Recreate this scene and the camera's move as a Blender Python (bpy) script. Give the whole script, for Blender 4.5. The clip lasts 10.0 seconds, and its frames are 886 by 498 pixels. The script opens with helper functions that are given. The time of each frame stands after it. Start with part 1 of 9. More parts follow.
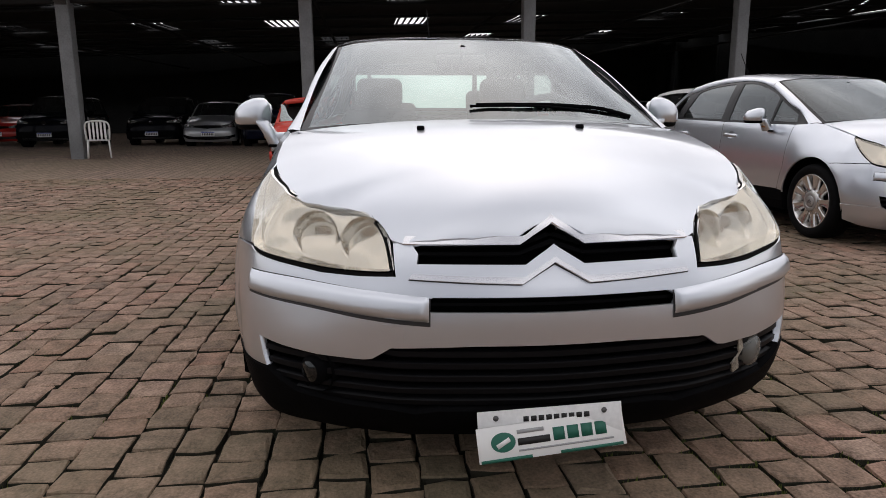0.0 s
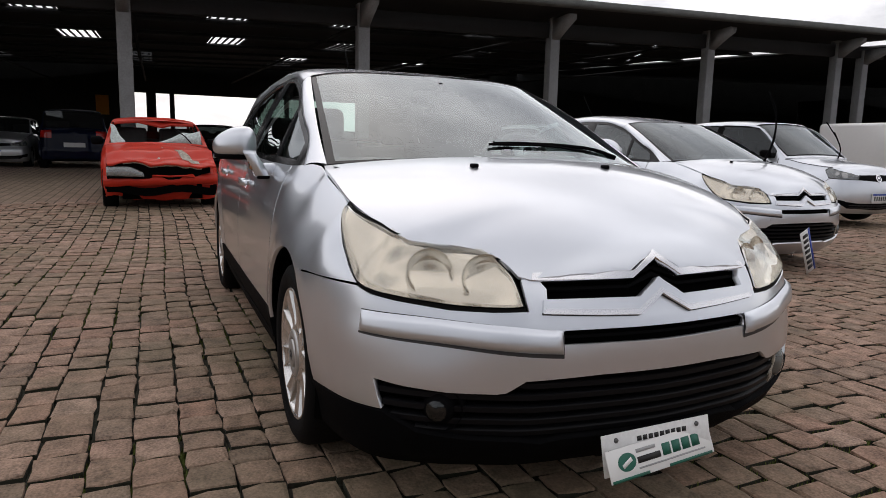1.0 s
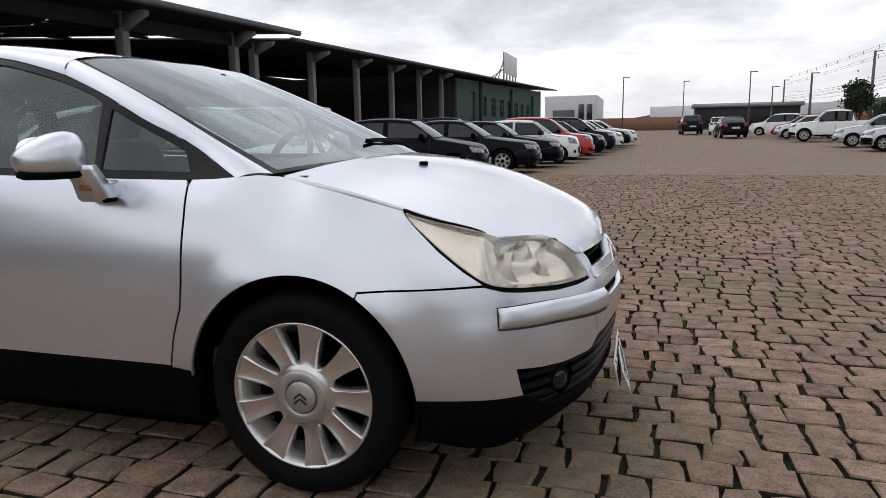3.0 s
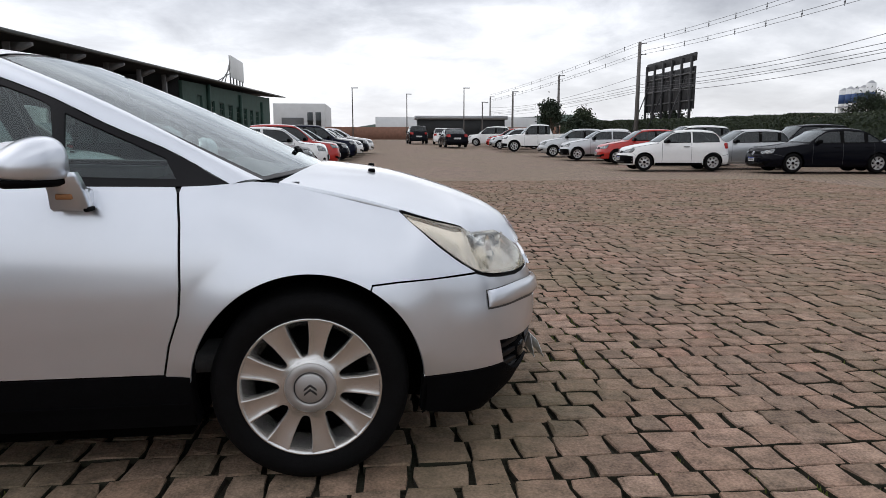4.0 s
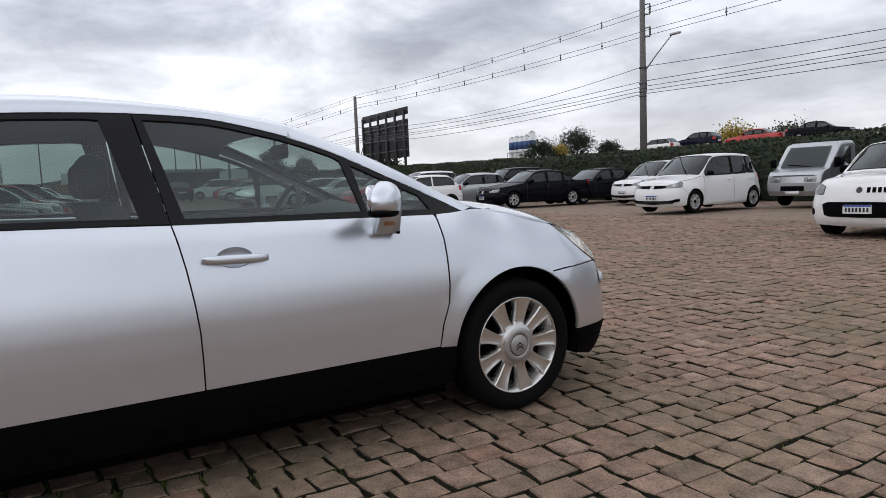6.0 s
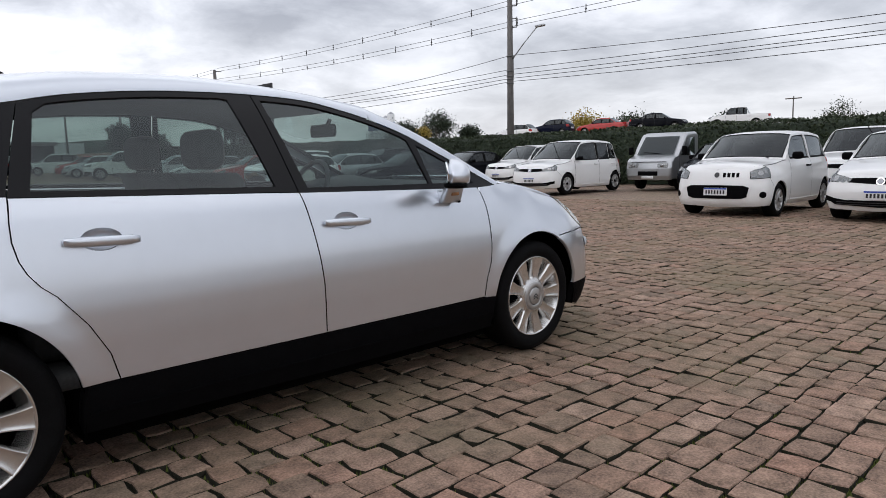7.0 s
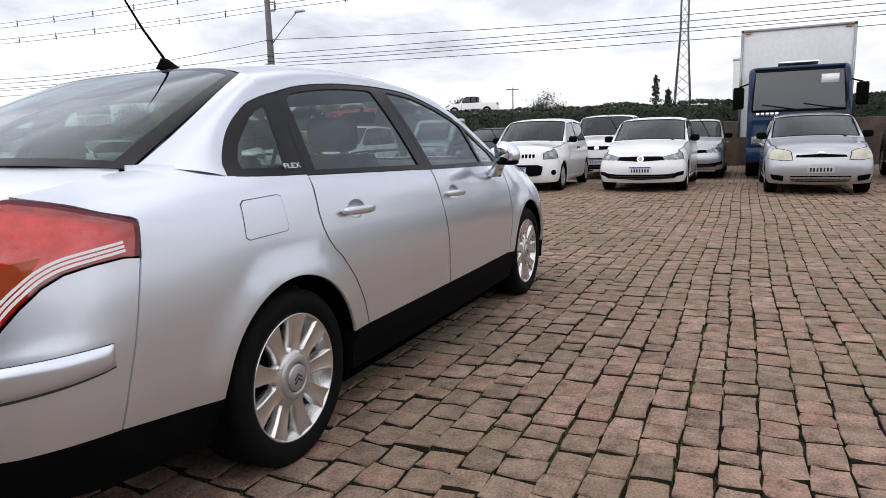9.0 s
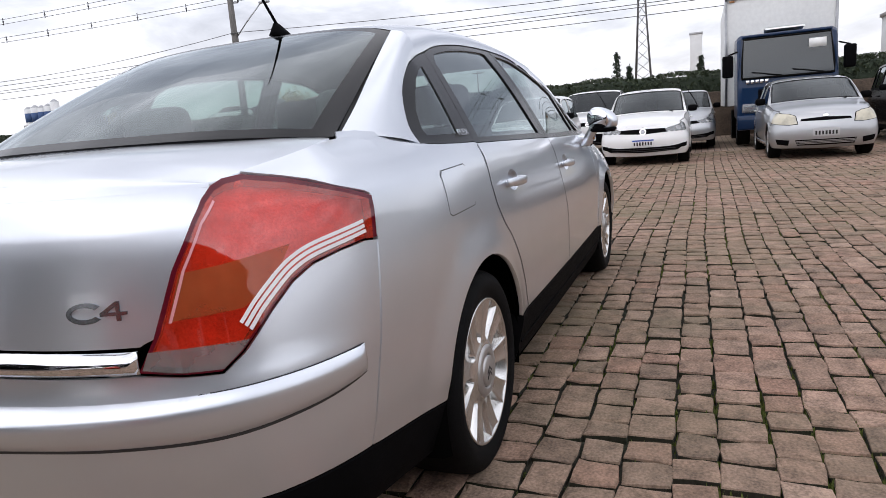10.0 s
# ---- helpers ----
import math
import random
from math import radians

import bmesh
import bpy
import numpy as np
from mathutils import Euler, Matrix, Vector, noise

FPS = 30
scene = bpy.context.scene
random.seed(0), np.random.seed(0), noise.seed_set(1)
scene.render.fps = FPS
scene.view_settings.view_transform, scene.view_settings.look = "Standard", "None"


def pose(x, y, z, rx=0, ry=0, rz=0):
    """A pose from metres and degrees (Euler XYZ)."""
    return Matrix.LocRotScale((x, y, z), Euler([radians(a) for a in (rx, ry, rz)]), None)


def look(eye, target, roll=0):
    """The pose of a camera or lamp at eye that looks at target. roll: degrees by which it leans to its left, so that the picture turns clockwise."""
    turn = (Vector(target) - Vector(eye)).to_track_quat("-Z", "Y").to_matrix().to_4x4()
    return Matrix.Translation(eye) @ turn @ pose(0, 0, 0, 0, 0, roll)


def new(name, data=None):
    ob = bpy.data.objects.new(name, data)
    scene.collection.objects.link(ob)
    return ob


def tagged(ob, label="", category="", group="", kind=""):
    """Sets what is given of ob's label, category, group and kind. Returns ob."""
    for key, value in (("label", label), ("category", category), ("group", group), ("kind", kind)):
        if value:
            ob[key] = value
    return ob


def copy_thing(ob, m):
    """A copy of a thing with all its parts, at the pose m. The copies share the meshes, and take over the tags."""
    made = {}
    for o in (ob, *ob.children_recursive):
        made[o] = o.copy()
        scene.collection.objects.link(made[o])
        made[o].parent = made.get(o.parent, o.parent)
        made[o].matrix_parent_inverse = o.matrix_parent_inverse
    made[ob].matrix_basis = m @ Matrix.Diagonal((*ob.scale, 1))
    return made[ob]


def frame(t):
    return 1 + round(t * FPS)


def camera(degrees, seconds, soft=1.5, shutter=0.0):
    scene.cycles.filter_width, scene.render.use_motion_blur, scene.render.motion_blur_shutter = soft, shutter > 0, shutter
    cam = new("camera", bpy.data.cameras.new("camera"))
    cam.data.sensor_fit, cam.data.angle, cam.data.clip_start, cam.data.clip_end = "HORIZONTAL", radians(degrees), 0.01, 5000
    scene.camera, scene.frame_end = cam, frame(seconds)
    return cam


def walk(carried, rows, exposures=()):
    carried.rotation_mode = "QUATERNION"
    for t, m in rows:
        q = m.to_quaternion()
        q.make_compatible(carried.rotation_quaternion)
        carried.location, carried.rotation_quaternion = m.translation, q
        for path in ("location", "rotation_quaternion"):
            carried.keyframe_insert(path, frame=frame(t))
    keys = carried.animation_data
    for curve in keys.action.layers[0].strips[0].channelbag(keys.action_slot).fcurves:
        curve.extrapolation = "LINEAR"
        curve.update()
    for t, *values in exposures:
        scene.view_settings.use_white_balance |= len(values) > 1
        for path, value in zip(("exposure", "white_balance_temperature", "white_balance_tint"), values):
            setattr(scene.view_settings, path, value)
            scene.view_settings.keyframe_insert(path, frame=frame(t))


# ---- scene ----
from mathutils.geometry import delaunay_2d_cdt
cam = camera(67.3, 10.0, soft=0.8)
PATH = [
    (0, (3.768, -0.458, 0.993), (1.816, -0.237, 0.616), -0.3),
    (0.5, (3.753, -0.895, 1.008), (1.84, -0.399, 0.695), 0.8),
    (1, (3.602, -1.267, 1.024), (1.786, -0.483, 0.728), 1.4),
    (1.5, (3.305, -1.595, 1.03), (1.771, -0.361, 0.676), -0.3),
    (2, (3.056, -1.947, 1.074), (1.856, -0.38, 0.751), 0.2),
    (2.5, (2.657, -2.196, 1.064), (1.828, -0.402, 0.754), -1.6),
    (3, (2.307, -2.511, 1.073), (1.734, -0.625, 0.732), -1.0),
    (3.2, (2.157, -2.591, 1.08), (1.736, -0.668, 0.73), -0.4),
    (4.3, (1.226, -2.992, 1.092), (1.597, -1.048, 0.802), -0.2),
    (4.5, (0.96, -3.046, 1.073), (1.407, -1.109, 0.854), -0.5),
    (5, (0.447, -3.106, 1.092), (1.177, -1.26, 0.85), -2.0),
    (5.5, (-0.058, -3.244, 1.102), (0.821, -1.465, 0.851), -2.9),
    (5.7, (-0.22, -3.306, 1.082), (0.718, -1.554, 0.858), -3.2),
    (6.8, (-1.36, -3.267, 1.094), (-0.105, -1.726, 0.875), 0.1),
    (7, (-1.568, -3.225, 1.096), (-0.215, -1.777, 0.83), -1.2),
    (7.5, (-2.044, -3.06, 1.107), (-0.512, -1.795, 0.875), 0.3),
    (8, (-2.478, -2.868, 1.107), (-0.847, -1.736, 0.866), -0.2),
    (8.5, (-2.836, -2.577, 1.12), (-1.094, -1.635, 0.845), 0.3),
    (9, (-3.176, -2.264, 1.123), (-1.381, -1.444, 0.797), -1.6),
    (9.5, (-3.267, -1.879, 1.1), (-1.462, -1.099, 0.73), -5.2),
    (10, (-3.224, -1.485, 1.071), (-1.398, -0.754, 0.705), -4.6),
]
EXPOSURE = [(0.0, 0.36, 6700, 14), (1.5, 0.30, 6650, 13), (3.0, 0.38, 6450, 12), (4.5, 0.46, 6350, 11), (5.5, 0.42, 6300, 11), (7.0, 0.52, 6320, 12), (8.5, 0.80, 6350, 13), (10.0, 0.86, 6350, 14)]
walk(cam, [(t, look(eye, target, roll)) for t, eye, target, roll in PATH], EXPOSURE)

# ---------- light ----------
world = bpy.data.worlds.new("overcast_sky")
scene.world = world
world.use_nodes = True
wn, wl = world.node_tree.nodes, world.node_tree.links
wn.clear()
w_out, w_bg = wn.new("ShaderNodeOutputWorld"), wn.new("ShaderNodeBackground")
SUN_UP, SUN_ROUND = 52.0, -78.0
w_sky = wn.new("ShaderNodeTexSky")
w_sky.sky_type, w_sky.sun_disc = "NISHITA", False
w_sky.sun_elevation, w_sky.sun_rotation, w_sky.air_density, w_sky.dust_density = radians(SUN_UP), radians(SUN_ROUND), 1.0, 3.0
w_dim = wn.new("ShaderNodeVectorMath")
w_dim.operation = "SCALE"
w_dim.inputs[3].default_value = 0.10
wl.new(w_sky.outputs[0], w_dim.inputs[0])
w_co, w_sep = wn.new("ShaderNodeTexCoord"), wn.new("ShaderNodeSeparateXYZ")
wl.new(w_co.outputs["Generated"], w_sep.inputs[0])


def w_math(op, a, b=None, clamp=False):
    n = wn.new("ShaderNodeMath")
    n.operation, n.use_clamp = op, clamp
    for i, v in enumerate((a, b)):
        if v is None:
            continue
        if isinstance(v, (int, float)):
            n.inputs[i].default_value = v
        else:
            wl.new(v, n.inputs[i])
    return n.outputs[0]


w_up = w_math("ADD", w_math("MAXIMUM", w_sep.outputs[2], 0.0), 0.22)
w_plane = wn.new("ShaderNodeCombineXYZ")
wl.new(w_math("DIVIDE", w_sep.outputs[0], w_up), w_plane.inputs[0])
wl.new(w_math("DIVIDE", w_sep.outputs[1], w_up), w_plane.inputs[1])


def w_noise(scale, detail, rough, shift):
    n, m = wn.new("ShaderNodeTexNoise"), wn.new("ShaderNodeMapping")
    m.inputs[1].default_value = shift
    wl.new(w_plane.outputs[0], m.inputs[0])
    wl.new(m.outputs[0], n.inputs["Vector"])
    n.inputs["Scale"].default_value, n.inputs["Detail"].default_value, n.inputs["Roughness"].default_value = scale, detail, rough
    n.inputs["Distortion"].default_value = 0.35
    return n.outputs[0]


w_mix = w_math("ADD", w_math("MULTIPLY", w_noise(0.95, 8, 0.55, (3.1, 1.7, 0)), 0.62), w_math("MULTIPLY", w_noise(2.6, 6, 0.6, (0.4, 7.7, 0)), 0.38))
w_ramp = wn.new("ShaderNodeValToRGB")
w_ramp.color_ramp.elements[0].position, w_ramp.color_ramp.elements[0].color = 0.37, (0.34, 0.355, 0.395, 1)
w_ramp.color_ramp.elements[1].position, w_ramp.color_ramp.elements[1].color = 0.60, (0.97, 0.985, 1.02, 1)
e = w_ramp.color_ramp.elements.new(0.47)
e.color = (0.56, 0.58, 0.62, 1)
wl.new(w_mix, w_ramp.inputs[0])
w_low = wn.new("ShaderNodeMapRange")
w_low.inputs[1].default_value, w_low.inputs[2].default_value, w_low.inputs[3].default_value, w_low.inputs[4].default_value = 0.0, 0.24, 0.62, 0.0
wl.new(w_sep.outputs[2], w_low.inputs[0])
w_haze = wn.new("ShaderNodeMixRGB")
w_haze.inputs[2].default_value = (0.93, 0.925, 0.92, 1)
wl.new(w_low.outputs[0], w_haze.inputs[0])
w_gain = wn.new("ShaderNodeVectorMath")
w_gain.operation = "SCALE"
wl.new(w_ramp.outputs[0], w_gain.inputs[0])
wl.new(w_math("ADD", w_math("MULTIPLY", w_math("MAXIMUM", w_sep.outputs[2], 0.0), 0.16), 0.86), w_gain.inputs[3])
wl.new(w_gain.outputs[0], w_haze.inputs[1])
w_all = wn.new("ShaderNodeMixRGB")
w_all.inputs[0].default_value = 0.88
wl.new(w_dim.outputs[0], w_all.inputs[1])
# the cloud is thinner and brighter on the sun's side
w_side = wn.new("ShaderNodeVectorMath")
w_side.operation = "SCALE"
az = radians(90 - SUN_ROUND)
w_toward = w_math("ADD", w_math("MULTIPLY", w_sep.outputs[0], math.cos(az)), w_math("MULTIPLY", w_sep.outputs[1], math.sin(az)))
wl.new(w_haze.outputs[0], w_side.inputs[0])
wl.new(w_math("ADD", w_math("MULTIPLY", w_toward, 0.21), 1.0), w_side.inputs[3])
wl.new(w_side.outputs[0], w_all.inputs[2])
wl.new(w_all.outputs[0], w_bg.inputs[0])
w_bg.inputs[1].default_value = 1.0
wl.new(w_bg.outputs[0], w_out.inputs[0])

sun = bpy.data.lights.new("sun", "SUN")
sun.energy, sun.angle, sun.color = 0.45, radians(165), (1.0, 0.96, 0.9)
sun_ob = new("sun", sun)
sun_ob.matrix_basis = look((0, 0, 30), (-math.cos(az) * math.cos(radians(SUN_UP)), -math.sin(az) * math.cos(radians(SUN_UP)), 30 - math.sin(radians(SUN_UP))))

# ---------- materials ----------
M = {}


def mat(name, color, rough=0.5, metal=0.0, vary=0.0, scale=8.0, bump=0.0, bump_scale=60.0, coat=0.0, spec=0.5, dark=None, island=0.0, noise_detail=4, rough_vary=0.0, obj=0.0, trans=0.0, stain=None):
    """A principled surface with variation at two scales."""
    m = bpy.data.materials.new(name)
    m.use_nodes = True
    nt = m.node_tree
    n, l = nt.nodes, nt.links
    p = n["Principled BSDF"]
    p.inputs["Base Color"].default_value = (*color, 1)
    p.inputs["Roughness"].default_value, p.inputs["Metallic"].default_value = rough, metal
    p.inputs["Specular IOR Level"].default_value = spec
    if coat:
        p.inputs["Coat Weight"].default_value, p.inputs["Coat Roughness"].default_value = coat, 0.04
    if trans:
        p.inputs["Transmission Weight"].default_value = trans
    co = n.new("ShaderNodeTexCoord")
    out = None
    if vary or stain:
        big, fine = n.new("ShaderNodeTexNoise"), n.new("ShaderNodeTexNoise")
        big.inputs["Scale"].default_value, fine.inputs["Scale"].default_value = scale, scale * 9
        big.inputs["Detail"].default_value, fine.inputs["Detail"].default_value = noise_detail, 3
        l.new(co.outputs["Object"], big.inputs["Vector"])
        l.new(co.outputs["Object"], fine.inputs["Vector"])
        add = n.new("ShaderNodeMath")
        add.operation = "ADD"
        l.new(big.outputs[0], add.inputs[0])
        l.new(fine.outputs[0], add.inputs[1])
        mr = n.new("ShaderNodeMapRange")
        mr.inputs[1].default_value, mr.inputs[2].default_value = 0.72, 1.28
        l.new(add.outputs[0], mr.inputs[0])
        mix = n.new("ShaderNodeMixRGB")
        low = dark or tuple(c * (1 - vary) for c in color)
        high = tuple(min(1, c * (1 + vary * 0.6)) for c in color)
        mix.inputs[1].default_value, mix.inputs[2].default_value = (*low, 1), (*high, 1)
        l.new(mr.outputs[0], mix.inputs[0])
        out = mix.outputs[0]
        if rough_vary:
            rr = n.new("ShaderNodeMapRange")
            rr.inputs[1].default_value, rr.inputs[2].default_value = 0.7, 1.3
            rr.inputs[3].default_value, rr.inputs[4].default_value = rough - rough_vary, rough + rough_vary
            l.new(add.outputs[0], rr.inputs[0])
            l.new(rr.outputs[0], p.inputs["Roughness"])
    if island or obj:
        src = n.new("ShaderNodeObjectInfo").outputs["Random"] if obj else n.new("ShaderNodeNewGeometry").outputs["Random Per Island"]
        hs = n.new("ShaderNodeHueSaturation")
        amount = island or obj
        r1 = n.new("ShaderNodeMapRange")
        r1.inputs[3].default_value, r1.inputs[4].default_value = 1 - amount, 1 + amount
        l.new(src, r1.inputs[0])
        l.new(r1.outputs[0], hs.inputs["Value"])
        if out:
            l.new(out, hs.inputs["Color"])
        else:
            hs.inputs["Color"].default_value = (*color, 1)
        out = hs.outputs[0]
    if out:
        l.new(out, p.inputs["Base Color"])
    if bump:
        b, t = n.new("ShaderNodeBump"), n.new("ShaderNodeTexNoise")
        t.inputs["Scale"].default_value, t.inputs["Detail"].default_value = bump_scale, 5
        l.new(co.outputs["Object"], t.inputs["Vector"])
        b.inputs["Strength"].default_value, b.inputs["Distance"].default_value = bump, 0.01
        l.new(t.outputs[0], b.inputs["Height"])
        l.new(b.outputs[0], p.inputs["Normal"])
    M[name] = m
    return m


def glassy(name, tint, gloss_rough=0.0, ior=1.5, haze=0.0, haze_color=(0.8, 0.8, 0.8), extra=0.0, milky=0.0):
    """A thin pane: clear tint, mirror gloss by Fresnel, and some haze on it."""
    m = bpy.data.materials.new(name)
    m.use_nodes = True
    nt = m.node_tree
    n, l = nt.nodes, nt.links
    n.clear()
    out, mix, tr, gl, fr = (n.new("ShaderNode" + k) for k in ("OutputMaterial", "MixShader", "BsdfTransparent", "BsdfGlossy", "LayerWeight"))
    tr.inputs[0].default_value = (*tint, 1)
    gl.inputs["Roughness"].default_value = gloss_rough
    gl.inputs["Color"].default_value = (0.92, 0.98, 1.0, 1)
    fr.inputs["Blend"].default_value = 0.5
    pw, ma = n.new("ShaderNodeMath"), n.new("ShaderNodeMath")
    pw.operation, ma.operation = "POWER", "MULTIPLY_ADD"
    pw.inputs[1].default_value = 4.2
    f0 = ((ior - 1) / (ior + 1)) ** 2
    ma.inputs[1].default_value, ma.inputs[2].default_value = 1 - f0, f0
    l.new(fr.outputs["Facing"], pw.inputs[0])
    l.new(pw.outputs[0], ma.inputs[0])
    back = tr.outputs[0]
    if haze:
        d, m2, tex, mr, co = (n.new("ShaderNode" + k) for k in ("BsdfDiffuse", "MixShader", "TexNoise", "MapRange", "TexCoord"))
        d.inputs[0].default_value = (*haze_color, 1)
        tex.inputs["Scale"].default_value, tex.inputs["Detail"].default_value = 7, 6
        l.new(co.outputs["Object"], tex.inputs["Vector"])
        mr.inputs[1].default_value, mr.inputs[2].default_value, mr.inputs[3].default_value, mr.inputs[4].default_value = 0.3, 0.7, haze * 0.7, haze * 1.3
        l.new(tex.outputs[0], mr.inputs[0])
        l.new(mr.outputs[0], m2.inputs[0])
        l.new(back, m2.inputs[1])
        l.new(d.outputs[0], m2.inputs[2])
        back = m2.outputs[0]
    if milky:
        d, m2 = n.new("ShaderNodeBsdfTranslucent"), n.new("ShaderNodeMixShader")
        d.inputs[0].default_value = (0.86, 0.9, 0.9, 1)
        m2.inputs[0].default_value = milky
        l.new(back, m2.inputs[1])
        l.new(d.outputs[0], m2.inputs[2])
        back = m2.outputs[0]
    f = ma.outputs[0]
    if extra:
        a = n.new("ShaderNodeMath")
        a.operation, a.use_clamp = "ADD", True
        a.inputs[1].default_value = extra
        l.new(f, a.inputs[0])
        f = a.outputs[0]
    l.new(f, mix.inputs[0])
    l.new(back, mix.inputs[1])
    l.new(gl.outputs[0], mix.inputs[2])
    l.new(mix.outputs[0], out.inputs[0])
    M[name] = m
    return m


def paint(name, color, metal=0.0, rough=0.35, coat=1.0):
    """Car paint with a clear coat, fine flake and a trace of dust."""
    m = mat(name, color, rough, metal, vary=0.02, scale=1.2, coat=coat)
    p = m.node_tree.nodes["Principled BSDF"]
    p.inputs["Coat Roughness"].default_value = 0.03
    if not metal:
        p.inputs["Specular IOR Level"].default_value = 0.12 if max(color) > 0.03 else 0.04
    return m


paint("silver", (0.69, 0.722, 0.77), 0.88, 0.31)
M["silver"].node_tree.nodes["Principled BSDF"].inputs["Coat Weight"].default_value = 1.0
M["silver"].node_tree.nodes["Principled BSDF"].inputs["Coat Roughness"].default_value = 0.06
paint("white_paint", (0.78, 0.78, 0.77))
paint("black_paint", (0.003, 0.0034, 0.006), 0, 0.2, 0.1)
paint("navy_paint", (0.004, 0.006, 0.018), 0, 0.2, 0.2)
paint("red_paint", (0.42, 0.02, 0.015))
paint("wreck_red", (0.50, 0.032, 0.016), 0, 0.5, 0.3)
paint("grey_paint", (0.006, 0.007, 0.010), 0.0, 0.2, 0.1)
paint("silver_far", (0.44, 0.45, 0.46), 0.7)
paint("truck_blue", (0.005, 0.022, 0.065), 0, 0.3, 0.5)
mat("chrome", (0.85, 0.85, 0.87), 0.07, 1.0)
mat("mirror", (0.9, 0.9, 0.92), 0.02, 1.0)
mat("plastic", (0.004, 0.004, 0.0045), 0.6, spec=0.02, vary=0.25, scale=14, bump=0.15, bump_scale=500)
mat("trim_dark", (0.03, 0.03, 0.032), 0.5)
mat("gloss_black", (0.004, 0.004, 0.005), 0.2, vary=0.1, spec=0.2)
mat("headliner", (0.10, 0.10, 0.097), 0.95, vary=0.1, scale=40)
mat("gasket", (0.006, 0.006, 0.006), 0.7, spec=0.05)
# matt near-black that stands for shade inside openings and under the cars
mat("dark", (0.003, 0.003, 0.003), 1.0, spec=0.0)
mat("rubber", (0.005, 0.005, 0.0055), 0.7, spec=0.08, vary=0.3, scale=20, bump=0.3, bump_scale=220, dark=(0.004, 0.004, 0.004))
mat("alloy", (0.70, 0.69, 0.67), 0.24, 0.92, vary=0.03, scale=6)
mat("cap", (0.48, 0.47, 0.46), 0.42, 0.8, vary=0.1, scale=30)
mat("bright_rim", (0.8, 0.8, 0.8), 0.35, 0.5)
mat("alloy_far", (0.5, 0.5, 0.5), 0.4, 0.7)
mat("steel_wheel", (0.03, 0.03, 0.03), 0.6)
mat("cabin", (0.085, 0.085, 0.085), 0.8, vary=0.2, scale=12)
mat("seat", (0.04, 0.04, 0.042), 0.9, vary=0.25, scale=30, bump=0.3, bump_scale=300)
mat("torn", (0.40, 0.36, 0.30), 0.6, 0.3, vary=0.6, scale=25)
mat("crazed_glass", (0.45, 0.52, 0.50), 0.5, vary=0.5, scale=30)
mat("slat", (0.005, 0.005, 0.006), 0.45, spec=0.12)
mat("reflector", (0.70, 0.69, 0.66), 0.12, 0.95)
mat("lamp_bowl", (0.80, 0.79, 0.76), 0.22, 1.0)
mat("lamp_inner", (0.35, 0.35, 0.35), 0.15, 0.9)
mat("badge_metal", (0.22, 0.23, 0.25), 0.18, 1.0)
mat("satin_chrome", (0.82, 0.82, 0.84), 0.22, 1.0)
mat("amber_dull", (0.35, 0.16, 0.06), 0.5)
mat("stripe", (0.86, 0.85, 0.84), 0.25, coat=0.6)
mat("pink_lens", (0.75, 0.35, 0.36), 0.2, coat=0.8)
mat("lamp_back", (0.80, 0.24, 0.15), 0.3, 0.3, vary=0.35, scale=22)
mat("plate_white", (0.75, 0.75, 0.74), 0.45, vary=0.1, scale=9)
mat("plate_grey", (0.5, 0.5, 0.5), 0.45)
mat("silo_blue", (0.02, 0.06, 0.17), 0.6, vary=0.2)
mat("plate_blue", (0.02, 0.06, 0.35), 0.45)
mat("ink", (0.012, 0.012, 0.012), 0.6)
mat("sign_green", (0.01, 0.12, 0.08), 0.5)
mat("sign_grey", (0.35, 0.36, 0.36), 0.5)
glassy("glass", (0.76, 0.85, 0.83), 0.0, 1.6, extra=0.07)
glassy("back_glass", (0.48, 0.63, 0.58), 0.0, 1.5, extra=0.0)
glassy("tint", (0.40, 0.48, 0.455), 0.0, 1.5, extra=0.02)
glassy("tint_dark", (0.22, 0.25, 0.25), 0.0, 1.55, extra=0.03)
glassy("far_glass", (0.13, 0.15, 0.15), 0.02, 1.5, haze=0.015)
glassy("truck_glass", (0.08, 0.10, 0.11), 0.01, 1.65, haze=0.02)
glassy("lens", (0.99, 0.955, 0.89), 0.03, 1.5, haze=0.10, haze_color=(0.95, 0.84, 0.67))
glassy("red_lens", (0.97, 0.22, 0.11), 0.03, 1.5, haze=0.3, haze_color=(0.9, 0.07, 0.028), extra=0.05)
glassy("amber_zone", (0.75, 0.4, 0.15), 0.03, 1.5, haze=0.45, haze_color=(0.5, 0.13, 0.045))
glassy("lens_edge", (0.45, 0.03, 0.04), 0.03, 1.5, haze=0.85, haze_color=(0.13, 0.008, 0.018))
glassy("smoke", (0.5, 0.47, 0.44), 0.03, 1.5, haze=0.3, haze_color=(0.5, 0.47, 0.45), extra=0.05)
glassy("fog_dark", (0.15, 0.15, 0.15), 0.04, 1.6, haze=0.1, haze_color=(0.05, 0.05, 0.05))
glassy("fog", (0.6, 0.6, 0.58), 0.12, 1.5, haze=0.5, haze_color=(0.22, 0.21, 0.19))
glassy("lamp_far", (0.8, 0.8, 0.78), 0.05, 1.5, haze=0.32, haze_color=(0.45, 0.46, 0.46), extra=0.06)
glassy("lamp_old", (0.85, 0.8, 0.65), 0.05, 1.5, haze=0.92, haze_color=(0.62, 0.58, 0.46))
glassy("tail_far", (0.8, 0.05, 0.04), 0.05, 1.5, haze=0.8, haze_color=(0.42, 0.015, 0.012))
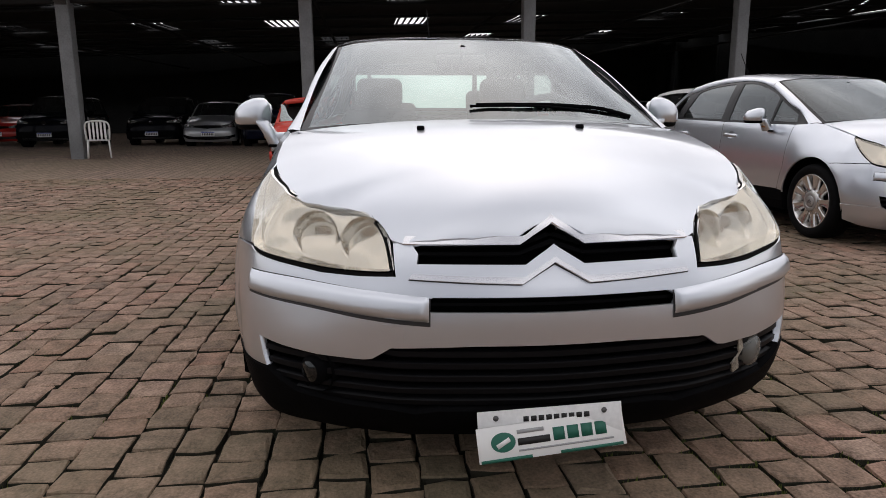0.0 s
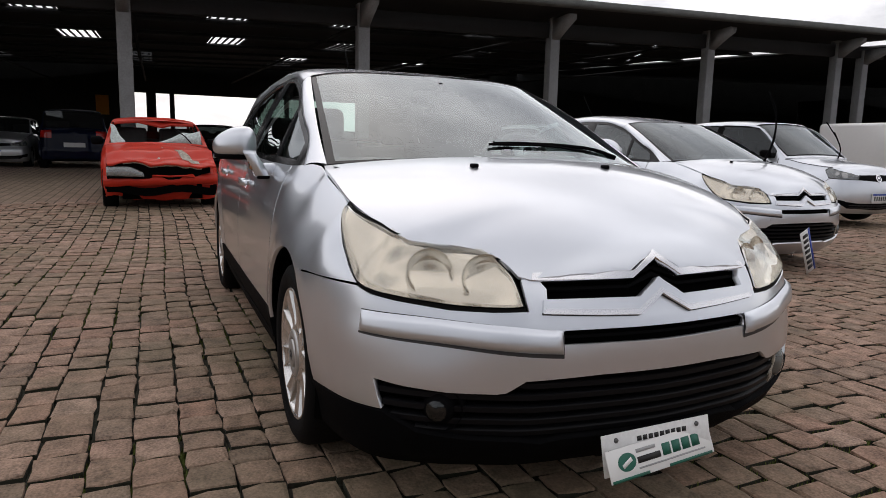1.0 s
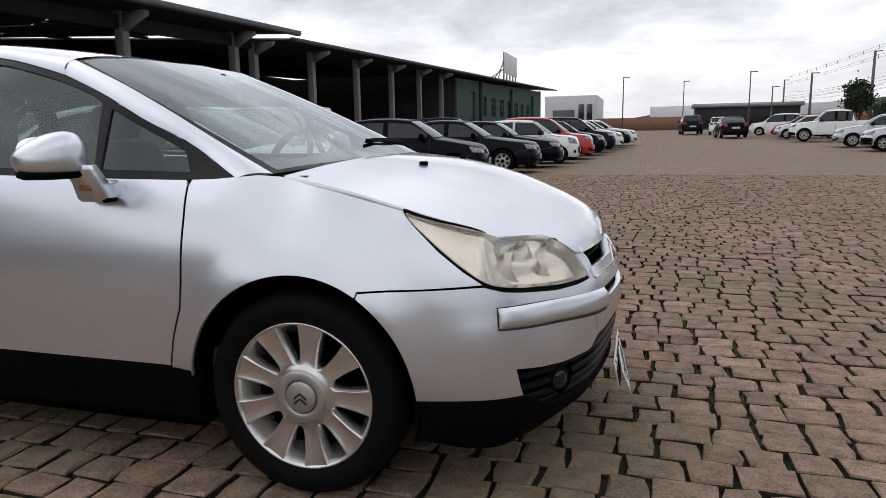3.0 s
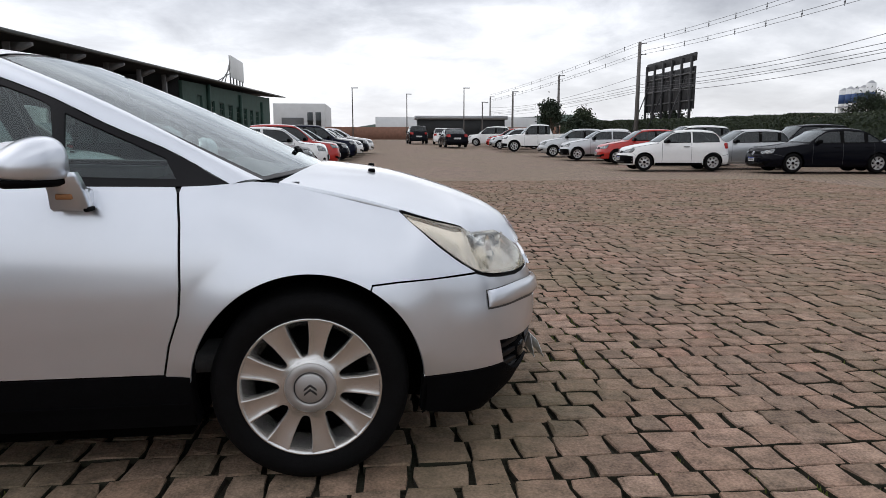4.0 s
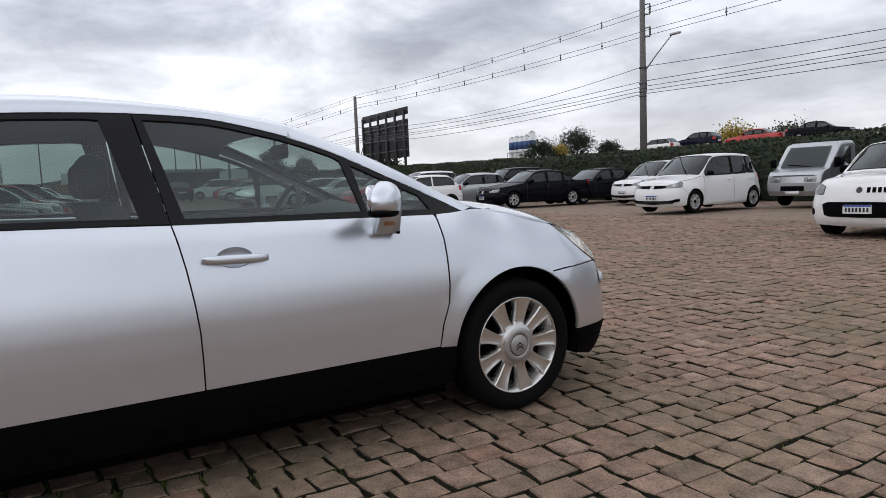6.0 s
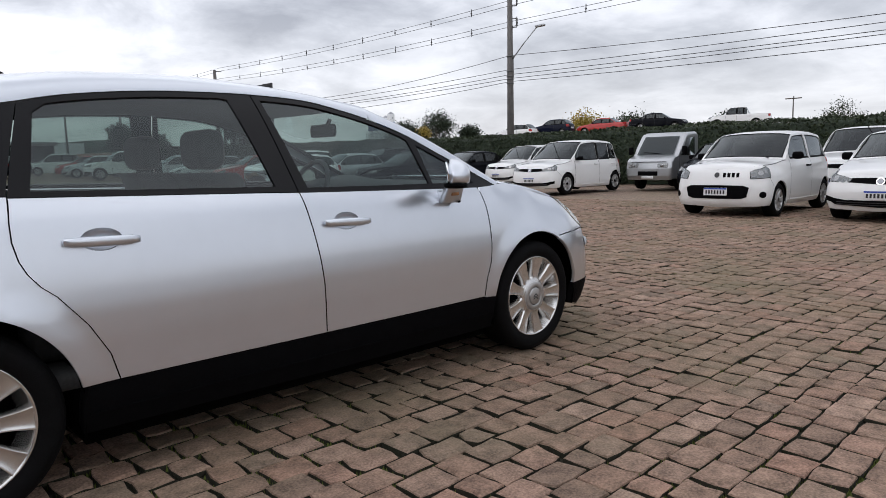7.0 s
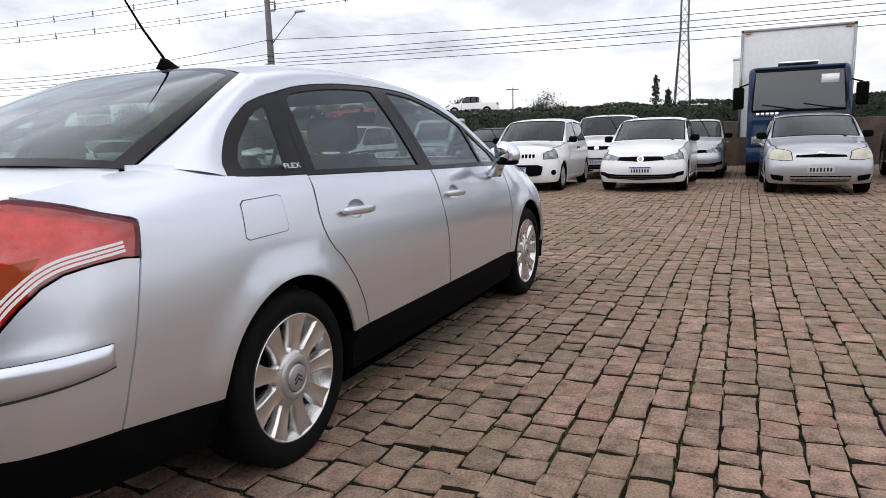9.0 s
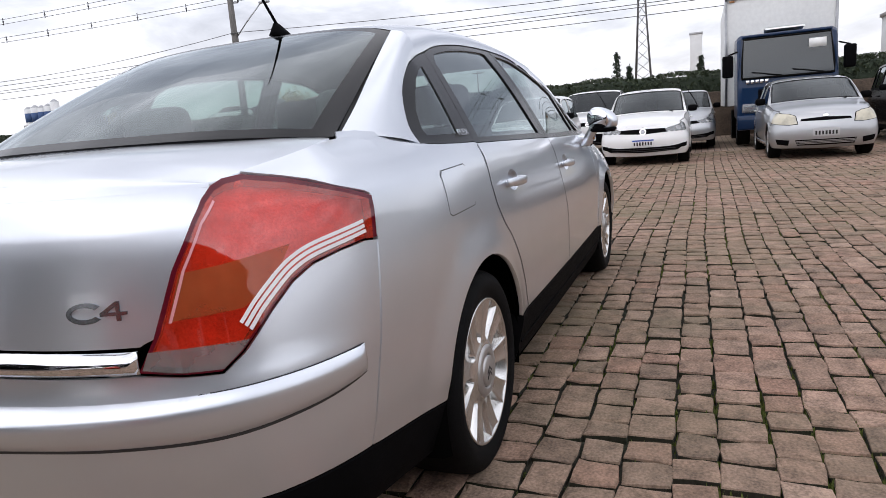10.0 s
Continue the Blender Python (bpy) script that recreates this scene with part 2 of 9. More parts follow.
mat("concrete", (0.30, 0.29, 0.275), 0.85, vary=0.3, scale=3, bump=0.3, bump_scale=40)
mat("column_paint", (0.21, 0.215, 0.22), 0.8, vary=0.2, scale=3, bump=0.2, bump_scale=50)
mat("bank", (0.085, 0.062, 0.045), 0.95, vary=0.5, scale=2.5, bump=1.0, bump_scale=14)
mat("boundary", (0.14, 0.135, 0.125), 0.9, vary=0.4, scale=1.5, bump=0.3, bump_scale=20)
mat("eave", (0.10, 0.105, 0.10), 0.7, vary=0.3, scale=4)
mat("roof_sheet", (0.26, 0.27, 0.27), 0.6, 0.2, vary=0.3, scale=2)
# near-black: the dimness under the shed roof is put into this colour
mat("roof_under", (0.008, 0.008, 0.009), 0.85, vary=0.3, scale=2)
# wall grey darkened so that its colour holds the shed's inner shade
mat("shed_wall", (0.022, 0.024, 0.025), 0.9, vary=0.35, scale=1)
mat("green_wall", (0.025, 0.065, 0.05), 0.8, vary=0.3, scale=2)
mat("white_wall", (0.62, 0.63, 0.63), 0.7, vary=0.08, scale=1)
mat("brick_wall", (0.25, 0.13, 0.09), 0.9, vary=0.3, scale=3)
mat("steel", (0.12, 0.12, 0.12), 0.6, 0.4, vary=0.3)
mat("dark_steel", (0.028, 0.028, 0.03), 0.7, 0.2, vary=0.3)
mat("galvanised", (0.36, 0.37, 0.38), 0.5, 0.6, vary=0.2)
mat("pole_concrete", (0.13, 0.122, 0.115), 0.9, vary=0.25, scale=3)
mat("cable", (0.09, 0.09, 0.095), 0.7)
def sett_mat(name, per_object):
    """Worn stone: each piece has its own tone, with blotches, grain and pitted relief."""
    m = mat(name, (0.3, 0.23, 0.18), 0.9, vary=0.55, scale=12, bump=0.75, bump_scale=40, spec=0.3)
    n, l = m.node_tree.nodes, m.node_tree.links
    p = n["Principled BSDF"]
    src = n.new("ShaderNodeObjectInfo").outputs["Random"] if per_object else n.new("ShaderNodeNewGeometry").outputs["Random Per Island"]
    ramp = n.new("ShaderNodeValToRGB")
    tones = ((0.0, (0.206, 0.144, 0.106)), (0.2, (0.275, 0.182, 0.132)), (0.42, (0.312, 0.208, 0.153)), (0.6, (0.247, 0.176, 0.13)), (0.8, (0.301, 0.183, 0.132)), (1.0, (0.356, 0.247, 0.186)))
    ramp.color_ramp.elements[0].color, ramp.color_ramp.elements[1].color = (*tones[0][1], 1), (*tones[-1][1], 1)
    for at_, c in tones[1:-1]:
        ramp.color_ramp.elements.new(at_).color = (*c, 1)
    l.new(src, ramp.inputs[0])
    old = p.inputs["Base Color"].links[0].from_socket
    bw = n.new("ShaderNodeMixRGB")
    bw.blend_type, bw.inputs[0].default_value = "MULTIPLY", 1.0
    gain = n.new("ShaderNodeMixRGB")
    gain.blend_type, gain.inputs[0].default_value = "DIVIDE", 1.0
    gain.inputs[2].default_value = (0.3, 0.23, 0.18, 1)
    l.new(old, gain.inputs[1])
    l.new(ramp.outputs[0], bw.inputs[1])
    l.new(gain.outputs[0], bw.inputs[2])
    co, dirt, mr, mx = n.new("ShaderNodeTexCoord"), n.new("ShaderNodeTexNoise"), n.new("ShaderNodeMapRange"), n.new("ShaderNodeMixRGB")
    l.new(co.outputs["Object"], dirt.inputs["Vector"])
    dirt.inputs["Scale"].default_value, dirt.inputs["Detail"].default_value = 0.7, 6
    mr.inputs[1].default_value, mr.inputs[2].default_value, mr.inputs[3].default_value, mr.inputs[4].default_value = 0.42, 0.68, 0.0, 0.5
    l.new(dirt.outputs[0], mr.inputs[0])
    l.new(mr.outputs[0], mx.inputs[0])
    l.new(bw.outputs[0], mx.inputs[1])
    mx.inputs[2].default_value = (0.15, 0.135, 0.075, 1)
    l.new(mx.outputs[0], p.inputs["Base Color"])
    return m


sett_mat("sett", True)
sett_mat("sett_many", False)
mat("joint", (0.020, 0.016, 0.010), 0.95, vary=0.5, scale=2, bump=0.6, bump_scale=60, dark=(0.014, 0.018, 0.006))
mat("moss", (0.11, 0.14, 0.024), 0.95, vary=0.4, scale=30)
mat("bark", (0.09, 0.07, 0.05), 0.9, vary=0.4, scale=12)
mat("leaf", (0.028, 0.041, 0.016), 0.7, island=0.35)
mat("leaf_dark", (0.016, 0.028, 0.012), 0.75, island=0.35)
mat("leaf_yellow", (0.30, 0.22, 0.03), 0.7, island=0.3)
mat("hill", (0.05, 0.075, 0.06), 1.0, vary=0.5, scale=0.03)
mat("white_plastic", (0.75, 0.75, 0.73), 0.5)
mat("box_white", (0.66, 0.67, 0.66), 0.5, vary=0.08, scale=1.2)
mat("paper", (0.8, 0.8, 0.78), 0.7)
mat("orange_sign", (0.7, 0.28, 0.02), 0.6)
# ---------- small geometry tools ----------
def pchip(xs, ys):
    """Monotone cubic curve through the given values."""
    x, y = np.array(xs, float), np.array(ys, float)
    h = np.diff(x)
    d = np.diff(y) / h
    m = np.zeros_like(y)
    m[0], m[-1] = d[0], d[-1]
    for i in range(1, len(x) - 1):
        if d[i - 1] * d[i] > 0:
            a, b = 2 * h[i] + h[i - 1], h[i] + 2 * h[i - 1]
            m[i] = (a + b) / (a / d[i - 1] + b / d[i])

    def f(q):
        q = np.clip(np.asarray(q, float), x[0], x[-1])
        i = np.clip(np.searchsorted(x, q) - 1, 0, len(x) - 2)
        t = (q - x[i]) / h[i]
        return (y[i] * (1 + 2 * t) * (1 - t) ** 2 + h[i] * m[i] * t * (1 - t) ** 2
                + y[i + 1] * t * t * (3 - 2 * t) + h[i] * m[i + 1] * t * t * (t - 1))

    return f


def smooth_line(points, per=8, closed=False):
    """A rounded polyline through control points (any dimension)."""
    p = np.array(points, float)
    n = len(p)
    out = []
    for i in range(n if closed else n - 1):
        p0 = p[(i - 1) % n] if (closed or i > 0) else 2 * p[0] - p[1]
        p1, p2 = p[i], p[(i + 1) % n]
        p3 = p[(i + 2) % n] if (closed or i + 2 < n) else 2 * p[-1] - p[-2]
        for k in range(per):
            t = k / per
            out.append(0.5 * (2 * p1 + (p2 - p0) * t + (2 * p0 - 5 * p1 + 4 * p2 - p3) * t * t + (3 * p1 - p0 - 3 * p2 + p3) * t ** 3))
    if not closed:
        out.append(p[-1])
    return np.array(out)


def make_skin(plan, profiles):
    """The outer skin of a body: f(s, z) gives the place at arc length s from the nose (s < 0: the other side) and height z.
    plan: outline at its widest, nose to tail; profiles: (point of the plan, [(z, inset), ...])."""
    c = smooth_line(plan, 24)
    seg = np.r_[0, np.cumsum(np.hypot(*np.diff(c, axis=0).T))]
    dirs = np.gradient(c, seg, axis=0)
    dirs /= np.linalg.norm(dirs, axis=1)[:, None]
    normal = np.stack([-dirs[:, 1], dirs[:, 0]], 1) * -1
    normal[0], normal[-1] = (1, 0), (-1, 0)

    def s_near(x, y):
        return float(seg[np.argmin((c[:, 0] - x) ** 2 + (c[:, 1] - y) ** 2)])

    keys = sorted((s_near(*at), pchip(*zip(*rows))) for at, rows in profiles)
    at = np.array([k for k, _ in keys])

    def inset(s, z):
        values = np.stack([f(z) for _, f in keys], -1)
        i = np.clip(np.searchsorted(at, s) - 1, 0, len(at) - 2)
        t = np.clip((s - at[i]) / (at[i + 1] - at[i]), 0, 1)
        t = t * t * (3 - 2 * t)
        a = np.take_along_axis(values, i[..., None], -1)[..., 0]
        b = np.take_along_axis(values, i[..., None] + 1, -1)[..., 0]
        return a * (1 - t) + b * t

    def f(s, z, out=0.0):
        s, z = np.broadcast_arrays(np.asarray(s, float), np.asarray(z, float))
        side, a = np.where(s < 0, 1.0, -1.0), np.abs(s)
        d = inset(a, z) - out
        x = np.interp(a, seg, c[:, 0]) - np.interp(a, seg, normal[:, 0]) * d
        y = np.interp(a, seg, c[:, 1]) - np.interp(a, seg, normal[:, 1]) * d
        return np.stack([x, side * y, z], -1)

    f.near, f.length = s_near, float(seg[-1])
    sel = slice(int(np.argmax(c[:, 1] > 0.93 * c[:, 1].max())), len(c) - int(np.argmax(c[::-1, 1] > 0.85 * c[:, 1].max())))
    xs, ss = c[sel, 0][::-1], seg[sel][::-1]
    f.x = lambda x: float(np.interp(x, xs, ss))
    half = len(c) // 2
    f.front = lambda y: float(np.interp(y, c[:half, 1], seg[:half]))
    f.rear = lambda y: float(np.interp(y, c[half:, 1][::-1], seg[half:][::-1]))
    return f


def inside(poly, q):
    """Which of the points q lie inside the polygon."""
    q = np.asarray(q, float)
    hit = np.zeros(len(q), bool)
    a = np.asarray(poly, float)
    b = np.roll(a, -1, 0)
    for (x0, y0), (x1, y1) in zip(a, b):
        if y0 == y1:
            continue
        cross = ((y0 > q[:, 1]) != (y1 > q[:, 1])) & (q[:, 0] < (x1 - x0) * (q[:, 1] - y0) / (y1 - y0) + x0)
        hit ^= cross
    return hit


def dense(poly, step, closed=True):
    out = []
    p = [tuple(map(float, v)) for v in poly]
    for a, b in zip(p, p[1:] + p[:1] if closed else p[1:]):
        n = max(1, int(math.ceil(math.dist(a, b) / step)))
        out += [tuple(a[k] + (b[k] - a[k]) * i / n for k in range(2)) for i in range(n)]
    if not closed:
        out.append(p[-1])
    return out


def panel_data(f, outline, holes=(), step=0.05, flange=0.014, edge=None, flip=False):
    """A sheet cut to an outline in the plane of a skin and folded back along its edges: vertices, faces, normals."""
    edge = edge or step * 0.6
    loops = [dense(outline, edge)] + [dense(h, edge) for h in holes]
    pts, edges = [], []
    for loop in loops:
        k = len(pts)
        edges += [(k + i, k + (i + 1) % len(loop)) for i in range(len(loop))]
        pts += loop
    border = np.array(pts)
    lo, hi = border.min(0), border.max(0)
    gx, gy = (np.arange(lo[k] + step * 0.37, hi[k], step) for k in (0, 1))
    grid = np.stack(np.meshgrid(gx, gy), -1).reshape(-1, 2)
    if len(grid):
        ok = inside(loops[0], grid)
        for h in loops[1:]:
            ok &= ~inside(h, grid)
        grid = grid[ok]
    if len(grid):
        gap = np.min(np.hypot(grid[:, None, 0] - border[None, :, 0], grid[:, None, 1] - border[None, :, 1]), 1)
        grid = grid[gap > 0.45 * step]
    every = [Vector(map(float, v)) for v in np.concatenate([border, grid])]
    from_cdt = delaunay_2d_cdt(every, edges, [], 0, 1e-6)
    flat = np.array([tuple(v) for v in from_cdt[0]])
    faces = np.array([tuple(t) for t in from_cdt[2]])
    mid = flat[faces].mean(1)
    ok = inside(loops[0], mid)
    for h in loops[1:]:
        ok &= ~inside(h, mid)
    faces = faces[ok]
    place = f(flat[:, 0], flat[:, 1])
    e = 2e-3
    du = f(flat[:, 0] + e, flat[:, 1]) - f(flat[:, 0] - e, flat[:, 1])
    dv = f(flat[:, 0], flat[:, 1] + e) - f(flat[:, 0], flat[:, 1] - e)
    normal = np.cross(du, dv)
    normal /= np.linalg.norm(normal, axis=1)[:, None] + 1e-12
    a, b, c = (flat[faces[:, k]] for k in range(3))
    turn = (b[:, 0] - a[:, 0]) * (c[:, 1] - a[:, 1]) - (b[:, 1] - a[:, 1]) * (c[:, 0] - a[:, 0])
    faces[turn < 0] = faces[turn < 0][:, ::-1]
    if flip:
        faces, normal = faces[:, ::-1], -normal
    verts, quads, normals = [place], [], [normal]
    if flange:
        count = {}
        for tri in faces:
            for k in range(3):
                count[(tri[k], tri[(k + 1) % 3])] = 1
        rim = [(i, j) for i, j in count if (j, i) not in count]
        n0 = len(place)
        top, low, nn = [], [], []
        for i, j in rim:
            along = place[j] - place[i]
            away = np.cross(along, normal[i])
            away /= np.linalg.norm(away) + 1e-12
            k = n0 + 4 * len(quads)
            top += [place[i], place[j], place[j] - normal[j] * flange, place[i] - normal[i] * flange]
            nn += [away * 0.8 + normal[i] * 0.6, away * 0.8 + normal[j] * 0.6, away, away]
            quads.append((k + 1, k, k + 3, k + 2))
        if top:
            verts.append(np.array(top))
            normals.append(np.array(nn))
    return np.concatenate(verts), [tuple(map(int, t)) for t in faces] + quads, np.concatenate(normals)


def mesh_of(name, verts, faces, normals=None, material=None, smooth=True):
    me = bpy.data.meshes.new(name)
    me.from_pydata([tuple(map(float, v)) for v in verts], [], [tuple(map(int, q)) for q in faces])
    if smooth:
        me.polygons.foreach_set("use_smooth", [True] * len(me.polygons))
    if normals is not None and len(normals) == len(me.vertices):
        me.normals_split_custom_set_from_vertices([tuple(map(float, n / (np.linalg.norm(n) + 1e-12))) for n in np.asarray(normals, float)])
    if material:
        me.materials.append(material)
    me.update()
    return me


def mirrored(data):
    v, q, n = data
    m = np.array([1, -1, 1])
    return v * m, [t[::-1] for t in q], (None if n is None else n * m)


def joined(*datas):
    verts, faces, normals, k = [], [], [], 0
    for v, q, n in datas:
        verts.append(np.asarray(v, float).reshape(-1, 3))
        faces += [tuple(i + k for i in t) for t in q]
        normals.append(np.zeros((len(v), 3)) if n is None else n)
        k += len(v)
    return np.concatenate(verts), faces, (None if any(d[2] is None for d in datas) else np.concatenate(normals))


def moved(data, m):
    """A data set moved by a matrix."""
    v, q, n = data
    a = np.array(m)
    v = np.asarray(v, float) @ a[:3, :3].T + a[:3, 3]
    return v, q, (None if n is None else n @ a[:3, :3].T)


def part(name, data, material, parent=None, label="", smooth=True):
    """One mesh object under a thing or a part, or on its own."""
    if isinstance(data, bpy.types.Mesh):
        me = data
    else:
        me = mesh_of(name, *data, material=material, smooth=smooth)
    ob = new(name, me)
    if parent is not None:
        ob.parent = parent
    return tagged(ob, label)


def thing(name, label, category, group="", m=None):
    ob = new(name)
    ob.empty_display_size = 0.2
    if m is not None:
        ob.matrix_basis = m
    return tagged(ob, label, category, group)


def loft(rows, closed=False, caps=False):
    """A sheet through rows of points of equal number."""
    r = np.array(rows, float)
    m, n = r.shape[:2]
    v = r.reshape(-1, 3)
    faces = []
    for i in range(m - 1):
        for j in range(n if closed else n - 1):
            k = (j + 1) % n
            faces.append((i * n + j, i * n + k, (i + 1) * n + k, (i + 1) * n + j))
    if caps:
        faces += [tuple(range(n))[::-1], tuple((m - 1) * n + j for j in range(n))]
    return v, faces, None


def box(x0, x1, y0, y1, z0, z1, bevel=0.0, segs=2):
    """A block, with rounded edges if bevel is given."""
    bm = bmesh.new()
    bmesh.ops.create_cube(bm, size=1)
    for v in bm.verts:
        v.co = ((x0 + x1) / 2 + v.co.x * (x1 - x0), (y0 + y1) / 2 + v.co.y * (y1 - y0), (z0 + z1) / 2 + v.co.z * (z1 - z0))
    if bevel:
        bmesh.ops.bevel(bm, geom=bm.edges[:], offset=bevel, segments=segs, affect="EDGES", profile=0.5)
    return from_bm(bm)


def from_bm(bm):
    bm.verts.ensure_lookup_table()
    v = np.array([tuple(p.co) for p in bm.verts])
    q = [tuple(w.index for w in face.verts) for face in bm.faces]
    bm.free()
    return v, q, None


def lathe(profile, n=32, axis="y"):
    """A turned body: profile rows of (radius, along)."""
    rows = []
    for k in range(n):
        a = 2 * math.pi * k / n
        rows.append([(r * math.cos(a), h, r * math.sin(a)) if axis == "y" else (r * math.cos(a), r * math.sin(a), h) for r, h in profile])
    r = np.array(rows)
    m = len(profile)
    faces = [((k * m + j), (k * m + j + 1), (((k + 1) % n) * m + j + 1), (((k + 1) % n) * m + j)) for k in range(n) for j in range(m - 1)]
    return r.reshape(-1, 3), faces, None


def tube(points, radius, n=8, caps=True):
    """A round bar along a line; radius: one or a list."""
    p = np.array(points, float)
    rad = np.broadcast_to(np.asarray(radius, float), (len(p),))
    t = np.gradient(p, axis=0)
    t /= np.linalg.norm(t, axis=1)[:, None] + 1e-12
    up = np.array([0, 0, 1.0]) if abs(t[0][2]) < 0.9 else np.array([1.0, 0, 0])
    rows = []
    for i in range(len(p)):
        a = np.cross(t[i], up)
        a /= np.linalg.norm(a) + 1e-12
        b = np.cross(a, t[i])
        rows.append([p[i] + rad[i] * (math.cos(w) * a + math.sin(w) * b) for w in np.linspace(0, 2 * math.pi, n, endpoint=False)])
    v, q, _ = loft(rows, True, caps)
    return v, [x[::-1] for x in q], None


def prism(outline, f0, f1):
    """A solid between two maps of one flat outline, f0 below and f1 above."""
    o = [tuple(map(float, v)) for v in outline]
    n = len(o)
    v = [f0(*p) for p in o] + [f1(*p) for p in o]
    faces = [tuple(range(n))[::-1], tuple(range(n, 2 * n))] + [(i, (i + 1) % n, n + (i + 1) % n, n + i) for i in range(n)]
    return np.array(v, float), faces, None


def mirror_loop(half):
    """A closed outline over both sides from its half, which begins and ends at the middle."""
    h = [tuple(p) for p in half]
    back = [(-a, b) for a, b in h[::-1] if abs(a) > 1e-9]
    return h + back


def ellipse(cx, cy, rx, ry, n=24, turn=0.0):
    out = []
    for k in range(n):
        a = 2 * math.pi * k / n
        u, v = rx * math.cos(a), ry * math.sin(a)
        out.append((cx + u * math.cos(turn) - v * math.sin(turn), cy + u * math.sin(turn) + v * math.cos(turn)))
    return out


def words(text, size, material, parent, m, depth=0.002, name="lettering", shear=0.0, wide=1.0):
    """Letters in the built-in font, as one mesh."""
    cu = bpy.data.curves.new(name, "FONT")
    cu.body, cu.size, cu.extrude, cu.align_x, cu.align_y = text, size, depth, "CENTER", "CENTER"
    cu.shear = shear
    tmp = bpy.data.objects.new(name, cu)
    me = bpy.data.meshes.new_from_object(tmp)
    bpy.data.objects.remove(tmp)
    me.transform(m @ Matrix.Diagonal((wide, 1, 1, 1)))
    me.materials.clear()
    me.materials.append(material)
    ob = new(name, me)
    ob.parent = parent
    return ob
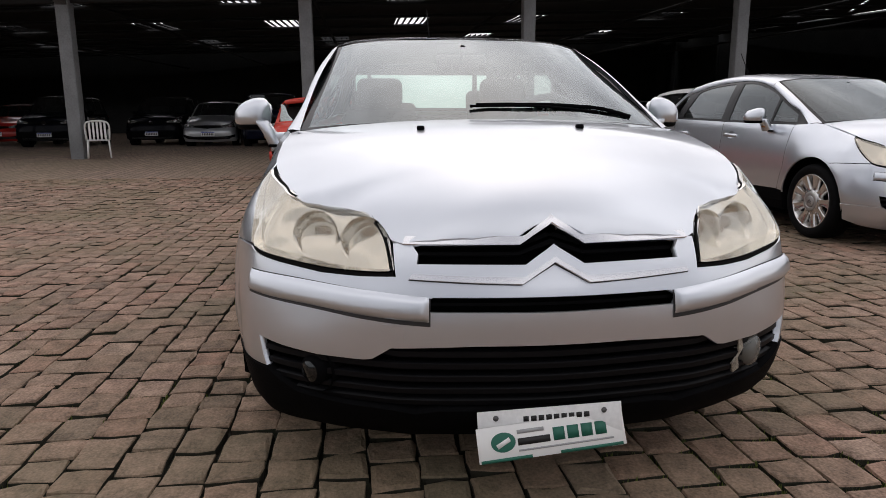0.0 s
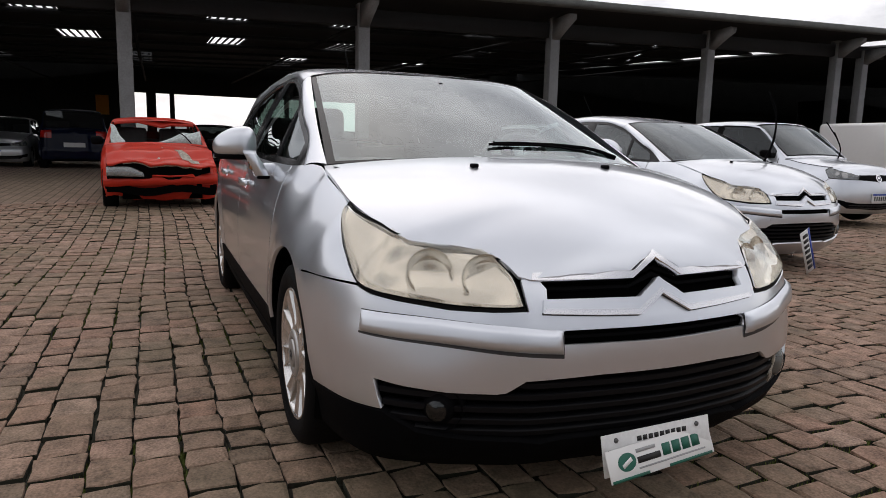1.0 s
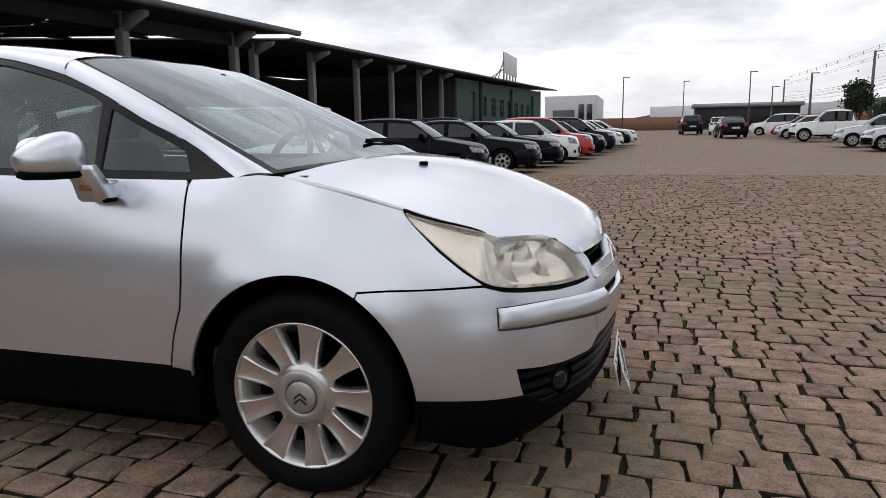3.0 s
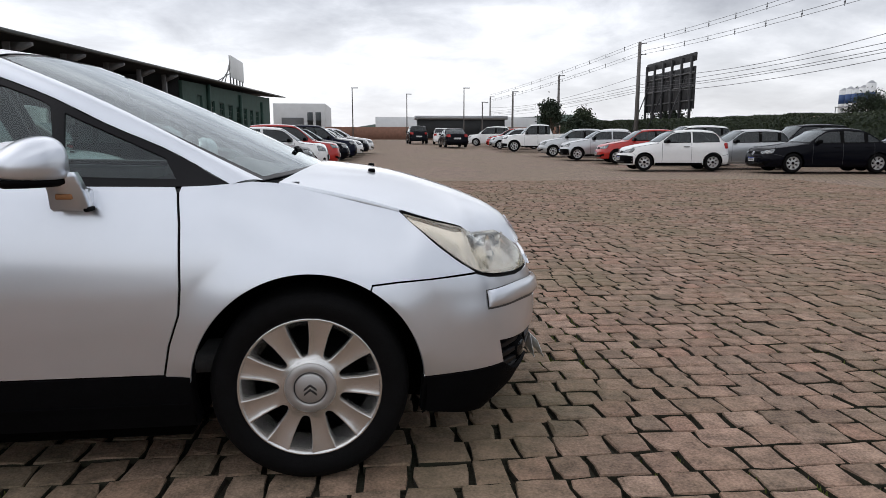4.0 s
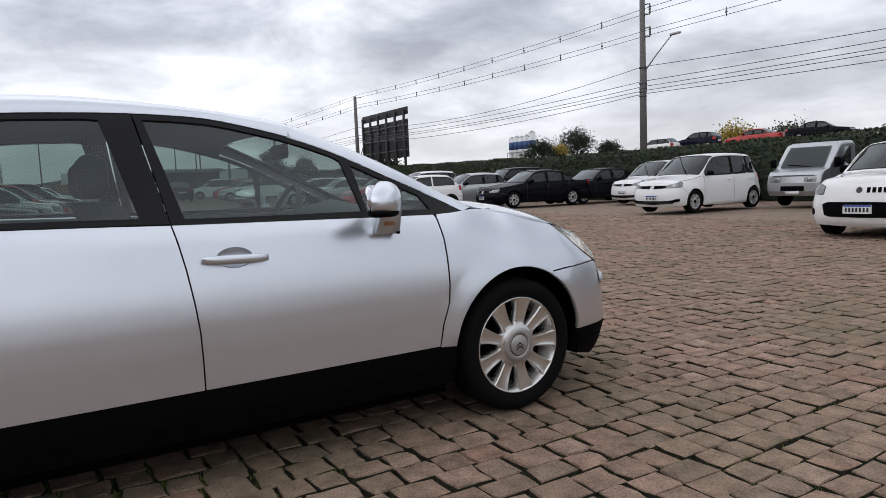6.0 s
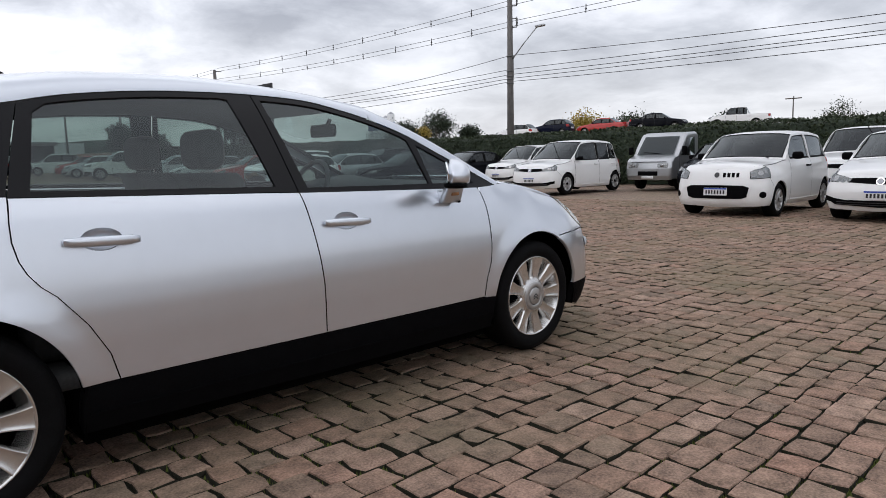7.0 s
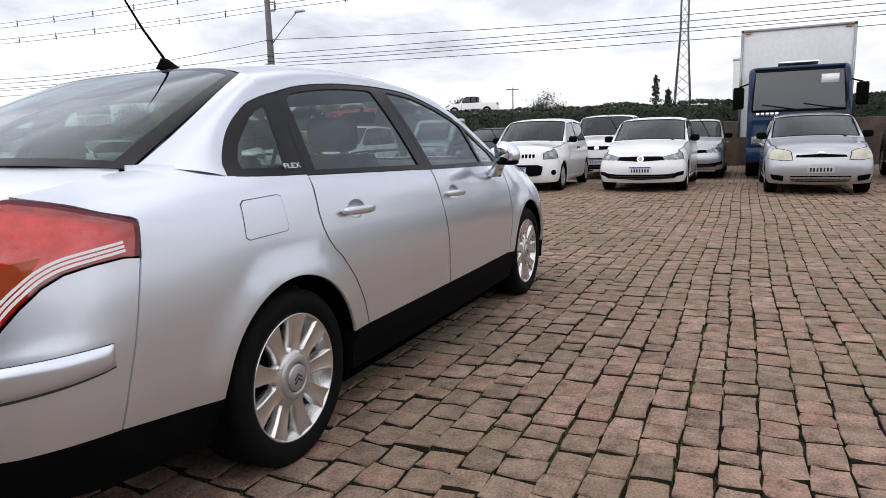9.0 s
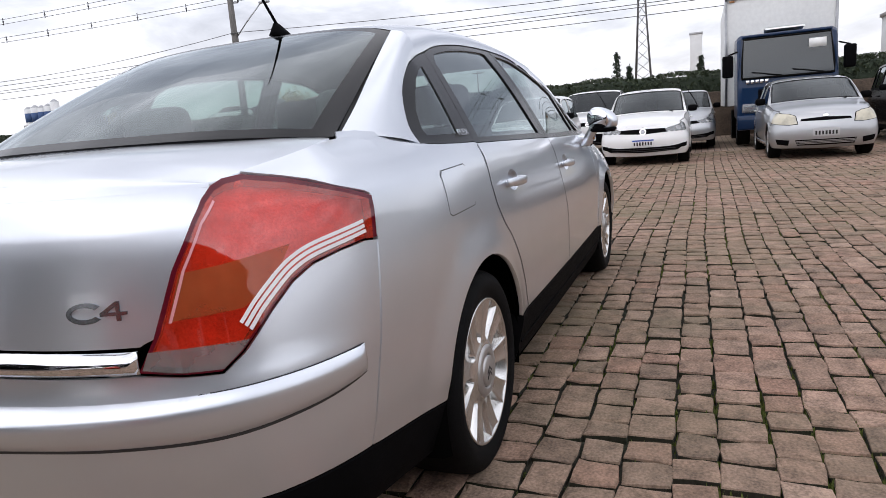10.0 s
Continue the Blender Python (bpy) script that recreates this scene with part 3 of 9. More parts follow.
# ---------- the silver saloon: its skin ----------
HERO_PLAN = [(2.235, 0), (2.228, 0.12), (2.20, 0.33), (2.165, 0.46), (2.085, 0.63), (1.99, 0.755), (1.88, 0.822), (1.70, 0.862), (1.50, 0.872),
             (1.2, 0.875), (0.9, 0.876), (0.4, 0.879), (0, 0.88), (-0.5, 0.879), (-0.9, 0.877), (-1.35, 0.872), (-1.7, 0.856), (-1.95, 0.826),
             (-2.08, 0.8), (-2.21, 0.745), (-2.32, 0.66), (-2.41, 0.52), (-2.47, 0.35), (-2.5, 0.18), (-2.51, 0)]
HERO_SKIN = make_skin(HERO_PLAN, [
    ((2.235, 0), [(0.12, 0.18), (0.2, 0.08), (0.27, 0.03), (0.33, 0.012), (0.42, 0), (0.50, 0), (0.55, 0.004), (0.62, 0.035), (0.68, 0.062), (0.755, 0.095), (0.80, 0.16), (0.87, 0.3)]),
    ((2.15, 0.48), [(0.12, 0.17), (0.2, 0.07), (0.27, 0.025), (0.33, 0.006), (0.42, 0), (0.50, 0.002), (0.55, 0.01), (0.62, 0.035), (0.68, 0.068), (0.755, 0.13), (0.80, 0.19), (0.87, 0.33)]),
    ((2.085, 0.63), [(0.12, 0.16), (0.2, 0.06), (0.27, 0.02), (0.34, 0.0), (0.42, 0), (0.52, 0.013), (0.58, 0.026), (0.62, 0.038), (0.67, 0.062), (0.72, 0.11), (0.76, 0.165), (0.82, 0.26), (0.87, 0.35)]),
    ((1.90, 0.815), [(0.12, 0.12), (0.2, 0.04), (0.3, 0.01), (0.38, 0.0), (0.5, 0.002), (0.58, 0.014), (0.66, 0.03), (0.72, 0.062), (0.78, 0.11), (0.84, 0.18), (0.9, 0.28)]),
    ((1.68, 0.865), [(0.12, 0.1), (0.2, 0.03), (0.3, 0.01), (0.38, 0.0), (0.58, 0.0), (0.65, 0.008), (0.72, 0.028), (0.79, 0.066), (0.857, 0.122), (0.9, 0.17), (0.95, 0.25)]),
    ((1.36, 0.873), [(0.2, 0.03), (0.38, 0.0), (0.55, 0), (0.65, 0.006), (0.75, 0.028), (0.84, 0.072), (0.9, 0.11), (0.95, 0.15), (1.0, 0.21)]),
    ((1.05, 0.876), [(0.18, 0.05), (0.3, 0.012), (0.37, 0.006), (0.45, 0.005), (0.55, 0.002), (0.62, 0.003), (0.7, 0.01), (0.84, 0.042), (0.93, 0.085), (0.96, 0.108), (1.05, 0.17), (1.36, 0.35)]),
    ((0.6, 0.878), [(0.18, 0.05), (0.3, 0.012), (0.37, 0.006), (0.45, 0.005), (0.55, 0.002), (0.62, 0.002), (0.7, 0.008), (0.84, 0.034), (0.93, 0.06), (0.98, 0.084), (1.36, 0.296), (1.42, 0.34)]),
    ((0, 0.88), [(0.18, 0.05), (0.3, 0.012), (0.37, 0.006), (0.45, 0.005), (0.55, 0.002), (0.62, 0.002), (0.7, 0.008), (0.84, 0.032), (0.93, 0.052), (0.98, 0.076), (1.36, 0.288), (1.42, 0.34)]),
    ((-1.2, 0.875), [(0.18, 0.05), (0.3, 0.012), (0.37, 0.006), (0.45, 0.005), (0.55, 0.002), (0.62, 0.002), (0.7, 0.008), (0.84, 0.028), (0.95, 0.05), (1.01, 0.082), (1.36, 0.30), (1.42, 0.35)]),
    ((-1.6, 0.86), [(0.18, 0.06), (0.3, 0.015), (0.37, 0.004), (0.5, 0), (0.65, 0.002), (0.8, 0.016), (0.93, 0.042), (1.0, 0.08), (1.05, 0.13), (1.3, 0.30)]),
    ((-1.95, 0.826), [(0.18, 0.08), (0.3, 0.02), (0.38, 0.008), (0.48, 0), (0.62, 0), (0.7, 0.004), (0.84, 0.02), (0.93, 0.034), (0.99, 0.07), (1.05, 0.15)]),
    ((-2.21, 0.745), [(0.18, 0.1), (0.3, 0.03), (0.4, 0.008), (0.5, 0), (0.6, 0), (0.675, 0.014), (0.8, 0.035), (0.93, 0.06), (1.0, 0.115), (1.05, 0.2)]),
    ((-2.41, 0.52), [(0.18, 0.12), (0.3, 0.03), (0.4, 0.008), (0.5, 0), (0.6, 0), (0.64, 0.02), (0.7, 0.03), (0.85, 0.05), (0.95, 0.075), (1.0, 0.12), (1.05, 0.2)]),
    ((-2.51, 0), [(0.18, 0.12), (0.3, 0.03), (0.4, 0.008), (0.5, 0), (0.6, 0.0), (0.64, 0.045), (0.7, 0.052), (0.85, 0.085), (0.96, 0.12), (1.0, 0.155), (1.05, 0.24)]),
])
# ---------- the silver saloon ----------
H_ARCH_F, H_ARCH_R, H_ARC = (1.36, 0.325), (-1.355, 0.312), 0.362
hood_c = pchip([1.1, 1.2, 1.33, 1.48, 1.616, 1.83, 2.036, 2.1, 2.141, 2.165, 2.19], [-1.014, -1.01, -1.002, -0.987, -0.967, -0.91, -0.83, -0.793, -0.755, -0.71, -0.65])
hood_k = pchip([1.2, 1.26, 1.66, 1.775, 1.886, 1.95, 2.0, 2.115, 2.2], [0.10, 0.107, 0.195, 0.235, 0.31, 0.44, 0.52, 0.86, 1.1])
deck_c = pchip([-2.42, -2.37, -2.32, -2.2, -2.0, -1.85], [0.93, 1.0, 1.03, 1.055, 1.075, 1.085])
deck_k = pchip([-2.4, -2.21, -2.145, -1.864], [0.2, 0.2, 0.167, 0.064])
roof_c = pchip([-1.3, -1.178, -1.03, -0.8, -0.45, -0.2, 0.1, 0.3, 0.385, 0.5], [1.39, 1.425, 1.449, 1.471, 1.480, 1.464, 1.431, 1.404, 1.392, 1.365])
win_top = pchip([-1.53, -1.50, -1.41, -1.285, -1.17, -1.05, -0.93, -0.74, -0.53, -0.28, -0.04, 0.07, 0.238, 0.405, 0.583, 0.762, 0.942, 1.13],
                [1.022, 1.08, 1.178, 1.26, 1.297, 1.322, 1.347, 1.37, 1.384, 1.388, 1.38, 1.37, 1.335, 1.29, 1.222, 1.134, 1.055, 0.952])


def arc_pts(c, r, a0, a1, n=22):
    """Points on a wheel arch from angle a0 to a1 (degrees, from the front, upwards)."""
    return [(c[0] + r * math.cos(radians(a)), c[1] + r * math.sin(radians(a))) for a in np.linspace(a0, a1, n)]


def hood_at(x, y):
    return np.stack([x, y, -hood_c(x) - hood_k(x) * np.abs(y) ** 2.4], -1)


def deck_at(x, y):
    return np.stack([x, y, deck_c(x) - deck_k(x) * np.abs(y) ** 2.5], -1)


def roof_section(x, half=13):
    """Half a roof section at x, window top to middle (right side)."""
    zw = float(win_top(x))
    yw = -float(HERO_SKIN(HERO_SKIN.x(x), zw)[1])
    zc = float(roof_c(x))
    out = []
    for a in np.linspace(0, math.pi / 2, half):
        n = 3.0
        out.append((yw * math.cos(a) ** (2 / n), zw + (zc - zw) * math.sin(a) ** (2 / n)))
    return out


SCREEN_LOW = [(0, 1.36, 0.988), (0.3, 1.345, 0.985), (0.55, 1.285, 0.974), (0.70, 1.215, 0.962)]
SCREEN_TOP = [(0, 0.478, 1.378), (0.3, 0.455, 1.376), (0.48, 0.42, 1.366), (0.578, 0.385, 1.350)]
BACK_LOW = [(0, -1.945, 1.084), (0.3, -1.925, 1.082), (0.52, -1.87, 1.074), (0.655, -1.80, 1.064)]
BACK_TOP = [(0, -1.105, 1.430), (0.25, -1.115, 1.425), (0.43, -1.145, 1.409), (0.545, -1.180, 1.381)]


def pane_map(low, top, bulge):
    """A curved pane: u across from -1 to 1, v from its foot 0 to its top 1."""
    def curve(rows):
        k = np.linspace(0, 1, len(rows))
        return [pchip(k, [r[i] for r in rows]) for i in range(3)]
    a, b = curve(low), curve(top)

    def f(u, v):
        w = np.abs(u)
        side = np.sign(u)
        p = [a[i](w) * (1 - v) + b[i](w) * v for i in range(3)]
        lift = bulge * 4 * v * (1 - v) * (1 - 0.96 * w ** 3)
        fore = 1.0 if low[0][1] > 0 else -1.0
        return np.stack([p[1] + fore * lift * 0.5, -side * p[0], p[2] + lift * 0.85], -1)
    return f


def sz(rows):
    """Outline rows of (x, z) on the side turned into (s, z)."""
    return [(HERO_SKIN.x(x), z) for x, z in rows]


def skin_off(out):
    """The skin with flared wheel arches, moved outwards."""
    def f(s, z):
        p = HERO_SKIN(s, z, out)
        x, y, h = p[..., 0], p[..., 1], p[..., 2]
        lift = 0
        for c in (H_ARCH_F, H_ARCH_R):
            t = np.clip((np.hypot(x - c[0], h - c[1]) - H_ARC) / 0.105, 0, 1)
            lift = lift + 0.015 * (1 - t) ** 1.3 * np.clip((h - 0.30) / 0.12, 0, 1)
        return np.stack([x, y + np.sign(y) * lift * (np.abs(y) > 0.6), h], -1)
    return f


def both(name, data, material, parent, label=""):
    a = part(name, data, material, parent, label)
    b = part(name, mirrored(data), material, parent, label)
    return a, b


def body(f_out, outline, holes=(), step=0.05, flange=0.014, edge=None):
    return panel_data(skin_off(f_out), outline, holes, step, flange, edge, flip=True)


def swell(poly, a, b, dz=0.0):
    """An outline grown about its middle."""
    m = np.mean(poly, 0)
    return [(m[0] + (u - m[0]) * a, m[1] + (v - m[1]) * b + dz) for u, v in poly]


def rounded(top, low, s0, s1, height=0.022):
    """A strip with a rounded section on the skin, between two edge lines z(s)."""
    zt, zl = pchip(*zip(*top)), pchip(*zip(*low))

    def f(s, z):
        s, z = np.broadcast_arrays(np.asarray(s, float), np.asarray(z, float))
        mid, half = (zt(s) + zl(s)) / 2, (zt(s) - zl(s)) / 2
        k = np.clip(1 - np.abs((z - mid) / half) ** 3.0, 0, 1) ** 0.6
        e = np.clip(np.minimum(s - s0, s1 - s) / 0.03, 0, 1)
        return HERO_SKIN(s, z, 0.005 + height * k * (e * (2 - e)) ** 0.5)
    ss = np.linspace(s0, s1, max(4, int((s1 - s0) / 0.03)))
    outline = [(x, float(zt(x))) for x in ss] + [(x, float(zl(x))) for x in ss[::-1]]
    return panel_data(f, outline, (), 0.011, 0.008, 0.014, flip=True), outline


def wheel_part(parent, at, side, rim_mat, r_tyre=0.315, r_rim=0.212, spokes=9, width=0.2, fast=False, name="wheel", badge=True, style="broad"):
    """A wheel with tyre, rim and hub cap, its outer face at y = side * at[1]."""
    n = 28 if fast else 56
    hub = new(name)
    hub.parent = parent
    hub.empty_display_size = 0.1
    hub.matrix_basis = Matrix.Translation((at[0], side * at[1], at[2])) @ (Matrix.Identity(4) if side < 0 else Matrix.Rotation(math.pi, 4, "Z"))
    # local: outer face looks to -y
    t = r_tyre
    prof = [(r_rim - 0.012, 0.012), (r_rim + 0.002, -0.002), (r_rim + 0.018, -0.012), (r_rim + 0.045, -0.016), (t - 0.03, -0.012), (t - 0.012, 0.0),
            (t - 0.003, 0.018), (t, 0.05), (t, width - 0.06), (t - 0.003, width - 0.02), (t - 0.02, width), (r_rim, width + 0.005), (r_rim - 0.02, width - 0.02)]
    part("tyre", lathe(prof, n), M["rubber"], hub)
    k = r_rim / 0.212
    half = math.pi / spokes
    wide = 1.0 if style == "broad" else 1.4
    level = pchip([0.05, 0.078, 0.084, 0.11, 0.16, 0.204], [0.0, 0.001, 0.006, 0.010, 0.004, -0.002])
    gap = pchip([0.090, 0.0915, 0.095, 0.102, 0.12, 0.16, 0.204], [0.0, 0.045, 0.095, 0.125, 0.145, 0.165, 0.158])
    radii = [0.05, 0.078, 0.086, 0.0899, 0.0901, 0.0915, 0.095, 0.102, 0.125, 0.16, 0.19, 0.203] if not fast else [0.05, 0.0899, 0.095, 0.105, 0.16, 0.203]
    across = (-1, -0.93, -0.8, -0.45, 0, 0.45, 0.8, 0.93, 1) if not fast else (-1, -0.8, 0, 0.8, 1)
    verts, faces = [], []
    for i in range(spokes):
        mid = 2 * half * i
        start = len(verts)
        for r in radii:
            w = float(gap(r)) * wide * k if r > 0.09 else 0.0
            for q in (-1.0,) + across + (1.0,):
                col = (len(verts) - start) % (len(across) + 2)
                a = mid + q * (half - w)
                y = float(level(r))
                if r > 0.09:
                    y += (0.0035 * (1 - q * q) ** 1.0 - 0.0025 * (abs(q) > 0.75) * (1 - abs(abs(q) - 0.88) / 0.13)) * min(1.0, (r - 0.09) / 0.03)
                    if col in (0, len(across) + 1):
                        y += 0.045
                end = r + (0.0015 - 0.003 * (1 - abs(q)) if r > 0.2 else 0)
                verts.append((k * end * math.cos(a), y, k * end * math.sin(a)))
        m_ = len(across) + 2
        for u in range(len(radii) - 1):
            for v in range(m_ - 1):
                p = start + u * m_ + v
                faces.append((p, p + 1, p + m_ + 1, p + m_))
    seen, link = {}, []
    for p in verts:
        link.append(seen.setdefault((round(p[0], 5), round(p[1], 5), round(p[2], 5)), len(seen)))
    faces = [tuple(dict.fromkeys(link[i] for i in f)) for f in faces]
    part("rim", (np.array(list(seen)), [f for f in faces if len(f) > 2], None), rim_mat, hub)
    part("rim_lip", lathe([(k * 0.172, 0.075), (k * 0.186, 0.045), (k * 0.196, 0.016), (k * 0.2015, 0.002), (k * 0.205, -0.004), (k * 0.209, -0.0055), (k * 0.2115, -0.003), (k * 0.212, 0.008)], n), rim_mat, hub)
    part("brake_disc", lathe([(0.0, 0.055), (0.13 * k, 0.055), (0.13 * k, 0.075), (r_rim - 0.005, 0.1), (r_rim - 0.005, 0.13)], 24), M["dark"], hub)
    if not fast:
        cap = part("hub_cap", lathe([(0.0, -0.011), (0.044, -0.0105), (0.0475, -0.0085), (0.049, 0.002)], 36), M["cap"], hub)
        part("cap_groove", lathe([(0.049, -0.001), (0.0525, -0.001)], 36), M["trim_dark"], hub)
        part("hub_collar", lathe([(0.052, 0.002), (0.0525, -0.005), (0.058, -0.007), (0.075, -0.006), (0.081, -0.002), (0.084, 0.012)], 36), M["cap"], hub)
        if badge:
            for dz in (-0.004, -0.019):
                rows = [(-0.02, dz - 0.004), (0, dz + 0.012), (0.02, dz - 0.004), (0.02, dz + 0.004), (0, dz + 0.020), (-0.02, dz + 0.004)]
                part("badge", prism(rows, lambda u, v: (u, -0.0100, v), lambda u, v: (u, -0.0120, v)), M["trim_dark"], cap)
    return hub


def build_saloon():
    car = thing("saloon_car", "silver four-door saloon car with hazed headlamps parked on the setts", "car")
    S, paint = HERO_SKIN, M["silver"]
    L = S.length
    X = S.x
    # bonnet
    edge = [(2.146, 0), (2.153, 0.045), (2.163, 0.085), (2.157, 0.2), (2.142, 0.3), (2.121, 0.377), (2.103, 0.402), (2.06, 0.424), (2.018, 0.459), (1.985, 0.496),
            (1.954, 0.536), (1.921, 0.594), (1.886, 0.648), (1.775, 0.704), (1.66, 0.734), (1.55, 0.738), (1.42, 0.735), (1.33, 0.73), (1.268, 0.722), (1.295, 0.6), (1.33, 0.4), (1.352, 0.2), (1.36, 0)]
    edge = edge[:6] + [tuple(p) for p in smooth_line(edge[6:17], 4)] + edge[17:]
    outline = [(x, -y) for x, y in edge] + [(x, y) for x, y in edge[::-1] if y > 0]
    hood = part("bonnet", panel_data(hood_at, outline, (), 0.045, 0.018, 0.028, flip=False), paint, car)
    for y in (-0.28, 0.255):
        z = float(hood_at(np.array(1.565), np.array(y))[2])
        part("washer_jet", box(1.55, 1.578, y - 0.012, y + 0.012, z - 0.004, z + 0.012, 0.005), M["plastic"], hood)
    # front wings
    seam_x = [(0.928, 0.38), (0.947, 0.475), (0.980, 0.568), (0.988, 0.65), (0.989, 0.75), (0.989, 0.842), (0.980, 0.93), (0.985, 0.948)]
    wing = sz(seam_x) + sz([(1.06, 0.950), (1.125, 0.955), (1.19, 0.96), (1.262, 0.955), (1.33, 0.938), (1.42, 0.918), (1.55, 0.884)])
    wing += [(1.166, 0.858), (1.10, 0.801), (1.041, 0.749), (0.975, 0.70), (0.915, 0.664)] + sz([(1.74, 0.6575), (1.64, 0.655), (1.558, 0.649)])
    wing += sz(arc_pts(H_ARCH_F, H_ARC, 58, 172, 30)) + sz([(1.0, 0.355), (0.94, 0.36)])
    both("wing", body(0, wing, (), 0.04), paint, car)
    # front bumper
    half = [(0, 0.688), (0.075, 0.638), (0.2, 0.638), (0.352, 0.640), (0.350, 0.668), (0.373, 0.694), (0.424, 0.69), (0.406, 0.614), (0.5, 0.611), (0.62, 0.613), (0.77, 0.629),
            (0.85, 0.640), (0.912, 0.657)] + sz([(1.74, 0.652), (1.64, 0.649), (1.562, 0.643)]) + sz(arc_pts(H_ARCH_F, H_ARC, 57, 3, 14)) + \
        sz([(1.72, 0.343)]) + [(0.86, 0.343), (0.797, 0.342), (0.808, 0.37), (0.822, 0.424), (0.734, 0.413), (0.62, 0.404), (0.49, 0.403), (0.465, 0.407), (0.415, 0.438), (0.2, 0.446), (0, 0.447)]
    slot = mirror_loop([(0, 0.569), (0.31, 0.567), (0.335, 0.552), (0.322, 0.531), (0, 0.529)])
    bumper = part("front_bumper", body(0, mirror_loop(half), [slot], 0.04, 0.02, 0.026), paint, car)
    # black sheet as the shade inside the slot
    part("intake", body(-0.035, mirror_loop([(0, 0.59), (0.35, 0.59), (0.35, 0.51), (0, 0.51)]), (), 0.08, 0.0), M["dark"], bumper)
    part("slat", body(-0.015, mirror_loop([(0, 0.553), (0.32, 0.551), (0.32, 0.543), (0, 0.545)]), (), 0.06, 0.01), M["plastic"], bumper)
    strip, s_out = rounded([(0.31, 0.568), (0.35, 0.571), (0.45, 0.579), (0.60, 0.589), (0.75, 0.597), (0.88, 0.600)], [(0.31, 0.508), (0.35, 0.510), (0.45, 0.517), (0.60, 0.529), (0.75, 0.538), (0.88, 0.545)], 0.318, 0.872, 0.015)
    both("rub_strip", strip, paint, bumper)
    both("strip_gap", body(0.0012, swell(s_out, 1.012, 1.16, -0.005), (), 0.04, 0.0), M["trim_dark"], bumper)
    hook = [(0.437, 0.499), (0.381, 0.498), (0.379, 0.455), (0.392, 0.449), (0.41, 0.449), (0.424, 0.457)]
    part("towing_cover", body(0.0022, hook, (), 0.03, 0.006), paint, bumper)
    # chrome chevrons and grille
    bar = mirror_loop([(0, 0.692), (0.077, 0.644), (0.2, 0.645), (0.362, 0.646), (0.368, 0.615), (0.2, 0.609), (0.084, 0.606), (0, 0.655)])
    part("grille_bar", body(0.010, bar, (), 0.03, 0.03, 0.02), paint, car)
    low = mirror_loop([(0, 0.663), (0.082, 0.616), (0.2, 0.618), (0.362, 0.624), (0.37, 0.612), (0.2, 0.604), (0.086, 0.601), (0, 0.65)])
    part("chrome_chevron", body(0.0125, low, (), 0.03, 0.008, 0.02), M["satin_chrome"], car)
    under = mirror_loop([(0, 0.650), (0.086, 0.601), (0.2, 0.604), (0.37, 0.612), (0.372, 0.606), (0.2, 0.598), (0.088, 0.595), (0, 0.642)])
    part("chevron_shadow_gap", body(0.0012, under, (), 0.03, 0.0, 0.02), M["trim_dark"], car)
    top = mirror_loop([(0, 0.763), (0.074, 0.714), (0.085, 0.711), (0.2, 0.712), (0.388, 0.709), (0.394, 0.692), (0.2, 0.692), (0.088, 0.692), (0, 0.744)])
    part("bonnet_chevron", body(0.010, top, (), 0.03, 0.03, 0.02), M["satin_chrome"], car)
    # black sheet as the shade behind the grille
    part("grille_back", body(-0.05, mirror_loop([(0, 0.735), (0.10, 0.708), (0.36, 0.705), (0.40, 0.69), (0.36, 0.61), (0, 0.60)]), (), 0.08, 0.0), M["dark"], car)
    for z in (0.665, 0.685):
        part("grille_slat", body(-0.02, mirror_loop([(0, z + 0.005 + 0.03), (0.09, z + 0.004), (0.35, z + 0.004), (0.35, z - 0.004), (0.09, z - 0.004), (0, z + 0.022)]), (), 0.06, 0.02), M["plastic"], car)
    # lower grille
    # black sheet as the shade behind the lower slats
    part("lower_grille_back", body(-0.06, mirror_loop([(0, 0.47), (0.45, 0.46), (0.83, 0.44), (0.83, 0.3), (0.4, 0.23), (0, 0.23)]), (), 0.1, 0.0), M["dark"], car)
    for k, z in enumerate((0.283, 0.318, 0.353, 0.388, 0.42)):
        far = (0.72, 0.79, 0.80, 0.81, 0.44)[k]
        a = [(0, z + 0.007), (0.4, z + 0.007), (far, z + 0.012), (far, z - 0.002), (0.4, z - 0.007), (0, z - 0.007)]
        part("grille_slat", body(-0.012, mirror_loop(a), (), 0.08, 0.03), M["slat"], car)
    lip = [(0, 0.262), (0.30, 0.262), (0.36, 0.25), (0.42, 0.262), (0.55, 0.268), (0.70, 0.285), (0.797, 0.338), (0.86, 0.339)] + sz([(1.717, 0.338), (1.712, 0.22)]) + \
        [(0.95, 0.18), (0.7, 0.155), (0.4, 0.145), (0, 0.145)]
    part("front_lip", body(0.004, mirror_loop(lip), (), 0.05, 0.03), M["plastic"], car)
    for side in (1, -1):
        c = HERO_SKIN(np.array(side * 0.645), np.array(0.352), -0.01)
        m = look(Vector(c), Vector(c) + Vector((-0.75, side * 0.66, 0.05)))
        fog = part("fog_lamp", moved(lathe([(0.0, 0.012), (0.03, 0.008), (0.042, -0.004), (0.046, -0.03), (0.06, -0.036), (0.064, -0.01), (0.066, -0.05)] if side > 0 else
                                           [(0.0, 0.016), (0.03, 0.011), (0.046, 0.0), (0.05, -0.03), (0.045, -0.07)], 28, "z"), m), M["fog"] if side < 0 else M["plastic"], car)
        part("fog_lens", moved(lathe([(0.0, 0.014), (0.026, 0.010), (0.041, -0.003)], 28, "z"), m), M["fog"] if side < 0 else M["fog_dark"], fog)
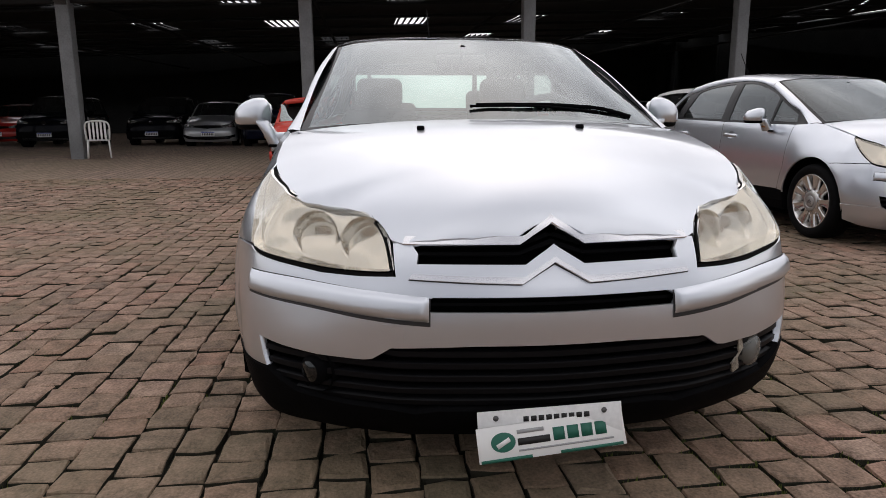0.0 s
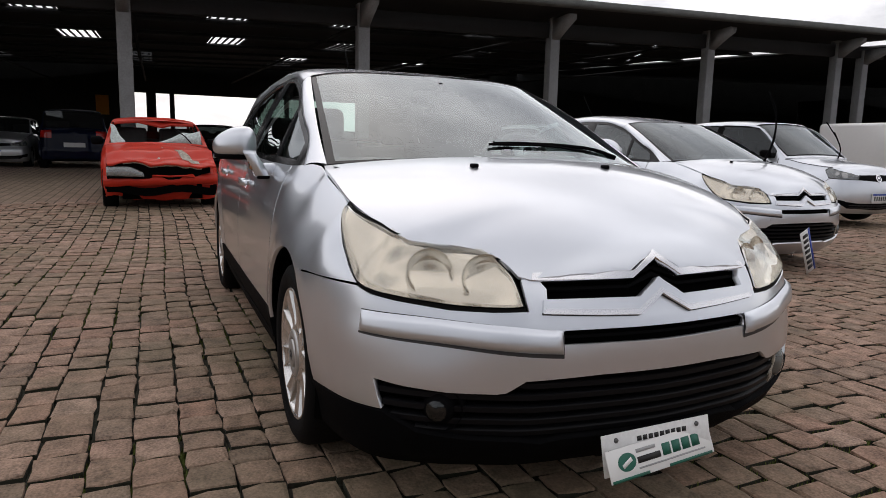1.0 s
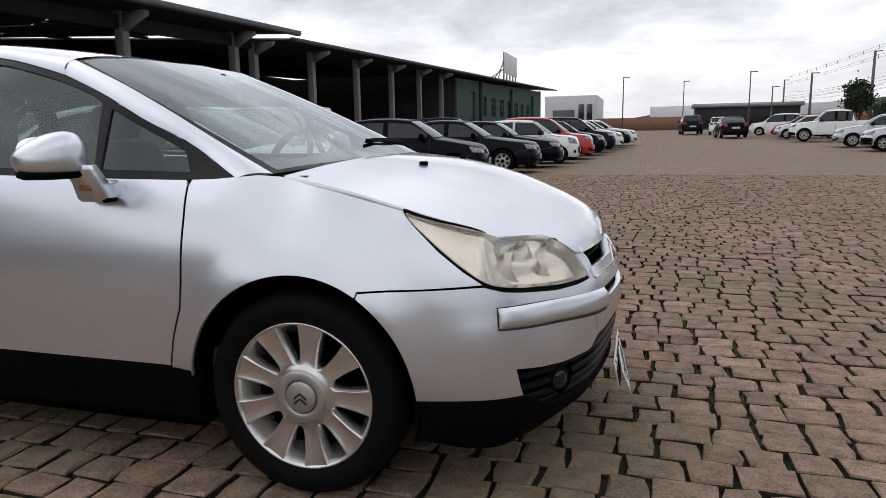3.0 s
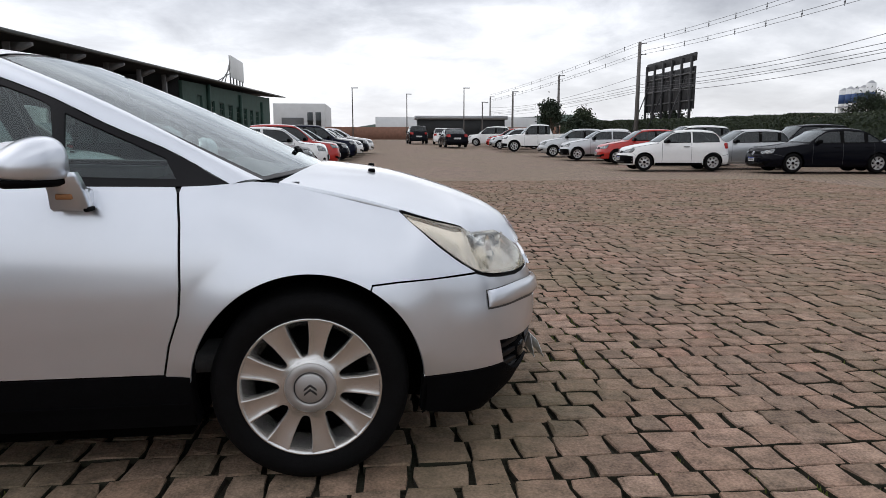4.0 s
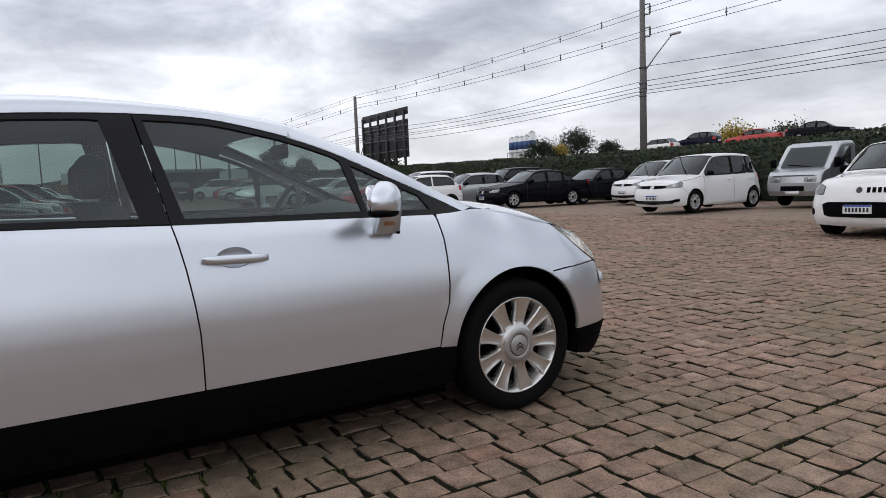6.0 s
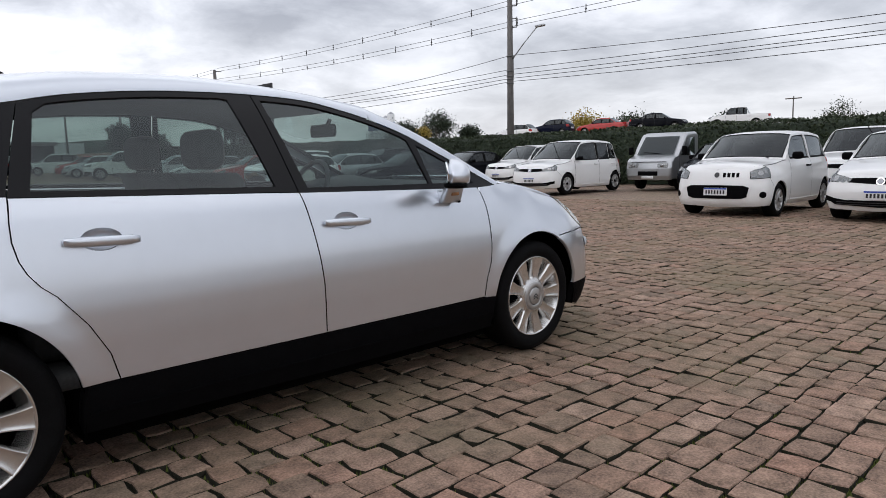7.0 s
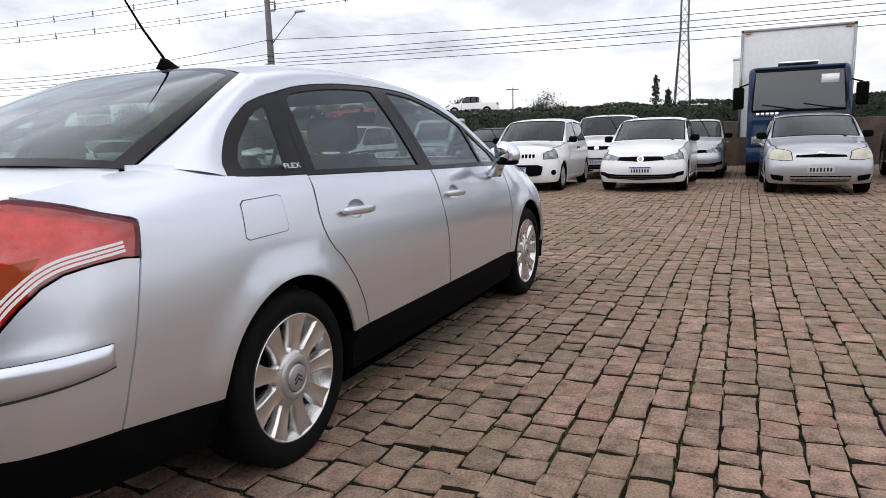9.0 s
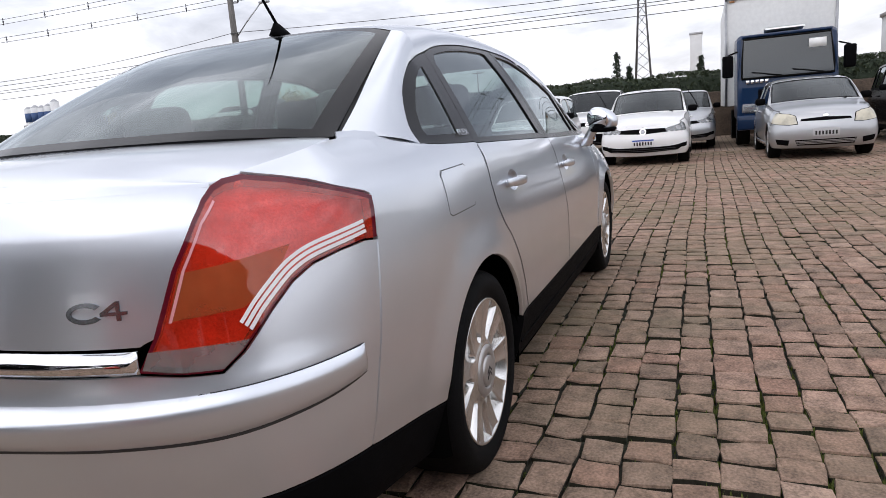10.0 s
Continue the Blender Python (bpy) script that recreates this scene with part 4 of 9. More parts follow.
    # torn inner cover by the fog lamp on the damaged corner
    part("torn_cover", body(-0.008, [(-0.60, 0.415), (-0.565, 0.40), (-0.575, 0.36), (-0.55, 0.33), (-0.565, 0.30), (-0.585, 0.31), (-0.57, 0.345), (-0.59, 0.37), (-0.58, 0.40), (-0.61, 0.405)], (), 0.03, 0.006), M["torn"], car)
    # headlamps
    lens = [(1.160, 0.857), (1.097, 0.803), (1.035, 0.752), (0.97, 0.704), (0.909, 0.667), (0.852, 0.651), (0.776, 0.640), (0.616, 0.624), (0.5, 0.620), (0.425, 0.622),
            (0.421, 0.632), (0.437, 0.675), (0.457, 0.708), (0.487, 0.736), (0.53, 0.767), (0.6, 0.776), (0.65, 0.779), (0.784, 0.789), (0.9, 0.802), (1.02, 0.824), (1.10, 0.844)]
    lens = [(a, b - (0.010 * math.exp(-((a - 0.67) / 0.18) ** 4) if b > 0.7 else 0)) for a, b in smooth_line(lens, 3, True)]
    mid = np.mean(lens, 0)
    rim = [(mid[0] + (p[0] - mid[0]) * 1.018, mid[1] + (p[1] - mid[1]) * 1.08 - 0.004) for p in lens]
    bowl = [(mid[0] + (p[0] - mid[0]) * 0.999, mid[1] + (p[1] - mid[1]) * 0.998) for p in lens]

    def deep(s, z):
        """The reflector behind the lens."""
        d = -0.010 - 0.014 * np.clip((1.14 - s) / 0.2, 0, 1)
        d = d - 0.036 * np.exp(-((s - 0.66) / 0.19) ** 4) * np.exp(-((z - 0.69) / 0.062) ** 4)
        return HERO_SKIN(s, z, d)

    def tucked(out):
        """The skin with its upper edge tucked under the bonnet."""
        return lambda s, z: HERO_SKIN(s, z, out - 0.010 * np.exp(-((s - 0.68) / 0.24) ** 4) * np.clip((z - 0.728) / 0.05, 0, 1))

    glass_line = swell(lens, 0.982, 0.955)
    for flip in (False, True):
        def put(name, data, mat, parent, label=""):
            return part(name, mirrored(data) if flip else data, mat, parent, label)
        lamp = put("headlamp", panel_data(tucked(-0.004), rim, [bowl], 0.05, 0.006, flip=True), M["gasket"], car)
        put("reflector", panel_data(deep, bowl, (), 0.016, 0.0, 0.02, flip=True), M["reflector"], lamp)
        loop = dense(glass_line, 0.02)
        edge_a = [tuple(tucked(0.001)(np.array(a), np.array(b))) for a, b in loop]
        edge_b = [tuple(deep(np.array(a), np.array(b))) for a, b in loop]
        put("lamp_wall", loft([edge_a, edge_b], True), M["reflector"], lamp)
        put("lens", panel_data(tucked(0.004), glass_line, (), 0.03, 0.004, flip=True), M["lens"], lamp, "yellowed hazy plastic lens")
        for cs, cz in ((0.525, 0.683), (0.70, 0.692)):
            c = HERO_SKIN(np.array(cs), np.array(cz), -0.058)
            m = look(Vector(c), Vector(c) + Vector((-0.90, 0.30, -0.16)))
            k = 0.98
            put("bowl", moved(lathe([(0.008 * k, -0.034), (0.024 * k, -0.031), (0.040 * k, -0.020), (0.052 * k, -0.003), (0.058 * k, 0.016), (0.066 * k, 0.024)], 36, "z"), m), M["lamp_bowl"], lamp)
            put("bulb", moved(lathe([(0.0, -0.006), (0.006, -0.010), (0.008, -0.025), (0.012, -0.034)], 14, "z"), m), M["lamp_inner"], lamp)
    # doors
    fb = [(-0.112, 0.972), (-0.096, 0.90), (-0.080, 0.815), (-0.063, 0.69), (-0.053, 0.59), (-0.050, 0.48), (-0.050, 0.382)]
    ff = [(0.921, 0.382), (0.939, 0.475), (0.972, 0.568), (0.980, 0.65), (0.981, 0.75), (0.981, 0.842), (0.972, 0.93), (0.965, 0.947)]
    front = sz(fb + ff + [(0.75, 0.951), (0.5, 0.957), (0.25, 0.963), (0.0, 0.969)])
    rb = [(-0.880, 0.382), (-0.903, 0.475), (-0.962, 0.583), (-1.045, 0.69), (-1.085, 0.725), (-1.117, 0.768), (-1.136, 0.81), (-1.148, 0.87), (-1.148, 0.93), (-1.140, 1.004)]
    rear = sz([(-0.118, 0.972), (-0.102, 0.90), (-0.086, 0.815), (-0.069, 0.69), (-0.059, 0.59), (-0.056, 0.48), (-0.056, 0.382)] + rb +
              [(-0.9, 0.997), (-0.6, 0.988), (-0.3, 0.979)])
    front_top = [(-0.112, 0.975)] + [(x, float(0.969 - 0.024 * max(0, x) / 0.96)) for x in (0.0, 0.3, 0.6, 0.9)] + [(0.97, 0.949), (1.06, 0.951), (1.128, 0.955)]
    front_top += [(x, float(win_top(x)) - 0.004) for x in np.linspace(1.115, -0.185, 26)]
    main = [(-0.066, 0.992), (0.3, 0.985), (0.627, 0.982), (0.584, 1.192)] + [(x, float(win_top(x)) - 0.024) for x in np.linspace(0.55, -0.155, 14)]
    small = [(0.650, 0.981), (0.965, 0.970), (0.925, 1.035), (0.775, 1.104), (0.628, 1.172)]
    rear_top = [(-0.118, 0.978), (-0.6, 0.992), (-1.14, 1.008), (-1.104, 1.15), (-1.054, 1.314)] + [(x, float(win_top(x)) - 0.004) for x in np.linspace(-1.0, -0.192, 16)]
    rmain = [(-0.212, 1.002), (-0.30, 1.358)] + [(x, float(win_top(x)) - 0.024) for x in np.linspace(-0.34, -0.97, 12)] + [(-1.015, 1.285), (-1.075, 1.022)]
    # near-black backing puts shade into the shut lines; a thin dark line overlays each
    mid_seam = [(-0.115, 0.972), (-0.099, 0.90), (-0.083, 0.815), (-0.066, 0.69), (-0.056, 0.59), (-0.053, 0.48), (-0.053, 0.385)]
    fore_seam = [(0.9245, 0.385), (0.943, 0.475), (0.976, 0.568), (0.984, 0.65), (0.985, 0.75), (0.985, 0.842), (0.976, 0.93)]
    rear_seam = [(-0.882, 0.385), (-0.905, 0.475), (-0.964, 0.583), (-1.047, 0.69), (-1.087, 0.725), (-1.119, 0.768), (-1.138, 0.81), (-1.150, 0.87), (-1.150, 0.93), (-1.142, 1.0)]
    for seam_pts in (mid_seam, fore_seam, rear_seam):
        strip_o = sz([(x - 0.013, z) for x, z in seam_pts]) + sz([(x + 0.013, z) for x, z in seam_pts])[::-1]
        both("door_seal", body(-0.007, strip_o, (), 0.05, 0.0, 0.02), M["dark"], car)
        line_o = sz([(x - 0.0021, z) for x, z in seam_pts]) + sz([(x + 0.0021, z) for x, z in seam_pts])[::-1]
        both("shut_line", body(0.0012, line_o, (), 0.05, 0.0, 0.02), M["gasket"], car)
    # handle bowls cut into the doors
    for who, outline, frame_o, panes, hx in (("front_door", front, front_top, (main, small), 0.0875), ("rear_door", rear, rear_top, (rmain,), -0.895)):
        hz = 0.838 if hx > 0 else 0.852
        cup = ellipse(X(hx), hz + 0.006, 0.066, 0.038, 24)
        skin = body(0, outline, [cup], 0.05, 0.016, 0.03)

        def dish(s, z, c=(X(hx), hz + 0.006)):
            q = ((s - c[0]) / 0.067) ** 2 + ((z - c[1]) / 0.039) ** 2
            return HERO_SKIN(s, z, -0.003 - 0.03 * np.clip(1 - q, 0, 1) ** 0.5)
        bowl_d = panel_data(dish, cup, (), 0.015, 0.0, 0.012, flip=True)
        y0 = float(HERO_SKIN(np.array(X(hx)), np.array(hz))[1])
        grip = []
        for u in np.linspace(-1, 1, 15):
            x = hx + u * 0.118
            w = 1 - 0.35 * abs(u) ** 4
            yy = y0 - 0.03 + 0.016 * abs(u) ** 3
            grip.append([(x, yy - 0.008 * math.cos(a) * w, hz + 0.002 + 0.0165 * math.sin(a) * w - 0.004 * u) for a in np.linspace(0, 2 * math.pi, 12, endpoint=False)])
        grip_d = loft(grip, True, True)
        posts = [box(hx + u - 0.014, hx + u + 0.014, y0 - 0.026, y0 + 0.02, hz - 0.01, hz + 0.013, 0.005) for u in (-0.088, 0.088)]
        frame_d = body(-0.004, sz(frame_o), [sz(p) for p in panes], 0.06, 0.012, 0.03)
        for flip in (False, True):
            t = mirrored if flip else (lambda d: d)
            door = part(who, t(skin), paint, car)
            handle = part("handle", t(grip_d), paint, door)
            [part("handle_post", t(q), paint, handle) for q in posts]
            part("handle_bowl", t(bowl_d), paint, door)
            part("window_frame", t(frame_d), M["gloss_black"], door)
            for p in panes:
                part("window", t(body(-0.011, sz(p), (), 0.1, 0.0, 0.05)), M["tint"], door)
    quarter_o = [(-1.144, 1.012), (-1.108, 1.15), (-1.058, 1.313)] + [(x, float(win_top(x)) - 0.004) for x in (-1.1, -1.17, -1.23, -1.285, -1.35, -1.41, -1.46, -1.497)] + [(-1.522, 1.026), (-1.4, 1.019), (-1.27, 1.014)]
    quarter_g = [(-1.235, 1.04), (-1.168, 1.262), (-1.225, 1.245), (-1.285, 1.215), (-1.35, 1.165), (-1.40, 1.12), (-1.44, 1.065), (-1.44, 1.045)]
    for flip in (False, True):
        t = mirrored if flip else (lambda d: d)
        q = part("quarter_window", t(body(-0.004, sz(quarter_o), [sz(quarter_g)], 0.05, 0.012, 0.03)), M["gloss_black"], car)
        part("pane", t(body(-0.008, sz(quarter_g), (), 0.08, 0)), M["tint"], q)
    p = HERO_SKIN(np.array(X(-1.205)), np.array(1.043), 0.0)
    words("FLEX", 0.03, M["chrome"], q, Matrix.Translation(Vector(p) + Vector((0, -0.002, 0))) @ pose(0, 0, 0, 62, 0, 0), 0.001, "badge", 0, 1.5)
    # sills
    sill = sz([(1.0, 0.372), (0.95, 0.376), (0.0, 0.377), (-0.9, 0.377), (-0.985, 0.374), (-1.0, 0.30), (-1.0, 0.21), (0.0, 0.2), (1.01, 0.2), (1.0, 0.3)])
    s1 = both("sill", body(0.003, sill, (), 0.08, 0.06), M["plastic"], car)
    groove = sz([(0.99, 0.285), (-0.98, 0.282), (-0.98, 0.273), (0.99, 0.276)])
    for one, flip in zip(s1, (0, 1)):
        d = body(0.006, groove, (), 0.1, 0.004)
        part("sill_trim", mirrored(d) if flip else d, M["plastic"], one)
    # rear quarters
    seam = [(-1.144, 1.008), (-1.152, 0.93), (-1.152, 0.87), (-1.140, 0.81), (-1.121, 0.768), (-1.089, 0.725), (-1.049, 0.69), (-0.966, 0.583), (-0.907, 0.475), (-0.884, 0.382)]
    qp = sz(seam) + sz([(-0.98, 0.381)]) + sz(arc_pts(H_ARCH_R, H_ARC, 11, 171, 40)) + sz([(-1.714, 0.366)]) + \
        [(4.862, 0.395), (4.833, 0.51), (4.803, 0.62), (4.778, 0.73), (4.754, 0.833), (4.745, 0.90), (4.742, 0.935), (4.76, 0.944), (4.832, 0.963), (4.90, 0.985), (4.958, 0.998), (5.045, 1.013),
         (4.98, 1.022), (4.908, 1.032), (4.81, 1.045), (4.714, 1.058), (4.66, 1.062)] + sz([(-1.76, 1.052), (-1.68, 1.044), (-1.6, 1.034), (-1.528, 1.024), (-1.4, 1.016), (-1.27, 1.011)])
    fuel = sz([(-1.55, 0.834), (-1.54, 0.935), (-1.525, 0.947), (-1.36, 0.952), (-1.345, 0.945), (-1.338, 0.84), (-1.35, 0.831), (-1.535, 0.826)])
    mid = np.mean(fuel, 0)
    wide = [(mid[0] + (a - mid[0]) * 1.022, mid[1] + (b - mid[1]) * 1.045) for a, b in fuel]
    both("quarter_panel", body(0, qp, [], 0.045), paint, car)[0]
    part("fuel_flap_gap", body(0.0006, wide, [[(mid[0] + (a - mid[0]) * 0.99, mid[1] + (b - mid[1]) * 0.98) for a, b in fuel]], 0.05, 0.0), M["trim_dark"], car)
    part("fuel_flap", body(0.0016, fuel, (), 0.05, 0.003), paint, car)
    # pillars and roof
    def pillar(lower, upper, n=18, bulge=0.012, fat=0.0):
        a, b = smooth_line(lower, 6), smooth_line(upper, 6)
        ta, tb = np.linspace(0, 1, len(a)), np.linspace(0, 1, len(b))
        rows = []
        for t in np.linspace(0, 1, n):
            p = np.array([np.interp(t, ta, a[:, i]) for i in range(3)])
            q = np.array([np.interp(t, tb, b[:, i]) for i in range(3)])
            rows.append([p * (1 - k) + q * k + np.array([0.0, -0.7, 0.7]) * bulge * (1 + fat * (1 - t) ** 2) * 4 * k * (1 - k) for k in np.linspace(0, 1, 8)])
        v, q, _ = loft(rows)
        return v, q, None
    lower = [tuple(HERO_SKIN(X(x), float(win_top(x)))) for x in (1.13, 0.942, 0.762, 0.583, 0.405, 0.385)]
    upper = [(1.218, -0.702, 0.962), (1.02, -0.682, 1.062), (0.82, -0.655, 1.165), (0.62, -0.622, 1.258), (0.41, -0.585, 1.343), (0.385, -0.581, 1.351)]
    fix = lambda d: (d[0], [q[::-1] for q in d[1]], None)  # noqa: E731
    both("front_pillar", fix(pillar(lower, upper)), paint, car)
    lower = [tuple(HERO_SKIN(X(x), float(win_top(x)))) for x in (-1.178, -1.285, -1.41, -1.50, -1.528)]
    upper = [(-1.178, -0.546, 1.384), (-1.33, -0.575, 1.306), (-1.49, -0.605, 1.218), (-1.65, -0.64, 1.135), (-1.80, -0.668, 1.062)]
    rear_p = fix(pillar(lower, upper, 18, 0.014, 1.1))
    both("rear_pillar", rear_p, paint, car)
    both("pillar_lining", (rear_p[0] * np.array([1, 0.97, 1]) - np.array([0, 0, 0.008]), [q[::-1] for q in rear_p[1]], None), M["headliner"], car)
    rows = []
    stations = np.r_[np.linspace(0.385, -1.178, 26)]
    for i, x in enumerate(stations):
        sec = roof_section(x)
        ft = max(0, 1 - i / 6)
        bt = max(0, 1 - (len(stations) - 1 - i) / 6)
        right = [(x + (0.09 * ft + 0.07 * bt) * max(0, 1 - (y / 0.585) ** 2), -y, z - 0.012 * ft * max(0, 1 - (y / 0.585) ** 2)) for y, z in sec]
        rows.append(right + [(a, -b, c) for a, b, c in right[::-1][1:]])
    part("roof", fix(loft(rows)), paint, car)
    part("headliner", loft([[(a, b * 0.985, c - 0.022) for a, b, c in r] for r in rows]), M["headliner"], car, "grey cloth roof lining")
    both("pillar_base", body(-0.005, sz([(-1.49, 1.0), (-1.6, 1.02), (-1.78, 1.035), (-1.86, 1.05), (-1.86, 1.075), (-1.78, 1.075), (-1.6, 1.06), (-1.49, 1.05)]), (), 0.05, 0.004), paint, car)
    # boot lid
    edge = [(-1.935, 0), (-1.915, 0.3), (-1.865, 0.52), (-1.822, 0.64), (-1.85, 0.672), (-1.95, 0.668), (-2.03, 0.655), (-2.10, 0.64), (-2.145, 0.629), (-2.19, 0.612), (-2.205, 0.602), (-2.255, 0.535), (-2.308, 0.4), (-2.338, 0.2), (-2.35, 0)]
    outline = [(x, -y) for x, y in edge] + [(x, y) for x, y in edge[::-1] if y > 0]
    lid_top = panel_data(deck_at, outline, (), 0.045, 0.012, 0.03, flip=False)
    face = [(L, 0.732), (5.6, 0.731), (5.32, 0.722), (5.318, 0.724), (5.291, 0.734), (5.262, 0.80), (5.24, 0.852), (5.216, 0.90), (5.189, 0.936), (5.16, 0.97), (5.13, 0.990), (5.2, 0.992), (5.3, 0.993), (5.5, 0.993), (L, 0.993)]
    fd = body(0, face, (), 0.045, 0.012)
    rows = []
    for s_ in list(np.linspace(5.135, L, 26)):
        a = HERO_SKIN(np.array(s_), np.array(0.991))
        k = np.clip((s_ - 5.135) / 0.1, 0, 1)
        xb, yb = a[0] + 0.012 + 0.025 * k, a[1] * (1 - 0.02 * (1 - k))
        b = deck_at(np.array(xb), np.array(yb))
        rows.append([a, a * 0.62 + b * 0.38 + np.array([-0.002, 0, 0.004]), a * 0.25 + b * 0.75 + np.array([0, 0, 0.003]), b + np.array([0, 0, 0.0008])])
    rows = rows + [[p * np.array([1, -1, 1]) for p in r] for r in rows[::-1][1:]]
    lid = part("boot_lid", joined(lid_top, fd, mirrored(fd)), paint, car)
    part("lid_edge", loft(rows), paint, lid)
    bar = [(5.322, 0.718), (5.6, 0.727), (L, 0.728), (L, 0.684), (5.6, 0.684), (5.335, 0.674)]
    bd, _ = rounded([(5.322, 0.716), (5.6, 0.727), (L + 0.1, 0.728)], [(5.322, 0.675), (5.6, 0.684), (L + 0.1, 0.684)], 5.324, L, 0.02)
    part("chrome_bar", joined(bd, mirrored(bd)), M["chrome"], lid)
    arc = [radians(a) for a in np.linspace(-142, 142, 24)]
    letter = [(5.412 + 0.036 * math.cos(a), 0.791 + 0.019 * math.sin(a)) for a in arc] + [(5.414 + 0.026 * math.cos(a), 0.791 + 0.0105 * math.sin(a)) for a in arc[::-1]]
    part("badge", body(0.004, letter, (), 0.02, 0.005, 0.006), M["badge_metal"], lid)
    four = [(5.347, 0.809), (5.354, 0.809), (5.384, 0.790), (5.384, 0.784), (5.354, 0.784), (5.354, 0.774), (5.346, 0.774), (5.346, 0.784), (5.334, 0.784), (5.334, 0.790), (5.347, 0.790)]
    part("badge", body(0.004, four, [[(5.354, 0.801), (5.371, 0.790), (5.354, 0.790)]], 0.02, 0.005, 0.006), M["badge_metal"], lid)
    # rear lamps
    lamp = [(4.747, 0.932), (4.75, 0.90), (4.762, 0.841), (4.80, 0.846), (4.882, 0.838), (4.955, 0.824), (5.01, 0.799), (5.065, 0.756), (5.105, 0.717), (5.135, 0.69), (5.178, 0.661), (5.25, 0.665),
            (5.325, 0.677), (5.293, 0.734), (5.245, 0.852), (5.194, 0.936), (5.165, 0.972), (5.135, 0.993), (5.10, 1.004), (5.051, 1.008), (4.958, 0.993), (4.832, 0.959)]
    stripe = smooth_line([(4.80, 0.872), (4.882, 0.861), (4.95, 0.849), (4.995, 0.834), (5.034, 0.812), (5.085, 0.772), (5.122, 0.734)], 6)
    mid = np.mean(lamp, 0)
    inner = [(mid[0] + (a - mid[0]) * 0.95, mid[1] + (b - mid[1]) * 0.935) for a, b in lamp]
    dirs = np.gradient(stripe, axis=0)
    dirs /= np.linalg.norm(dirs, axis=1)[:, None]
    nor = np.stack([dirs[:, 1], -dirs[:, 0]], 1)
    for flip in (False, True):
        t = mirrored if flip else (lambda d: d)
        base = part("tail_lamp", t(body(-0.03, lamp, (), 0.05, 0.02)), M["lamp_back"], car)
        part("lens", t(body(0.004, inner, (), 0.04, 0.02)), M["red_lens"], base, "glossy red lens")
        part("lens_border", t(body(0.004, lamp, [inner], 0.04, 0.02)), M["lens_edge"], base, "dark burgundy lens border")
        part("amber_insert", t(body(0.0048, [(5.075, 0.79), (5.12, 0.768), (5.262, 0.762), (5.232, 0.846), (5.15, 0.852), (5.0, 0.868), (5.03, 0.83)], (), 0.03, 0.0)), M["amber_zone"], base, "brownish amber indicator section")
        part("reversing_lens", t(body(0.0065, [(5.175, 0.665), (5.25, 0.669), (5.318, 0.681), (5.305, 0.712), (5.22, 0.711), (5.118, 0.709), (5.14, 0.69)], (), 0.03, 0.01)), M["smoke"], base, "smoky clear reversing lens")
        # lens highlight painted as a thin pink strip
        glint = [(5.262, 0.76), (5.226, 0.85), (5.178, 0.93), (5.14, 0.968), (5.136, 0.965), (5.173, 0.928), (5.220, 0.85), (5.256, 0.76)]
        part("lens_ridge", t(body(0.0056, glint, (), 0.03, 0.002)), M["pink_lens"], base)
        for off in (-0.011, 0.0, 0.011):
            a, b = stripe + nor * (off - 0.0036), stripe + nor * (off + 0.0036)
            part("white_stripe", t(body(0.0062, [tuple(q) for q in a] + [tuple(q) for q in b[::-1]], (), 0.03, 0.002)), M["stripe"], base)
    # rear bumper
    rb = [(L, 0.679), (5.6, 0.678), (5.335, 0.670), (5.25, 0.658), (5.176, 0.654), (5.128, 0.686), (5.10, 0.712), (5.06, 0.751), (5.006, 0.793), (4.953, 0.818), (4.882, 0.832), (4.80, 0.839), (4.760, 0.834),
          (4.784, 0.73), (4.809, 0.62), (4.839, 0.51), (4.868, 0.396), (5.1, 0.394), (5.4, 0.41), (L, 0.42)]
    rd = body(0, rb, (), 0.04)
    rear_b = part("rear_bumper", joined(rd, mirrored(rd)), paint, car)
    sd, s_out = rounded([(4.86, 0.631), (5.009, 0.627), (5.178, 0.626), (5.371, 0.629), (5.6, 0.632), (L + 0.1, 0.633)], [(4.86, 0.575), (4.90, 0.566), (5.017, 0.552), (5.186, 0.544), (5.38, 0.55), (5.59, 0.557), (L + 0.1, 0.558)], 4.868, L, 0.012)
    gd = body(0.0012, swell(s_out, 1.004, 1.12, -0.003), (), 0.05, 0.0)
    part("strip_gap", joined(gd, mirrored(gd)), M["trim_dark"], rear_b)
    part("rub_strip", joined(sd, mirrored(sd)), paint, rear_b)
    val = sz([(-1.716, 0.36)]) + [(4.868, 0.389), (5.1, 0.388), (5.4, 0.404), (L, 0.414), (L, 0.26), (5.3, 0.25), (4.9, 0.235)] + sz([(-1.70, 0.22)])
    vd = body(0.002, val, (), 0.06, 0.04)
    part("rear_valance", joined(vd, mirrored(vd)), M["plastic"], car)
    both("reflector", body(0.008, [(5.17, 0.372), (5.30, 0.378), (5.31, 0.342), (5.18, 0.336)], (), 0.04, 0.01), M["red_lens"], car)
    # windscreen and back window
    fr = pane_map(SCREEN_LOW, SCREEN_TOP, 0.012)
    ring = [(-1, 0), (-0.5, 0), (0, 0), (0.5, 0), (1, 0), (1, 0.5), (1, 1), (0.5, 1), (0, 1), (-0.5, 1), (-1, 1), (-1, 0.5)]
    hole = [(-0.935, 0.02), (0, 0.015), (0.935, 0.02), (0.93, 0.5), (0.925, 0.985), (0, 0.99), (-0.925, 0.985), (-0.93, 0.5)]
    ws = part("windscreen", panel_data(fr, ring, [hole], 0.1, 0.01, 0.06, flip=True), M["gloss_black"], car)
